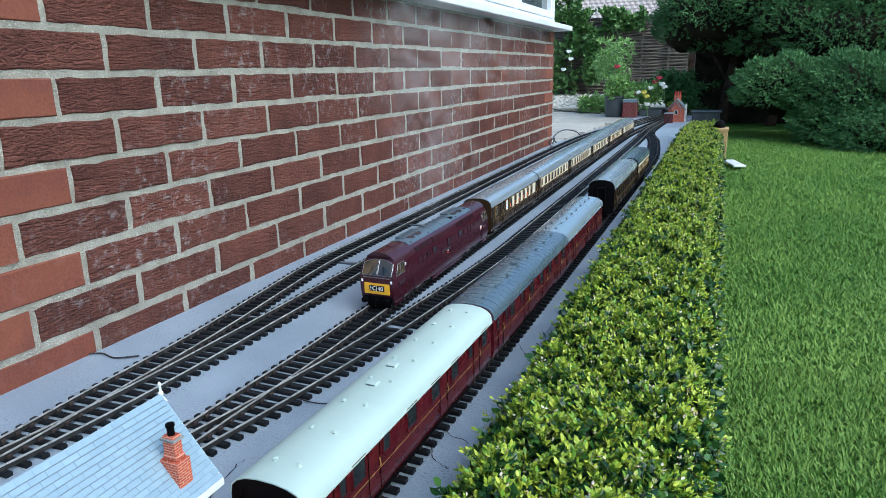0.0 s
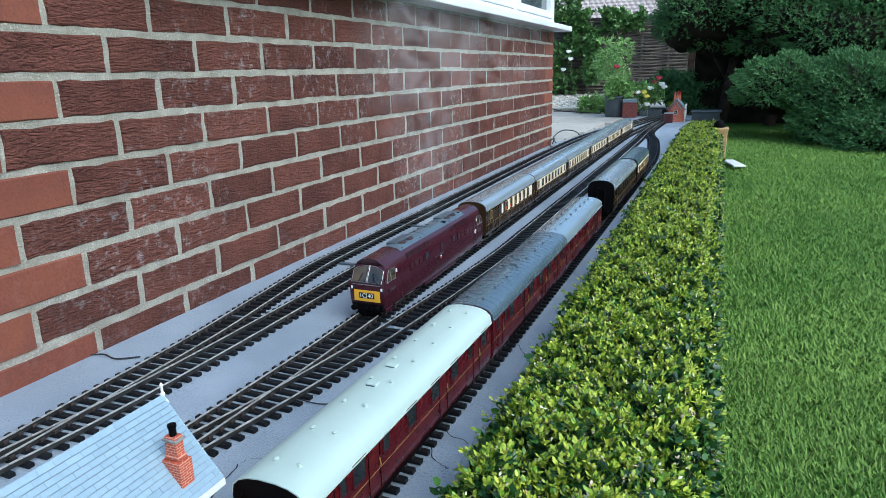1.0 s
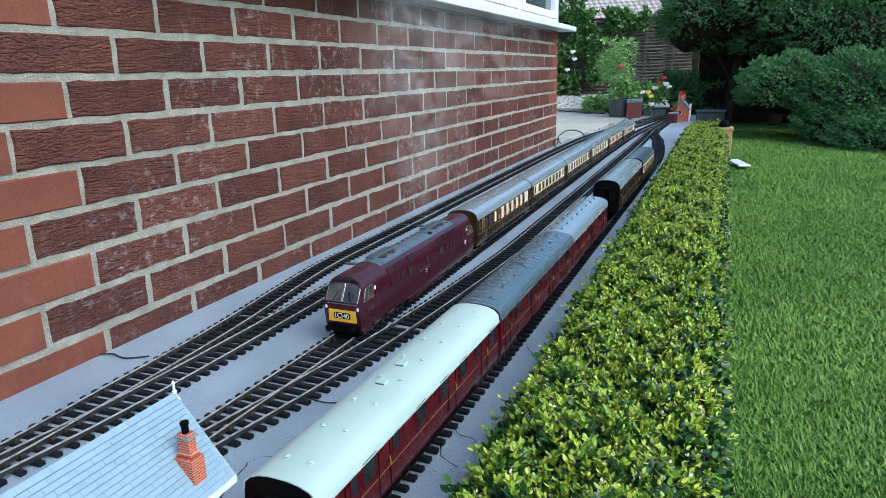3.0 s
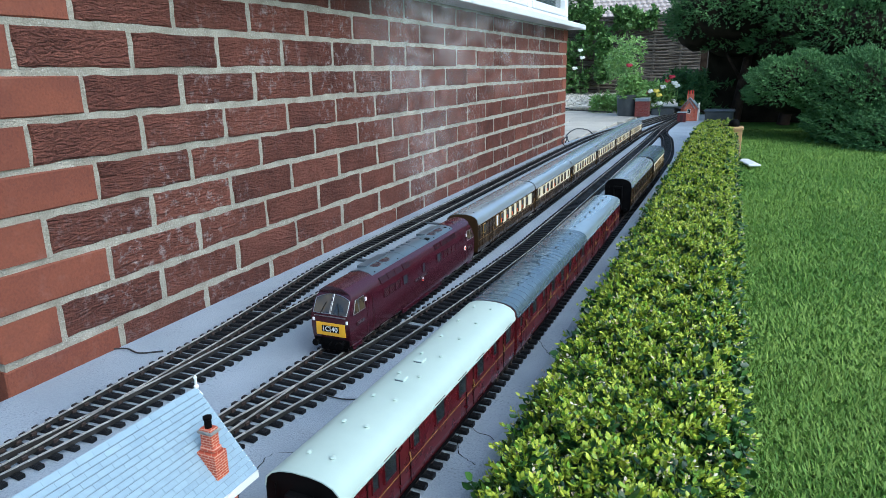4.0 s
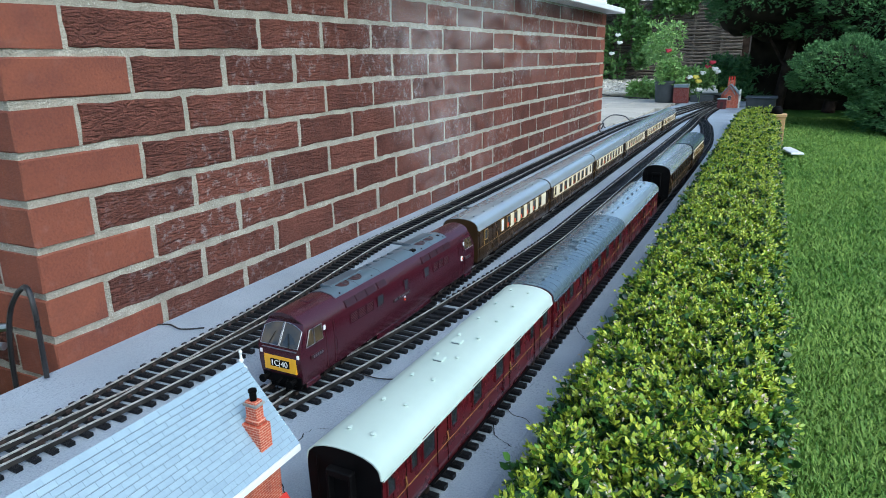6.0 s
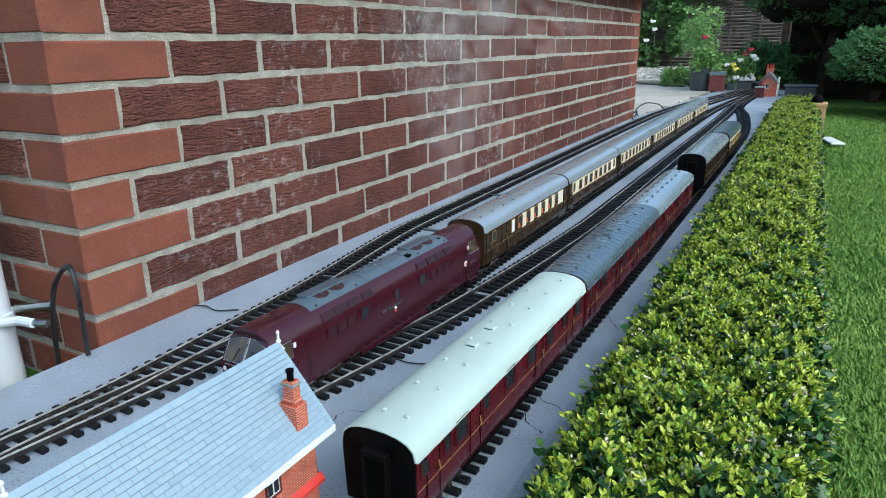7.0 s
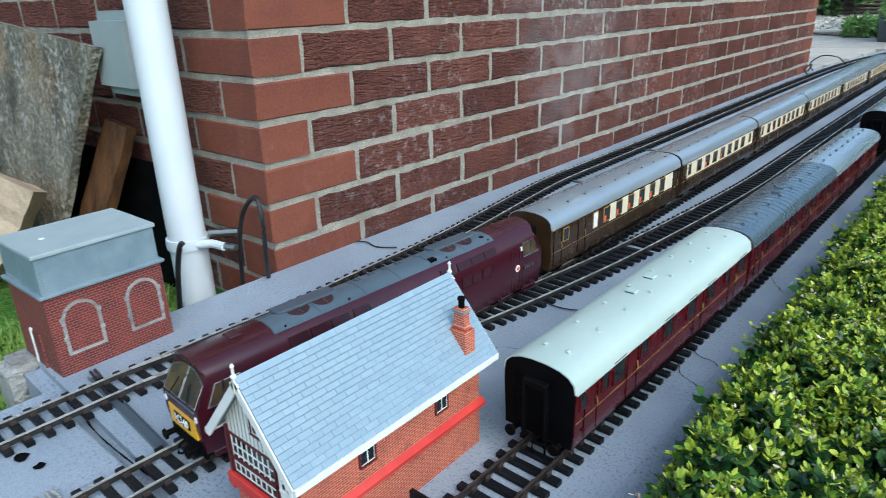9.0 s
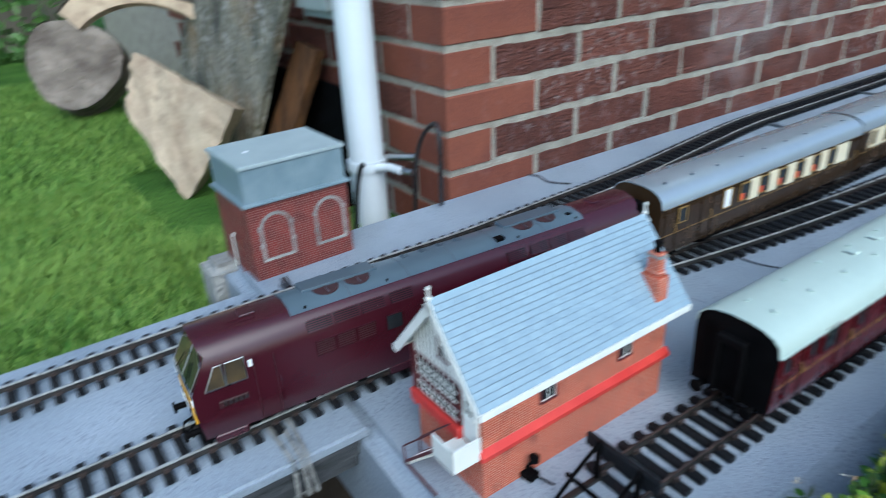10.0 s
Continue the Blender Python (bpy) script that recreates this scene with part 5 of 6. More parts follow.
    dr = part("door", box(-0.012, 0.012, y0 - 0.0015, y0 + 0.001, 0.0, 0.05), M["oxblood"], t)
    part("door_frame", box(-0.016, -0.012, y0 - 0.003, y0 + 0.001, 0.0, 0.054), M["ivory"], dr)
    part("door_frame", box(0.012, 0.016, y0 - 0.003, y0 + 0.001, 0.0, 0.054), M["towerbrick"], dr)
    part("lid_spot", turned([(0.004, 0), (0.0036, 0.0006), (0.001, 0.0007)], 12, m=pose(0.0, -0.045, tank_z + 0.006)), M["white"], tk)
    return t


water_tower(pose(0.008, -0.327, 0.0, 0, 0, 1.5), "dark red brick water tower model with riveted grey tank")
water_tower(pose(0.19, 6.42, 0.0), "red brick water tower model with pale blue grey tank", 0.135, 0.13, 0.150, 0.176, False)


# ---- drain pipe, cables, box on the wall ----
def drain_pipe():
    p = thing("drain_pipe", pose(-0.160, -0.083, 0), "white plastic drain pipe clipped to the house corner", "drain pipe")
    part("pipe", rod((0, 0, -0.12), (0, 0, 2.6), 0.0345, seg=32, caps=False), M["pipe"], p, smooth=True)
    for z in (0.052, 0.60, 1.6):
        c = part("pipe_clip", turned([(0.034, -0.010), (0.0385, -0.010), (0.0395, 0), (0.0385, 0.010), (0.034, 0.010)], 32, m=pose(0, 0, z)), M["pipe"], p, smooth=True)
        part("clip_arm", tube([(0.036, 0.0, z), (0.062, 0.015, z + 0.004), (0.095, 0.02, z + 0.004)], 0.008, 10), M["pipe"], c)
        part("clip_screw", rod((0.085, 0.02, z + 0.004), (0.118, 0.03, z + 0.004), 0.0065, seg=12), M["steel"], c)
        part("clip_screw", rod((0.03, 0.03, z + 0.014), (0.085, 0.06, z + 0.02), 0.007, seg=12), M["steel"], c)


drain_pipe()


def wire(points, r, label, name="wire"):
    return tagged(done(name, tube(smooth_line(points, 8), r, 8), M["cable"], smooth=True), label, "cable")


wire([(-0.075, -0.035, -0.12), (-0.066, -0.033, 0.03), (-0.045, -0.03, 0.11), (0.0, -0.028, 0.153), (0.022, -0.033, 0.125), (0.021, -0.034, 0.03), (0.020, -0.034, 0.006)], 0.0042, "black cable looping out of the ground by the corner", "cable_loop")
wire([(-0.135, -0.14, -0.12), (-0.128, -0.13, 0.0), (-0.112, -0.125, 0.06), (-0.105, -0.12, 0.072)], 0.005, "black cable hanging beside the drain pipe", "hanging_cable")
wire([(0.002, 0.195, 0.004), (0.025, 0.205, 0.004), (0.06, 0.20, 0.003), (0.095, 0.222, 0.003)], 0.0016, "thin black feed wire on the grey deck", "feed_wire")
wire([(0.45, 0.19, 0.003), (0.50, 0.185, 0.003), (0.555, 0.205, 0.003), (0.60, 0.20, 0.003)], 0.0011, "thin grey feed wire on the deck", "feed_wire")
wire([(0.70, 0.20, 0.004), (0.725, 0.17, 0.004), (0.75, 0.165, 0.003), (0.765, 0.16, -0.02)], 0.0005, "thin black wire over the deck edge", "feed_wire")
wire([(0.02, 3.86, 0.005), (-0.03, 4.0, 0.03), (-0.02, 4.25, 0.055), (0.05, 4.35, 0.04), (0.10, 4.3, 0.01)], 0.004, "loops of black cable at the far house corner", "cable_loop")
wire([(0.01, 3.80, 0.005), (0.04, 3.72, 0.05), (0.02, 3.66, 0.03), (0.05, 3.6, 0.006)], 0.004, "loops of black cable at the far house corner", "cable_loop")
wire([(-1.4, 6.6, 0.004), (-0.9, 7.0, 0.06), (-0.6, 6.9, 0.03), (-0.2, 6.95, 0.004)], 0.006, "black cable lying across the far paving", "cable_run")
for y in (0.86, 1.32):
    bm = box(0.05, 0.27, y, y + 0.014, 0.0005, 0.005, 0.001)
    tagged(done("cable_duct", bm, M["slate_roof"]), "grey plastic duct laid under the wall tracks", "duct")
duct = thing("cable_channel", pose(0.255, -0.392, 0, 0, 0, -4), "grey metal channel between the two tracks", "channel")
bm = box(-0.150, 0.078, -0.0065, 0.0065, 0.0005, 0.002)
box(-0.150, 0.078, -0.0065, -0.0052, 0.002, 0.0055, bm=bm)
box(-0.150, 0.078, 0.0052, 0.0065, 0.002, 0.0055, bm=bm)
part("channel", bm, M["slate_roof"], duct)
for dy in (-0.003, 0.003):
    wire([(0.09, -0.375 + dy, 0.003), (0.13, -0.38 + dy, 0.004), (0.185, -0.388 + dy, 0.004)], 0.002, "grey feed wire leaving the channel", "feed_wire")
for x, y, r in ((0.213, -0.505, 0.013), (0.247, -0.498, 0.009)):
    pts = [(r * random.uniform(0.6, 1.1), 0.0) for _ in range(9)]
    v = [(x + pts[i][0] * math.cos(i * 0.7), y + pts[i][0] * 0.7 * math.sin(i * 0.7), 0.0005) for i in range(9)]
    stuff("chipped_hole", v, [tuple(range(9))], M["black"], "", "", parent=bridge)

meter = thing("wall_box", pose(-0.378, 0, 0.378), "grey green plastic service box on the brick wall", "wall box")
part("lid", box(-0.072, 0.105, -0.07, -0.006, -0.070, 0.088, 0.018, segments=4), M["meter"], meter, smooth=True)
part("back_plate", box(-0.068, 0.11, -0.014, 0.0, -0.055, 0.072, 0.003), M["meter"], meter)


# ---- timber and logs by the wall ----
def leaning(name, corner, across, down, thick, material, label, category):
    """A board from its top corner, its top edge and its side edge."""
    a, d = Vector(across), Vector(down)
    n = a.cross(d).normalized() * thick
    bm = bmesh.new()
    steps = 10
    rows = []
    for j in range(2):
        rows.append([[bm.verts.new(Vector(corner) + a * (i / steps) + d * (k / steps) + n * j + n.normalized() * random.uniform(-1, 1) * 0.0015 +
                                   (a.normalized() * random.uniform(-0.004, 0.004) if i in (0, steps) else Vector())) for k in range(steps + 1)] for i in range(steps + 1)])
    for j in range(2):
        for i in range(steps):
            for k in range(steps):
                bm.faces.new((rows[j][i][k], rows[j][i + 1][k], rows[j][i + 1][k + 1], rows[j][i][k + 1]))
    for i in range(steps):
        for k in (0, steps):
            bm.faces.new((rows[0][i][k], rows[0][i + 1][k], rows[1][i + 1][k], rows[1][i][k]))
            bm.faces.new((rows[0][k][i], rows[0][k][i + 1], rows[1][k][i + 1], rows[1][k][i]))
    bmesh.ops.recalc_face_normals(bm, faces=bm.faces[:])
    return tagged(done(name, bm, material), label, category)


leaning("leaning_board", (-0.385, -0.075, 0.400), (-0.62, 0.0, 0.055), (-0.28, -0.085, -0.52), 0.018, M["oldboard"], "weathered grey board with lichen leaning on the wall", "board")
leaning("leaning_plank", (-0.400, -0.03, 0.232), (-0.105, 0.0, 0.012), (-0.14, -0.09, -0.33), 0.022, M["rustwood"], "rust brown plank leaning on the brick wall", "plank")
# flat black piece over the dark stretch of the wall base
leaning("dark_sheet", (-0.30, -0.015, 0.16), (-0.6, 0.0, 0.0), (-0.02, -0.03, -0.28), 0.01, M["black"], "flat black piece covering the wall base", "panel")


def log_piece(name, at, radius, length, start, sweep, label, inner=0.0):
    """A sawn piece of trunk: bark outside, cut wood on the flats."""
    rng = random.Random(name + label)
    n = 30
    ring = [(radius * (1 + 0.06 * math.sin(3 * a + 1) + rng.uniform(-0.02, 0.02)), a) for a in [radians(start + sweep * i / n) for i in range(n + 1)]]
    lg = thing(name, at, label, "log")
    bm = bmesh.new()
    rims = []
    for z in (0, length * 0.5, length):
        rims.append([bm.verts.new((r * math.cos(a), r * math.sin(a), z)) for r, a in ring])
    for p, q in zip(rims, rims[1:]):
        for i in range(n):
            bm.faces.new((p[i], p[i + 1], q[i + 1], q[i]))
    part("bark", bm, M["bark"], lg, smooth=True)
    bm = bmesh.new()
    for z, flip in ((0, True), (length, False)):
        vs = [bm.verts.new((r * 0.985 * math.cos(a), r * 0.985 * math.sin(a), z)) for r, a in ring]
        vi = [bm.verts.new((inner * math.cos(a), inner * math.sin(a), z)) for r, a in ring]
        for i in range(n):
            bm.faces.new((vs[i], vs[i + 1], vi[i + 1], vi[i]) if not flip else (vi[i], vi[i + 1], vs[i + 1], vs[i]))
    if sweep < 350:
        for r, a in (ring[0], ring[-1]):
            bm.faces.new([bm.verts.new((q * 0.985 * math.cos(a), q * 0.985 * math.sin(a), z)) for q, z in ((inner, 0), (r, 0), (r, length), (inner, length))])
    bmesh.ops.remove_doubles(bm, verts=bm.verts[:], dist=0.0005)
    part("sawn_face", bm, M["cutwood"] if sweep < 350 else M["bark"], lg)
    return lg


def facing(x, y, z, way, spin=0):
    return Matrix.Translation((x, y, z)) @ Vector(way).to_track_quat("Z", "Y").to_matrix().to_4x4() @ pose(0, 0, 0, 0, 0, spin)


def split_wedge(name, corners, back, label):
    """A split billet: a rough four-cornered face with the bulk of the log behind it."""
    rng = random.Random(21)
    tl, tr, br, bl = [Vector(c) for c in corners]
    bm = bmesh.new()
    n = 9
    sheets = []
    for j, off in enumerate((Vector(), Vector(back))):
        grid = []
        for i in range(n + 1):
            row = []
            for k in range(n + 1):
                u, w = i / n, k / n
                p = (tl * (1 - u) + tr * u) * (1 - w) + (bl * (1 - u) + br * u) * w
                rough = 0.006 * noise.noise(p * 22) + rng.uniform(-0.0015, 0.0015)
                p = p + off * (1 - 0.25 * w) + Vector((0.6, -0.7, 0.3)) * rough
                if i in (0, n) or k in (0, n):
                    p = p + Vector([rng.uniform(-0.004, 0.004) for _ in range(3)])
                row.append(bm.verts.new(p))
            grid.append(row)
        sheets.append(grid)
    a, b = sheets
    for i in range(n):
        for k in range(n):
            bm.faces.new((a[i][k], a[i + 1][k], a[i + 1][k + 1], a[i][k + 1]))
            bm.faces.new((b[i][k], b[i][k + 1], b[i + 1][k + 1], b[i + 1][k]))
        for k in (0, n):
            bm.faces.new((a[i][k], b[i][k], b[i + 1][k], a[i + 1][k]))
            bm.faces.new((a[k][i], a[k][i + 1], b[k][i + 1], b[k][i]))
    bmesh.ops.recalc_face_normals(bm, faces=bm.faces[:])
    return tagged(done(name, bm, M["cutwood"]), label, "log")


log_piece("sawn_log", facing(-1.80, -0.325, 0.045, (0.85, -0.34, 0.40)), 0.155, 0.13, 0, 360, "grey sawn tree trunk disc lying on the grass")
split_wedge("split_log", ((-0.88, -0.325, 0.218), (-0.492, -0.22, 0.126), (-0.630, -0.330, -0.104), (-0.86, -0.381, 0.08)), (-0.09, 0.05, -0.03), "pale split log wedge standing on the grass")
log_piece("bark_slab", facing(-1.06, -0.26, 0.095, (0.93, -0.28, 0.25)), 0.262, 0.055, -8, 140, "curved slab of pale bark behind the logs", 0.215)


# ---- hedge ----
RNG = np.random.default_rng(5)


def fan(bases, axis, count, size, width, spread, rng, droop=0.0, simple=False):
    """count pointed, folded leaves round each shoot."""
    n = len(bases)
    b = np.repeat(bases, count, 0)
    ax = np.repeat(axis, count, 0)
    k = len(b)
    r = rng.normal(0, 1, (k, 3))
    r -= (r * ax).sum(1)[:, None] * ax
    r /= np.linalg.norm(r, axis=1)[:, None] + 1e-9
    s = size * rng.uniform(0.55, 1.25, (k, 1))
    tilt = rng.uniform(spread * 0.4, spread * 1.3, (k, 1))
    d = ax * np.cos(tilt) + r * np.sin(tilt)
    d[:, 2] -= droop
    d /= np.linalg.norm(d, axis=1)[:, None]
    side = np.cross(d, r)
    side /= np.linalg.norm(side, axis=1)[:, None] + 1e-9
    up = np.cross(side, d)
    w = s * width * 0.5
    base = b + ax * rng.uniform(-0.5, 0.6, (k, 1)) * size
    if simple:
        tip = base + d * s
        left = base + d * s * 0.5 + side * w + up * w * 0.3
        right = base + d * s * 0.5 - side * w + up * w * 0.3
        v = np.stack([base, left, tip, right], 1).reshape(-1, 3)
        i = np.arange(k)[:, None] * 4
        return v, np.concatenate([i + np.array([[0, 1, 2]]), i + np.array([[0, 2, 3]])], 0)
    l1 = base + d * s * 0.3 + side * w * 0.85 + up * w * 0.25
    l2 = base + d * s * 0.68 + side * w * 0.8 + up * w * 0.22
    r1 = base + d * s * 0.3 - side * w * 0.85 + up * w * 0.25
    r2 = base + d * s * 0.68 - side * w * 0.8 + up * w * 0.22
    tip = base + d * s
    v = np.stack([base, l1, l2, tip, r2, r1], 1).reshape(-1, 3)
    i = np.arange(k)[:, None] * 6
    f = np.concatenate([i + np.array([[0, 1, 2, 3]]), i + np.array([[0, 3, 4, 5]])], 0)
    return v, f


def mesh_stuff(name, v, f, material, label, category, parent=None):
    me = bpy.data.meshes.new(name)
    me.vertices.add(len(v))
    me.vertices.foreach_set("co", np.asarray(v, np.float32).ravel())
    w = f.shape[1]
    me.loops.add(f.size)
    me.loops.foreach_set("vertex_index", f.astype(np.int32).ravel())
    me.polygons.add(len(f))
    me.polygons.foreach_set("loop_start", np.arange(0, f.size, w, dtype=np.int32))
    me.update(calc_edges=True)
    me.materials.append(material)
    ob = new(name, me)
    if parent is not None:
        ob.parent = parent
        ob["kind"] = "stuff"
        return ob
    return tagged(ob, label, category, kind="stuff")


HX0, HX1, HY0, HY1, HZ = 0.818, 1.045, -0.9, 4.45, 0.085


def bumps(x, y, scale=4.0, amp=0.02):
    return amp * (np.sin(x * 3.1 * scale + 1.3) * np.sin(y * 2.3 * scale) + 0.6 * np.sin(y * 5.1 * scale + x * 7.7 * scale) + 0.5 * np.sin(y * 9.7 * scale - x * 3 * scale))


def clump(x, y):
    """Tufts of new growth about 2 cm across, on a broken lattice."""
    wx, wy = x + 0.008 * np.sin(y * 47), y + 0.009 * np.sin(x * 61 + y * 13)
    return np.sin(wx * 205 + 2 * np.sin(wy * 31)) * np.sin(wy * 190 + 1.5 * np.sin(wx * 43)) + 0.5 * np.sin(wx * 77 - wy * 91)


def hedge():
    hd = tagged(new("box_hedge"), "low clipped box hedge with yellow green new leaves", "hedge", kind="stuff")
    # plain core box; its near-black colour stands for shade in the leaf gaps
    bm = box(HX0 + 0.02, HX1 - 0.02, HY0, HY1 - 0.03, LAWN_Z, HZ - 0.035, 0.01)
    part("hedge_core", bm, M["hedge_shade"], hd, "near-black hedge core coloured as the shade behind the leaves")
    groups = []
    for y0, y1, n, size in ((HY0, -0.05, 4600, 0.0110), (-0.05, 0.7, 12500, 0.0096), (0.7, 1.7, 14000, 0.0098), (1.7, HY1, 21000, 0.0115)):
        x = RNG.uniform(HX0 - 0.008, HX1 + 0.008, n)
        y = RNG.uniform(y0, y1, n)
        edge = np.minimum(x - HX0, HX1 - x)
        z = HZ + bumps(x, y, 9, 0.011) - np.clip(0.022 - edge, 0, 1) * 1.5 + RNG.normal(0, 0.006, n) + 0.009 * clump(x, y)
        ax = np.stack([np.where(x < HX0 + 0.03, -0.6, np.where(x > HX1 - 0.03, 0.6, 0)) + RNG.normal(0, 0.3, n), RNG.normal(0, 0.3, n), np.ones(n)], 1)
        ax /= np.linalg.norm(ax, axis=1)[:, None]
        groups.append((np.stack([x, y, z], 1), ax, size))
        m = int(n * 0.4)
        s = np.where(RNG.random(m) < 0.55, -1.0, 1.0)
        y = RNG.uniform(y0, y1, m)
        z = RNG.uniform(LAWN_Z + 0.02, HZ, m)
        x = np.where(s < 0, HX0, HX1) + RNG.normal(0, 0.008, m) + s * bumps(z, y, 6, 0.008)
        ax = np.stack([s * 1.0, RNG.normal(0, 0.4, m), 0.5 + RNG.normal(0, 0.3, m)], 1)
        ax /= np.linalg.norm(ax, axis=1)[:, None]
        groups.append((np.stack([x, y, z], 1), ax, size))
    for i, (b, ax, size) in enumerate(groups):
        v, f = fan(b - ax * 0.010, ax, 5, size * 1.25, 0.72, 1.25, RNG, simple=i > 3)
        mesh_stuff("old_leaves", v, f, M["hedge_leaf"], "", "", hd)
        top = RNG.random(len(b)) < np.where(clump(b[:, 0], b[:, 1]) > 0.0, 0.78, 0.14) * (1.0 if i % 2 == 0 else 0.4)
        v, f = fan(b[top] + ax[top] * 0.004, ax[top], 7, size * 0.78, 0.52, 0.85, RNG, simple=i > 3)
        mesh_stuff("new_leaves", v, f, M["hedge_tip"], "", "", hd)
        dry = RNG.random(len(b)) < 0.12
        v, f = fan(b[dry] + ax[dry] * 0.006, ax[dry], 3, size * 0.5, 0.6, 1.2, RNG)
        mesh_stuff("dry_leaves", v, f, M["dry_leaf"], "", "", hd)
    b = np.concatenate([g[0] for g in groups])[::5]
    v, f = fan(b - np.array([0, 0, 0.035]), np.tile([0, 0, 1.0], (len(b), 1)), 4, 0.02, 0.6, 1.3, RNG, simple=True)
    mesh_stuff("inner_leaves", v, f, M["hedge_leaf"], "", "", hd)


hedge()


# ---- grass ----
def grass(name, areas, label):
    vs, fs, off = [], [], 0
    for x0, x1, y0, y1, n, length in areas:
        x, y = RNG.uniform(x0, x1, n), RNG.uniform(y0, y1, n)
        tuft = 0.5 + 0.5 * np.sin(x * 9 + 2 * np.sin(y * 5)) * np.sin(y * 8 + x * 3)
        ln = length * RNG.uniform(0.5, 1.2, n) * (0.9 + 0.2 * tuft)
        a = RNG.uniform(0, 2 * math.pi, n)
        lean = RNG.uniform(0.2, 1.15, n)
        w = 0.0016 + 0.0012 * RNG.random(n) + length * 0.012
        dx, dy = np.cos(a), np.sin(a)
        base = np.stack([x, y, np.full(n, LAWN_Z - 0.002)], 1)
        side = np.stack([-dy, dx, np.zeros(n)], 1) * w[:, None]
        tip = base + np.stack([dx * lean, dy * lean, np.full(n, 0.85) - 0.3 * lean], 1) * ln[:, None]
        vs.append(np.stack([base - side, base + side, tip], 1).reshape(-1, 3))
        fs.append(np.arange(n)[:, None] * 3 + np.array([[0, 1, 2]]) + off)
        off += n * 3
    mesh_stuff(name, np.concatenate(vs), np.concatenate(fs), M["blade"], label, "grass")


grass("lawn_grass", [(1.045, 1.5, -0.7, 0.8, 62000, 0.022), (1.5, 2.4, -0.3, 1.2, 48000, 0.021), (1.05, 2.6, 0.8, 2.6, 110000, 0.021), (1.04, 3.6, 2.6, 6.2, 105000, 0.026)],
      "mown green lawn grass beside the hedge")
grass("lawn_grass", [(-0.9, 0.06, -1.3, -0.42, 34000, 0.032), (-0.35, -0.05, -0.45, -0.1, 6000, 0.05), (-2.6, -0.9, -1.6, -0.05, 36000, 0.035)], "mown green lawn grass near the house corner")


# ---- junipers ----
def shrub(name, lumps, sprays, size, label, core=True, material="juniper", seed=3, under=0.25):
    """Layered conifer: core coloured dark as twigs and inner shade, with many upswept feathery sprays over uneven
    lumps.
    """
    rng = np.random.default_rng(seed)
    t = thing(name, pose(0, 0, 0), label, "shrub")
    area = np.array([r[0] * r[2] for _, r in lumps])
    for (c, r), share_n in zip(lumps, (area / area.sum() * sprays).astype(int)):
        c, r = np.array(c), np.array(r)
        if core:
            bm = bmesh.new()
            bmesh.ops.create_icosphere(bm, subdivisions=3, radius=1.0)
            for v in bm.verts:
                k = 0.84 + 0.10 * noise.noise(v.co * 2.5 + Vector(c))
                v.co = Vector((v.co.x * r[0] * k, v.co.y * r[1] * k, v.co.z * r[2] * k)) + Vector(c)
            part("inner_wood", bm, M["juniper_shade"], t, smooth=True)
        n = share_n
        d = rng.normal(0, 1, (n, 3))
        d /= np.linalg.norm(d, axis=1)[:, None]
        d = d[(d[:, 2] > -under - 0.3 * rng.random(n)) & (d[:, 1] < 0.45)]
        lump = 1 + 0.09 * np.sin(d[:, 0] * 9 + c[0] * 5) * np.sin(d[:, 2] * 8 + c[2] * 3) + 0.05 * np.sin(d[:, 0] * 23 + d[:, 2] * 17)
        p = c + d * r * (lump * rng.uniform(0.86, 1.06, len(d)))[:, None]
        ax = d * np.array([1, 1, 0.8]) + np.array([0, -0.1, 0.25]) + rng.normal(0, 0.3, (len(d), 3))
        ax /= np.linalg.norm(ax, axis=1)[:, None]
        v, f = fan(p, ax, 6, size, 0.24, 0.55, rng, 0.1, True)
        mesh_stuff("sprays", v, f, M[material], "", "", t)
    return t


shrub("spreading_juniper", [((1.52, 5.62, 0.30), (0.40, 0.42, 0.26)), ((2.0, 5.4, 0.20), (0.50, 0.5, 0.36)), ((2.6, 5.2, 0.17), (0.6, 0.55, 0.38)),
                           ((3.3, 5.1, 0.2), (0.7, 0.6, 0.45)), ((1.98, 5.2, 0.02), (0.42, 0.35, 0.24)), ((2.35, 4.9, -0.02), (0.6, 0.4, 0.22))],
      76000, 0.027, "spreading blue green juniper at the edge of the lawn", seed=7)
shrub("tall_juniper", [((0.95, 6.9, 1.02), (0.60, 0.6, 0.40)), ((1.55, 6.7, 1.10), (0.62, 0.6, 0.45)), ((2.3, 6.6, 1.02), (0.7, 0.7, 0.42)), ((3.1, 6.6, 1.0), (0.8, 0.7, 0.6)),
                      ((1.2, 7.0, 1.36), (0.6, 0.6, 0.36)), ((2.1, 6.9, 1.38), (0.8, 0.6, 0.38)), ((3.2, 6.9, 1.4), (0.9, 0.7, 0.45)), ((0.66, 7.0, 0.88), (0.30, 0.4, 0.30)),
                      ((1.55, 6.75, 0.70), (0.50, 0.4, 0.24)), ((2.25, 6.5, 0.68), (0.65, 0.5, 0.28)), ((1.0, 7.0, 0.72), (0.34, 0.3, 0.20)),
                      ((2.9, 6.3, 0.70), (0.8, 0.5, 0.40)), ((2.0, 6.25, 0.72), (0.50, 0.4, 0.30)), ((3.7, 6.3, 0.8), (0.8, 0.5, 0.5)), ((1.62, 6.35, 0.86), (0.36, 0.35, 0.22))],
      90000, 0.033, "tall dark green juniper with a shaded hollow beneath", seed=11)
# backing slab: its dark brown stands for twigs and shade in the hollow
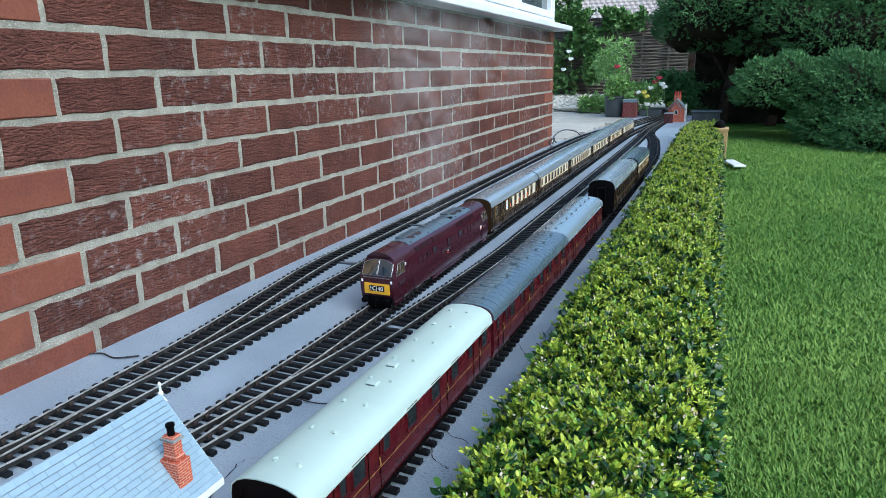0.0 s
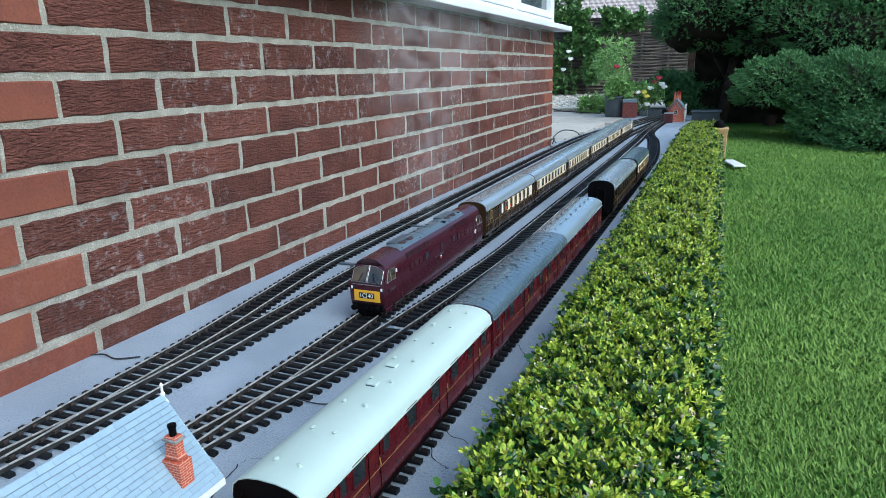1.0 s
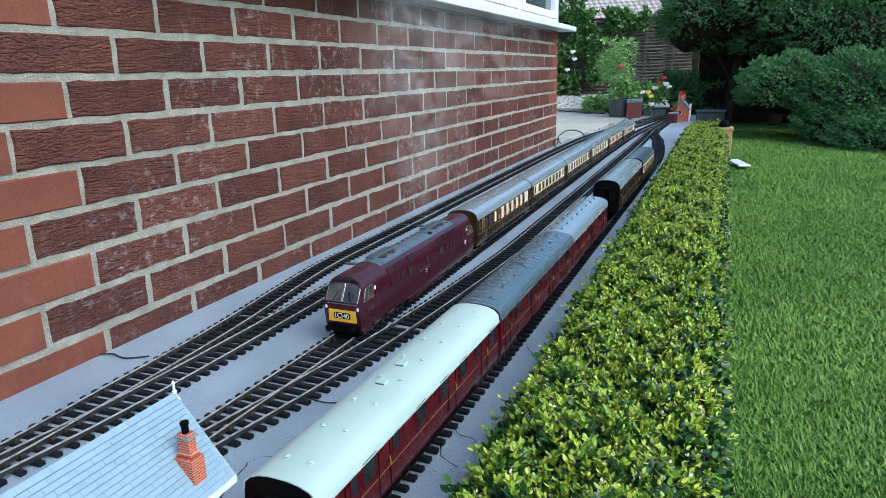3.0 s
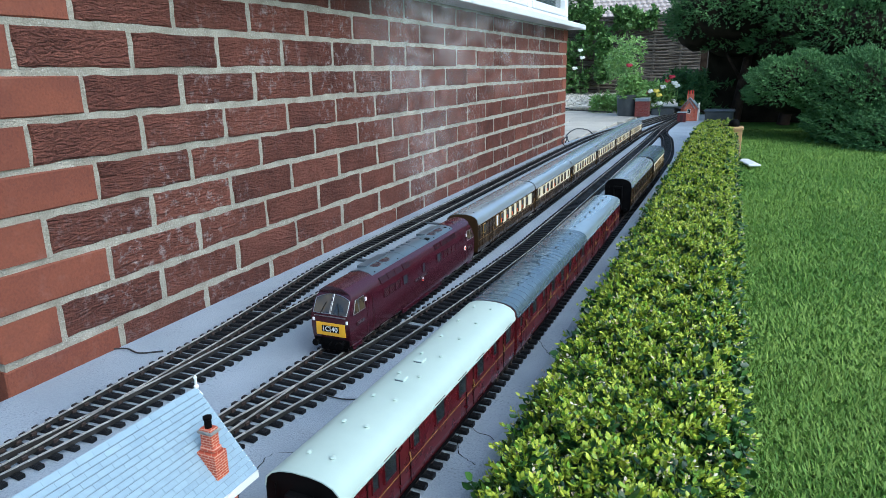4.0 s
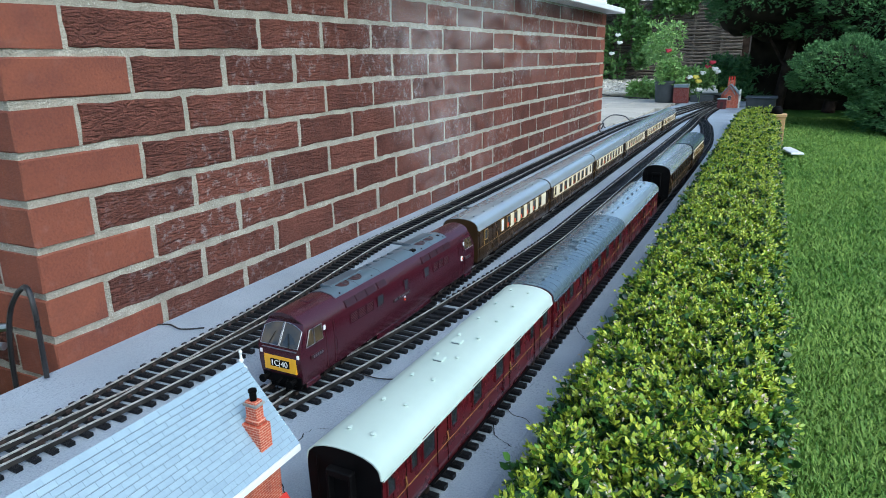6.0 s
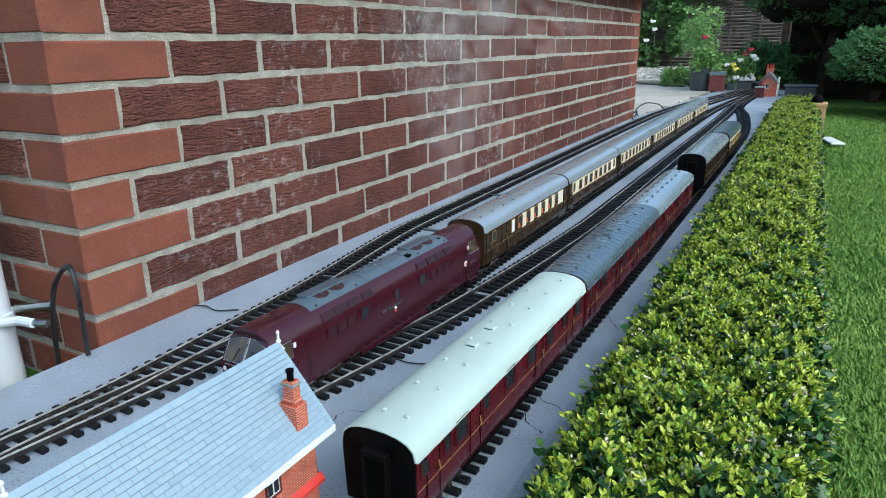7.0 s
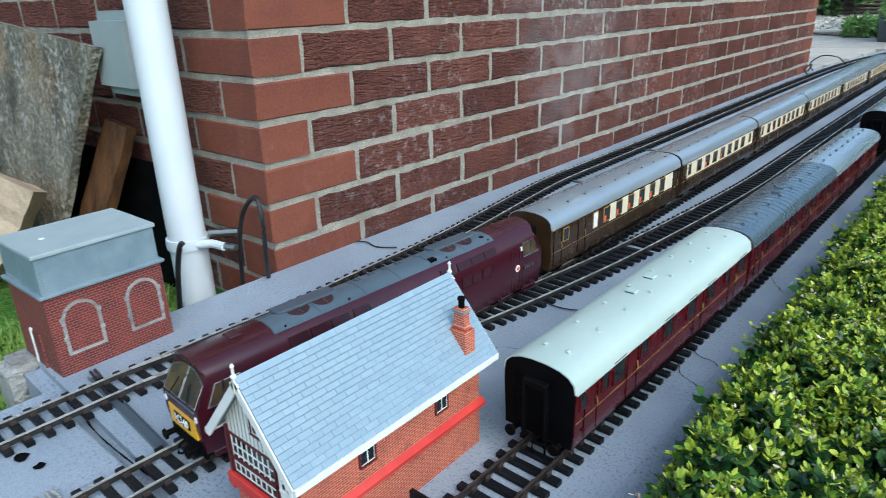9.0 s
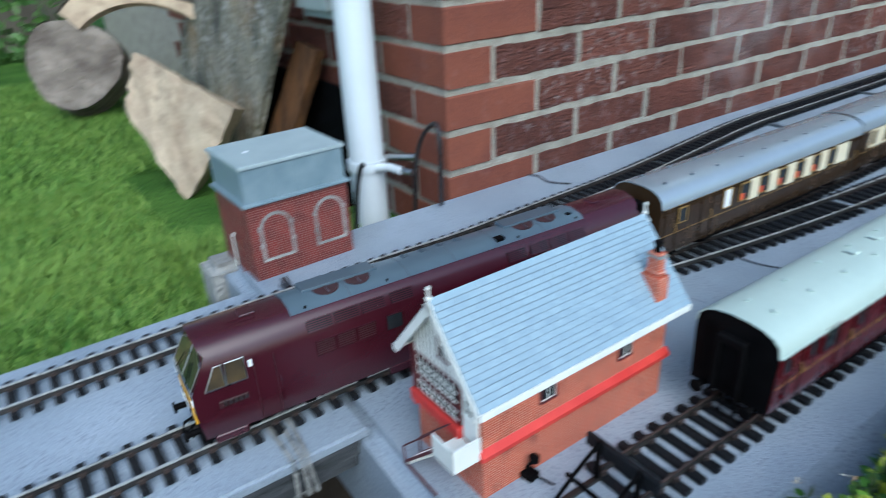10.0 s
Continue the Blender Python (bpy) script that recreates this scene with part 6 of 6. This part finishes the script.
trunk = done("shaded_thicket", box(0.75, 4.5, 7.1, 7.4, LAWN_Z, 1.6), M["juniper_shade"])
tagged(trunk, "dark brown slab coloured as twigs and shade in the conifer hollow", "thicket", kind="structure")
for i, (x, y) in enumerate(((1.05, 6.95), (1.5, 6.8), (2.2, 6.9))):
    tr = rod((x, y, LAWN_Z), (x + 0.12, y, 0.9), 0.06, 0.03, 10)
    rod((x + 0.05, y, 0.3), (x - 0.25, y - 0.2, 0.8), 0.02, 0.008, 6, tr)
    tagged(done("juniper_trunk", tr, M["deadwood"], smooth=True), "bare dark trunk under the conifer crown", "trunk")


# ---- far garden ----
def paving():
    pv = thing("paving", pose(0, 0, 0), "worn sandstone flag paving beyond the house", "paving", kind="structure")
    part("bedding", box(-4.0, -0.02, 3.86, 7.35, LAWN_Z - 0.1, -0.012), M["soil"], pv)
    rng = random.Random(8)
    y = 3.88
    while y < 7.2:
        d = rng.choice((0.42, 0.5, 0.6))
        x = 0.20 - rng.uniform(0, 0.2)
        while x > -3.6:
            w = rng.choice((0.45, 0.6, 0.75))
            x1 = min(x, -0.012 + max(0, (y - 4.05)) * 0.0784)
            if x1 - (x - w) > 0.1:
                bm = box(x - w + 0.006, x1 - 0.006, y + 0.006, min(y + d, 7.3) - 0.006, -0.05, -0.004 + rng.uniform(-0.002, 0.001), 0.004)
                part("flagstone", bm, M["paving"], pv)
            x -= w
        y += d


paving()
bm = box(-5, 0.6, 7.4, 9.55, -0.2, 0.04)
for v in bm.verts:
    if v.co.y > 9 and v.co.z > 0:
        v.co.z = 0.14
gr = tagged(done("gravel_bed", bm, M["gravel"]), "pale gravel beyond the paving", "gravel", kind="structure")
tagged(done("bed_edging", box(-0.8, 0.3, 7.28, 7.37, -0.05, 0.03, 0.01), M["oldboard"]), "dark timber edging before the gravel", "edging", kind="structure")
tagged(done("flower_bed", box(-0.1, 1.1, 7.0, 8.0, -0.2, 0.02, 0.03), M["soil"]), "dark soil flower bed", "flower bed", kind="structure")


def stones():
    n = 3500
    x, y = RNG.uniform(-2.2, 0.1, n), RNG.uniform(7.4, 9.5, n)
    c = np.stack([x, y, 0.044 + (y - 7.4) * 0.0465], 1)
    v, f = leaves(c, np.tile([0, -0.4, 1.0], (n, 1)), 0.035, 0.8, RNG, 0.3, 0.5)
    mesh_stuff("gravel_stones", v, f, M["gravel"], "loose pale gravel stones", "gravel")


stones()


def wattle_fence():
    fe = thing("wattle_fence", pose(0, 0, 0), "dark woven wattle fence panel", "fence")
    rng = random.Random(4)
    for i in range(9):
        x = -2.2 + i * 0.36
        part("post", rod((x, 9.2, 0), (x + rng.uniform(-0.02, 0.02), 9.2, 1.22), 0.02, 0.017, 8), M["wattle"], fe)
    for k in range(52):
        z = 0.06 + k * 0.0215
        ph = k % 2
        pts = [(-2.3 + j * 0.18, 9.2 + 0.026 * math.sin(math.pi * (j / 2.0 + ph)), z + rng.uniform(-0.006, 0.006)) for j in range(17)]
        part("woven_rod", tube(pts, 0.0115 * rng.uniform(0.7, 1.15), 5), M["wattle"], fe)


wattle_fence()
tagged(done("boundary_fence", box(-6, 6, 9.6, 9.65, -0.2, 1.15), M["deadwood"]), "dark boarded boundary fence", "fence", kind="structure")


def neighbour():
    nb = thing("neighbour_house", pose(0, 14.5, 0), "neighbouring house with an old clay tiled roof", "house")
    part("wall", box(-6, 6, 0.6, 5, -0.2, 1.4), M["mortar"], nb)
    rf = part("roof", prism([(-6.2, 1.15), (6.2, 1.15), (6.2, 1.2), (-6.2, 1.2)], 0, 0.1), M["rooftile"], nb)
    v, f = [], []
    for r in range(17):
        z, y = 1.2 + r * 0.085, 0.0 + r * 0.10
        for k in range(90):
            x = -5.4 + k * 0.12 + (0.06 if r % 2 else 0)
            n = len(v)
            prof = [(0, 0), (0.03, 0.022), (0.06, 0.026), (0.09, 0.015), (0.118, 0)]
            v += [(x + a, y - 0.02, z + b + 0.018) for a, b in prof] + [(x + a, y + 0.115, z + b + 0.09) for a, b in prof] + [(x + a, y - 0.02, z - 0.004) for a, b in prof]
            f += [(n + i, n + i + 1, n + 6 + i, n + 5 + i) for i in range(4)] + [(n + i, n + 10 + i, n + 11 + i, n + i + 1) for i in range(4)]
    stuff("roof_tiles", v, f, M["rooftile"], "", "", parent=rf)


neighbour()


def foliage(name, boxes_, n, size, material, label, width=0.55, seed=2):
    rng = np.random.default_rng(seed)
    t = thing(name, pose(0, 0, 0), label, "plant")
    for x0, x1, y0, y1, z0, z1 in boxes_:
        p = np.stack([rng.uniform(x0, x1, n), rng.uniform(y0, y1, n), z0 + (z1 - z0) * rng.random(n) ** 0.8], 1)
        gap = np.sin(p[:, 0] * 11 + p[:, 2] * 5) + np.sin(p[:, 2] * 13 - p[:, 0] * 4) > -0.9
        p = p[gap]
        ax = rng.normal(0, 0.6, (len(p), 3)) + np.array([0, -0.4, 0.5])
        ax /= np.linalg.norm(ax, axis=1)[:, None]
        v, f = fan(p, ax, 5, size, width, 0.9, rng, 0.15)
        mesh_stuff("leaves", v, f, M[material], "", "", t)
    return t


foliage("climbing_ivy", [(-1.6, -0.85, 8.95, 9.15, 0.12, 1.6), (-1.2, 0.0, 9.0, 9.15, 0.98, 1.25), (-0.75, -0.6, 8.9, 9.1, 0.3, 0.9)], 1300, 0.06, "ivy", "dark green climber covering the fence")
foliage("tall_border_plants", [(-0.40, -0.12, 7.4, 7.9, 0.1, 0.70), (-0.45, -0.05, 8.0, 8.5, 0.3, 0.85)], 330, 0.05, "fern", "light green tall border plants", 0.35, 3)
foliage("dark_border_shrub", [(0.2, 0.75, 6.95, 7.5, 0.02, 0.42), (0.5, 1.0, 7.0, 7.3, 0.0, 0.3)], 800, 0.06, "juniper", "dark low shrub behind the model station", 0.3, 4)
foliage("pot_plants", [(-0.06, 0.2, 6.38, 6.6, 0.17, 0.38), (0.15, 0.45, 6.6, 6.9, 0.05, 0.32), (-0.45, -0.1, 7.0, 7.2, 0.0, 0.16)], 330, 0.045, "fern", "leafy flowering plants in and beside the pot", 0.4, 5)
foliage("low_groundcover", [(0.42, 0.60, 6.85, 7.1, 0.0, 0.1)], 300, 0.04, "hedge_tip", "low yellow green plant by the track end", 0.5, 6)


def flower(x, y, z, size, petal, label):
    fl = thing("flower", pose(x, y, z), label, "flower", "flowers by the far pot")
    bm = bmesh.new()
    for i in range(7):
        a = i * 0.9
        own = bmesh.new()
        bmesh.ops.create_uvsphere(own, u_segments=6, v_segments=4, radius=size * 0.45)
        join(bm, own, pose(size * 0.4 * math.cos(a), size * 0.3 * math.sin(a), size * 0.25 * math.sin(a * 2.3)) @ Matrix.Diagonal((1, 0.6, 0.6, 1)))
    part("petals", bm, M[petal], fl)
    part("stem", tube([(0, 0, 0), (0.01, 0, -0.08), (0, 0.01, -0.16)], 0.003, 5), M["fern"], fl)


rng_f = random.Random(12)
for petal, spots in (("petal_y", ((0.02, 0.30), (0.07, 0.28), (0.11, 0.31), (0.30, 0.24), (0.33, 0.20), (-0.03, 0.26))), ("petal_r", ((0.19, 0.22), (0.17, 0.26), (0.40, 0.34), (0.44, 0.38), (-0.30, 0.13), (-0.27, 0.10), (0.02, 0.5))),
                     ("petal_w", ((0.36, 0.28), (0.47, 0.32), (0.49, 0.29), (0.34, 0.12), (0.28, 0.10), (0.24, 0.24)))):
    for x, z in spots:
        flower(x, 6.55 + rng_f.uniform(0, 0.1) + (0.5 if x < -0.2 else 0), z, 0.042, petal, {"petal_y": "yellow", "petal_r": "deep red", "petal_w": "white"}[petal] + " flower among green leaves")
for x, z in ((-0.95, 0.62), (-0.98, 0.72), (-1.05, 0.48)):
    flower(x, 8.9, z, 0.05, "petal_w", "white flower on the dark climber")

pot = thing("plant_pot", pose(0.035, 6.52, -0.004), "large dark lead grey plant pot on the paving", "plant pot")
part("pot", turned([(0.10, 0), (0.106, 0.01), (0.118, 0.19), (0.128, 0.192), (0.129, 0.215), (0.119, 0.217), (0.115, 0.19), (0.02, 0.188)], 28), M["potgrey"], pot, smooth=True)
part("soil", turned([(0.114, 0.185), (0.11, 0.192), (0.01, 0.195)], 20), M["soil"], pot)
trough = thing("plant_trough", pose(0.36, 6.62, -0.004), "black plastic trough beside the pot", "trough")
part("body", box(-0.10, 0.12, -0.06, 0.06, 0, 0.07, 0.006), M["potgrey"], trough)
bin_ = thing("water_trough", pose(0.90, 6.0, 0), "dark grey plastic trough behind the model station", "trough")
part("body", box(-0.10, 0.14, -0.1, 0.1, 0.0, 0.085, 0.01), M["potgrey"], bin_)
part("rim", box(-0.11, 0.15, -0.11, 0.11, 0.08, 0.095, 0.004), M["slate_roof"], bin_)


def station():
    st = thing("model_station", pose(0.665, 5.95, 0), "orange brick model station with blue roof and tall chimneys", "model station")
    part("wall", prism([(-0.072, 0), (0.072, 0), (0.072, 0.115), (0.0, 0.20), (-0.072, 0.115)], -0.09, 0.14), M["boxbrick"], st)
    for s in (-1, 1):
        ang = math.degrees(math.atan2(0.085, 0.072))
        rf = part("roof", box(0, 0.128, -0.10, 0.15, -0.002, 0.004), M["tankgrey"], st, at=pose(0, 0, 0.203, 0, ang, 0) if s > 0 else pose(0, 0, 0.203, 0, 0, 180) @ pose(0, 0, 0, 0, ang, 0))
    part("cross_gable", prism([(-0.04, 0.0), (0.04, 0.0), (0.04, 0.12), (0, 0.175), (-0.04, 0.12)], -0.12, -0.085), M["boxbrick"], st)
    part("gable_roof", prism([(-0.048, 0.112), (-0.044, 0.110), (0, 0.176), (0.044, 0.110), (0.048, 0.112), (0, 0.186)], -0.125, -0.085), M["tankgrey"], st)
    model_window(st, -0.121, -0.012, 0.012, 0.07, 0.105, -1, 2, 2, "y", "ivory")
    part("canopy_wall", box(0.073, 0.082, -0.09, 0.14, 0.0, 0.15), M["ivory"], st)
    for x, y in ((-0.02, -0.02), (0.0, 0.0), (0.02, 0.02)):
        c = part("chimney", box(x - 0.009, x + 0.009, y - 0.009, y + 0.009, 0.17, 0.235, 0.001), M["boxbrick"], st)
        part("chimney_pot", turned([(0.006, 0), (0.005, 0.03), (0.0065, 0.032), (0.003, 0.034)], 10, m=pose(x, y, 0.235)), M["sbred"], c)
    hut = thing("model_hut", pose(0.615, 5.72, 0), "small dark red model hut beside the station", "model hut")
    part("wall", box(-0.036, 0.036, -0.03, 0.03, 0, 0.082, 0.001), M["oxblood"], hut)
    part("roof", box(-0.04, 0.04, -0.034, 0.034, 0.082, 0.09, 0.002), M["tanktop"], hut)
    part("door", box(-0.012, 0.012, -0.0315, -0.029, 0.0, 0.06), M["plate"], hut)


station()
cr = thing("wooden_crate", pose(1.035, 3.95, LAWN_Z), "small pale wooden box standing behind the hedge", "box")
part("body", box(-0.055, 0.055, -0.05, 0.05, 0, 0.205, 0.003), M["crate"], cr)
part("rim", box(-0.06, 0.06, -0.055, 0.055, 0.195, 0.213, 0.003), M["crate"], cr)
cap = thing("black_cap", pose(1.04, 3.95, LAWN_Z + 0.2132), "black rounded cap lying on the wooden box", "cap")
bm = turned([(0.03, 0.0), (0.033, 0.008), (0.030, 0.028), (0.018, 0.042), (0.003, 0.046)], 18)
box(-0.085, -0.025, -0.02, 0.02, 0.0, 0.01, 0.004, bm)
part("cap", bm, M["black"], cap, smooth=True)
tray = thing("white_tray", pose(1.135, 3.68, LAWN_Z + 0.02, 0, 0, 14), "white plastic tray lying on the lawn", "tray")
bm = box(-0.035, 0.035, -0.13, 0.13, 0, 0.012, 0.004)
part("tray", bm, M["white"], tray)


tagged(done("side_fence", box(-3.9, -3.85, -6, 0.0, -0.2, 1.3), M["wattle"]), "dark boarded fence beyond the small lawn", "fence", kind="structure")
foliage("side_border", [(-3.8, -3.3, -3.0, 0.0, -0.1, 0.5)], 900, 0.07, "ivy", "dark green border plants along the side fence", 0.5, 9)


def point_lever(x, y, turn):
    pl = thing("point_lever", pose(x, y, 0, 0, 0, turn), "small black hand lever beside the siding points", "point lever")
    part("base", box(-0.012, 0.012, -0.007, 0.007, 0, 0.007, 0.001), M["black"], pl)
    part("lever", rod((0, 0, 0.006), (0.010, 0, 0.026), 0.0018, 0.0014, 8), M["black"], pl)
    part("weight", turned([(0.002, 0), (0.005, 0.001), (0.005, 0.006), (0.002, 0.007)], 12, m=pose(0.010, 0, 0.022)), M["black"], pl)
    part("rod", rod((0.0, 0, 0.004), (0.03, 0.004, 0.004), 0.001, seg=6), M["black"], pl)


point_lever(0.600, -0.352, 10)


def buffer_stop(x, y):
    """Old rail bent into a frame: two posts, a beam across them and long braces behind."""
    bs = thing("buffer_stop", pose(x, y, 0), "black rail-built buffer stop at the end of the siding", "buffer stop")
    for s in (-1, 1):
        part("post", box(s * 0.0225 - 0.0022, s * 0.0225 + 0.0022, -0.0022, 0.0022, 0.0, 0.046, 0.0006), M["black"], bs)
        part("brace", tube([(s * 0.0225, 0, 0.044), (s * 0.0225, -0.030, 0.026), (s * 0.0225, -0.062, 0.002)], 0.0022, 6), M["black"], bs)
        part("foot", box(s * 0.0225 - 0.003, s * 0.0225 + 0.003, -0.066, 0.012, 0.0, 0.0035, 0.0006), M["rail"], bs)
    part("beam", box(-0.040, 0.040, 0.0022, 0.0082, 0.030, 0.044, 0.001), M["sleeper"], bs)
    part("tie_bar", box(-0.030, 0.030, -0.034, -0.030, 0.020, 0.024, 0.0006), M["black"], bs)


buffer_stop(0.668, -0.306)


# ---- exhaust haze ----
def haze_material():
    m = bpy.data.materials.new("exhaust_haze")
    m.use_nodes = True
    nt, L = m.node_tree, m.node_tree.links
    for n in list(nt.nodes):
        nt.nodes.remove(n)
    out = nt.nodes.new("ShaderNodeOutputMaterial")
    mix = nt.nodes.new("ShaderNodeMixShader")
    clear = nt.nodes.new("ShaderNodeBsdfTransparent")
    veil = nt.nodes.new("ShaderNodeBsdfDiffuse")
    veil.inputs["Color"].default_value = (0.85, 0.87, 0.9, 1)
    tc = nt.nodes.new("ShaderNodeTexCoord")
    ball = nt.nodes.new("ShaderNodeTexGradient")
    ball.gradient_type = "SPHERICAL"
    L.new(tc.outputs["Object"], ball.inputs["Vector"])
    info = nt.nodes.new("ShaderNodeObjectInfo")
    add = nt.nodes.new("ShaderNodeVectorMath")
    L.new(tc.outputs["Object"], add.inputs[0])
    L.new(info.outputs["Random"], add.inputs[1])
    no = nt.nodes.new("ShaderNodeTexNoise")
    no.inputs["Scale"].default_value, no.inputs["Detail"].default_value, no.inputs["Distortion"].default_value = 2.2, 4.0, 1.6
    L.new(add.outputs[0], no.inputs["Vector"])
    mr = nt.nodes.new("ShaderNodeMapRange")
    mr.inputs[1].default_value, mr.inputs[2].default_value, mr.inputs[4].default_value = 0.36, 0.74, 0.22
    L.new(no.outputs["Fac"], mr.inputs[0])
    mul = nt.nodes.new("ShaderNodeMath")
    mul.operation = "MULTIPLY"
    L.new(ball.outputs["Fac"], mul.inputs[0])
    L.new(mr.outputs[0], mul.inputs[1])
    L.new(mul.outputs[0], mix.inputs["Fac"])
    L.new(clear.outputs[0], mix.inputs[1])
    L.new(veil.outputs[0], mix.inputs[2])
    L.new(mix.outputs[0], out.inputs["Surface"])
    return m


HAZE = haze_material()


def wisp(x, y, z, w, h, turn):
    """A bent veil of exhaust; it drifts as one piece."""
    bm = bmesh.new()
    bmesh.ops.create_grid(bm, x_segments=12, y_segments=12, size=1.0)
    for v in bm.verts:
        v.co.z = 0.22 * math.sin(v.co.x * 2.2 + y) + 0.15 * math.sin(v.co.y * 3.1)
    me = mesh_of(bm, "exhaust_wisp", HAZE, True)
    ob = new("exhaust_wisp", me)
    ob.matrix_basis = pose(x, y, z, 90, 0, turn) @ Matrix.Diagonal((w, h, 0.1, 1))
    return tagged(ob, "thin pale exhaust haze rising from the locomotive", "haze", "exhaust haze")


WISPS = [((0.36, 0.93, 0.24), 0.07, 0.14, 35), ((0.30, 1.02, 0.36), 0.12, 0.19, 28), ((0.22, 1.18, 0.50), 0.20, 0.22, 40), ((0.16, 1.45, 0.62), 0.30, 0.22, 50), ((0.34, 1.18, 0.26), 0.09, 0.15, 30),
         ((0.24, 1.75, 0.55), 0.34, 0.24, 45)]
wisps = [wisp(*p, w, hh, a) for p, w, hh, a in WISPS]


# ---- motion ----
def motions():
    for ob, y0 in [(loco, loco_y)] + list(zip(pullmans, pullman_y)):
        walk(ob, [(t, c_line(y0 - s)) for t, s in RUN])
    # wheels roll with the train
    ts, ss = [r[0] for r in RUN], [r[1] for r in RUN]
    for carriage in [loco] + pullmans[:2]:
        for wheel in [o for o in carriage.children_recursive if o.name.startswith("wheel")]:
            rest = wheel.matrix_basis.copy()
            hub = Matrix.Translation(rest.translation)
            walk(wheel, [(i * 0.1, hub @ pose(0, 0, 0, math.degrees(float(np.interp(i * 0.1, ts, ss)) / 0.0145)) @ hub.inverted() @ rest) for i in range(101)])
    for ob, (p, w, h, a) in zip(wisps, WISPS):
        walk(ob, [(t, pose(p[0] - 0.004 * t, p[1] - 0.62 * s + 0.012 * t, p[2] + 0.006 * t, 90, 0, a + 2.0 * t)) for t, s in RUN])


motions()
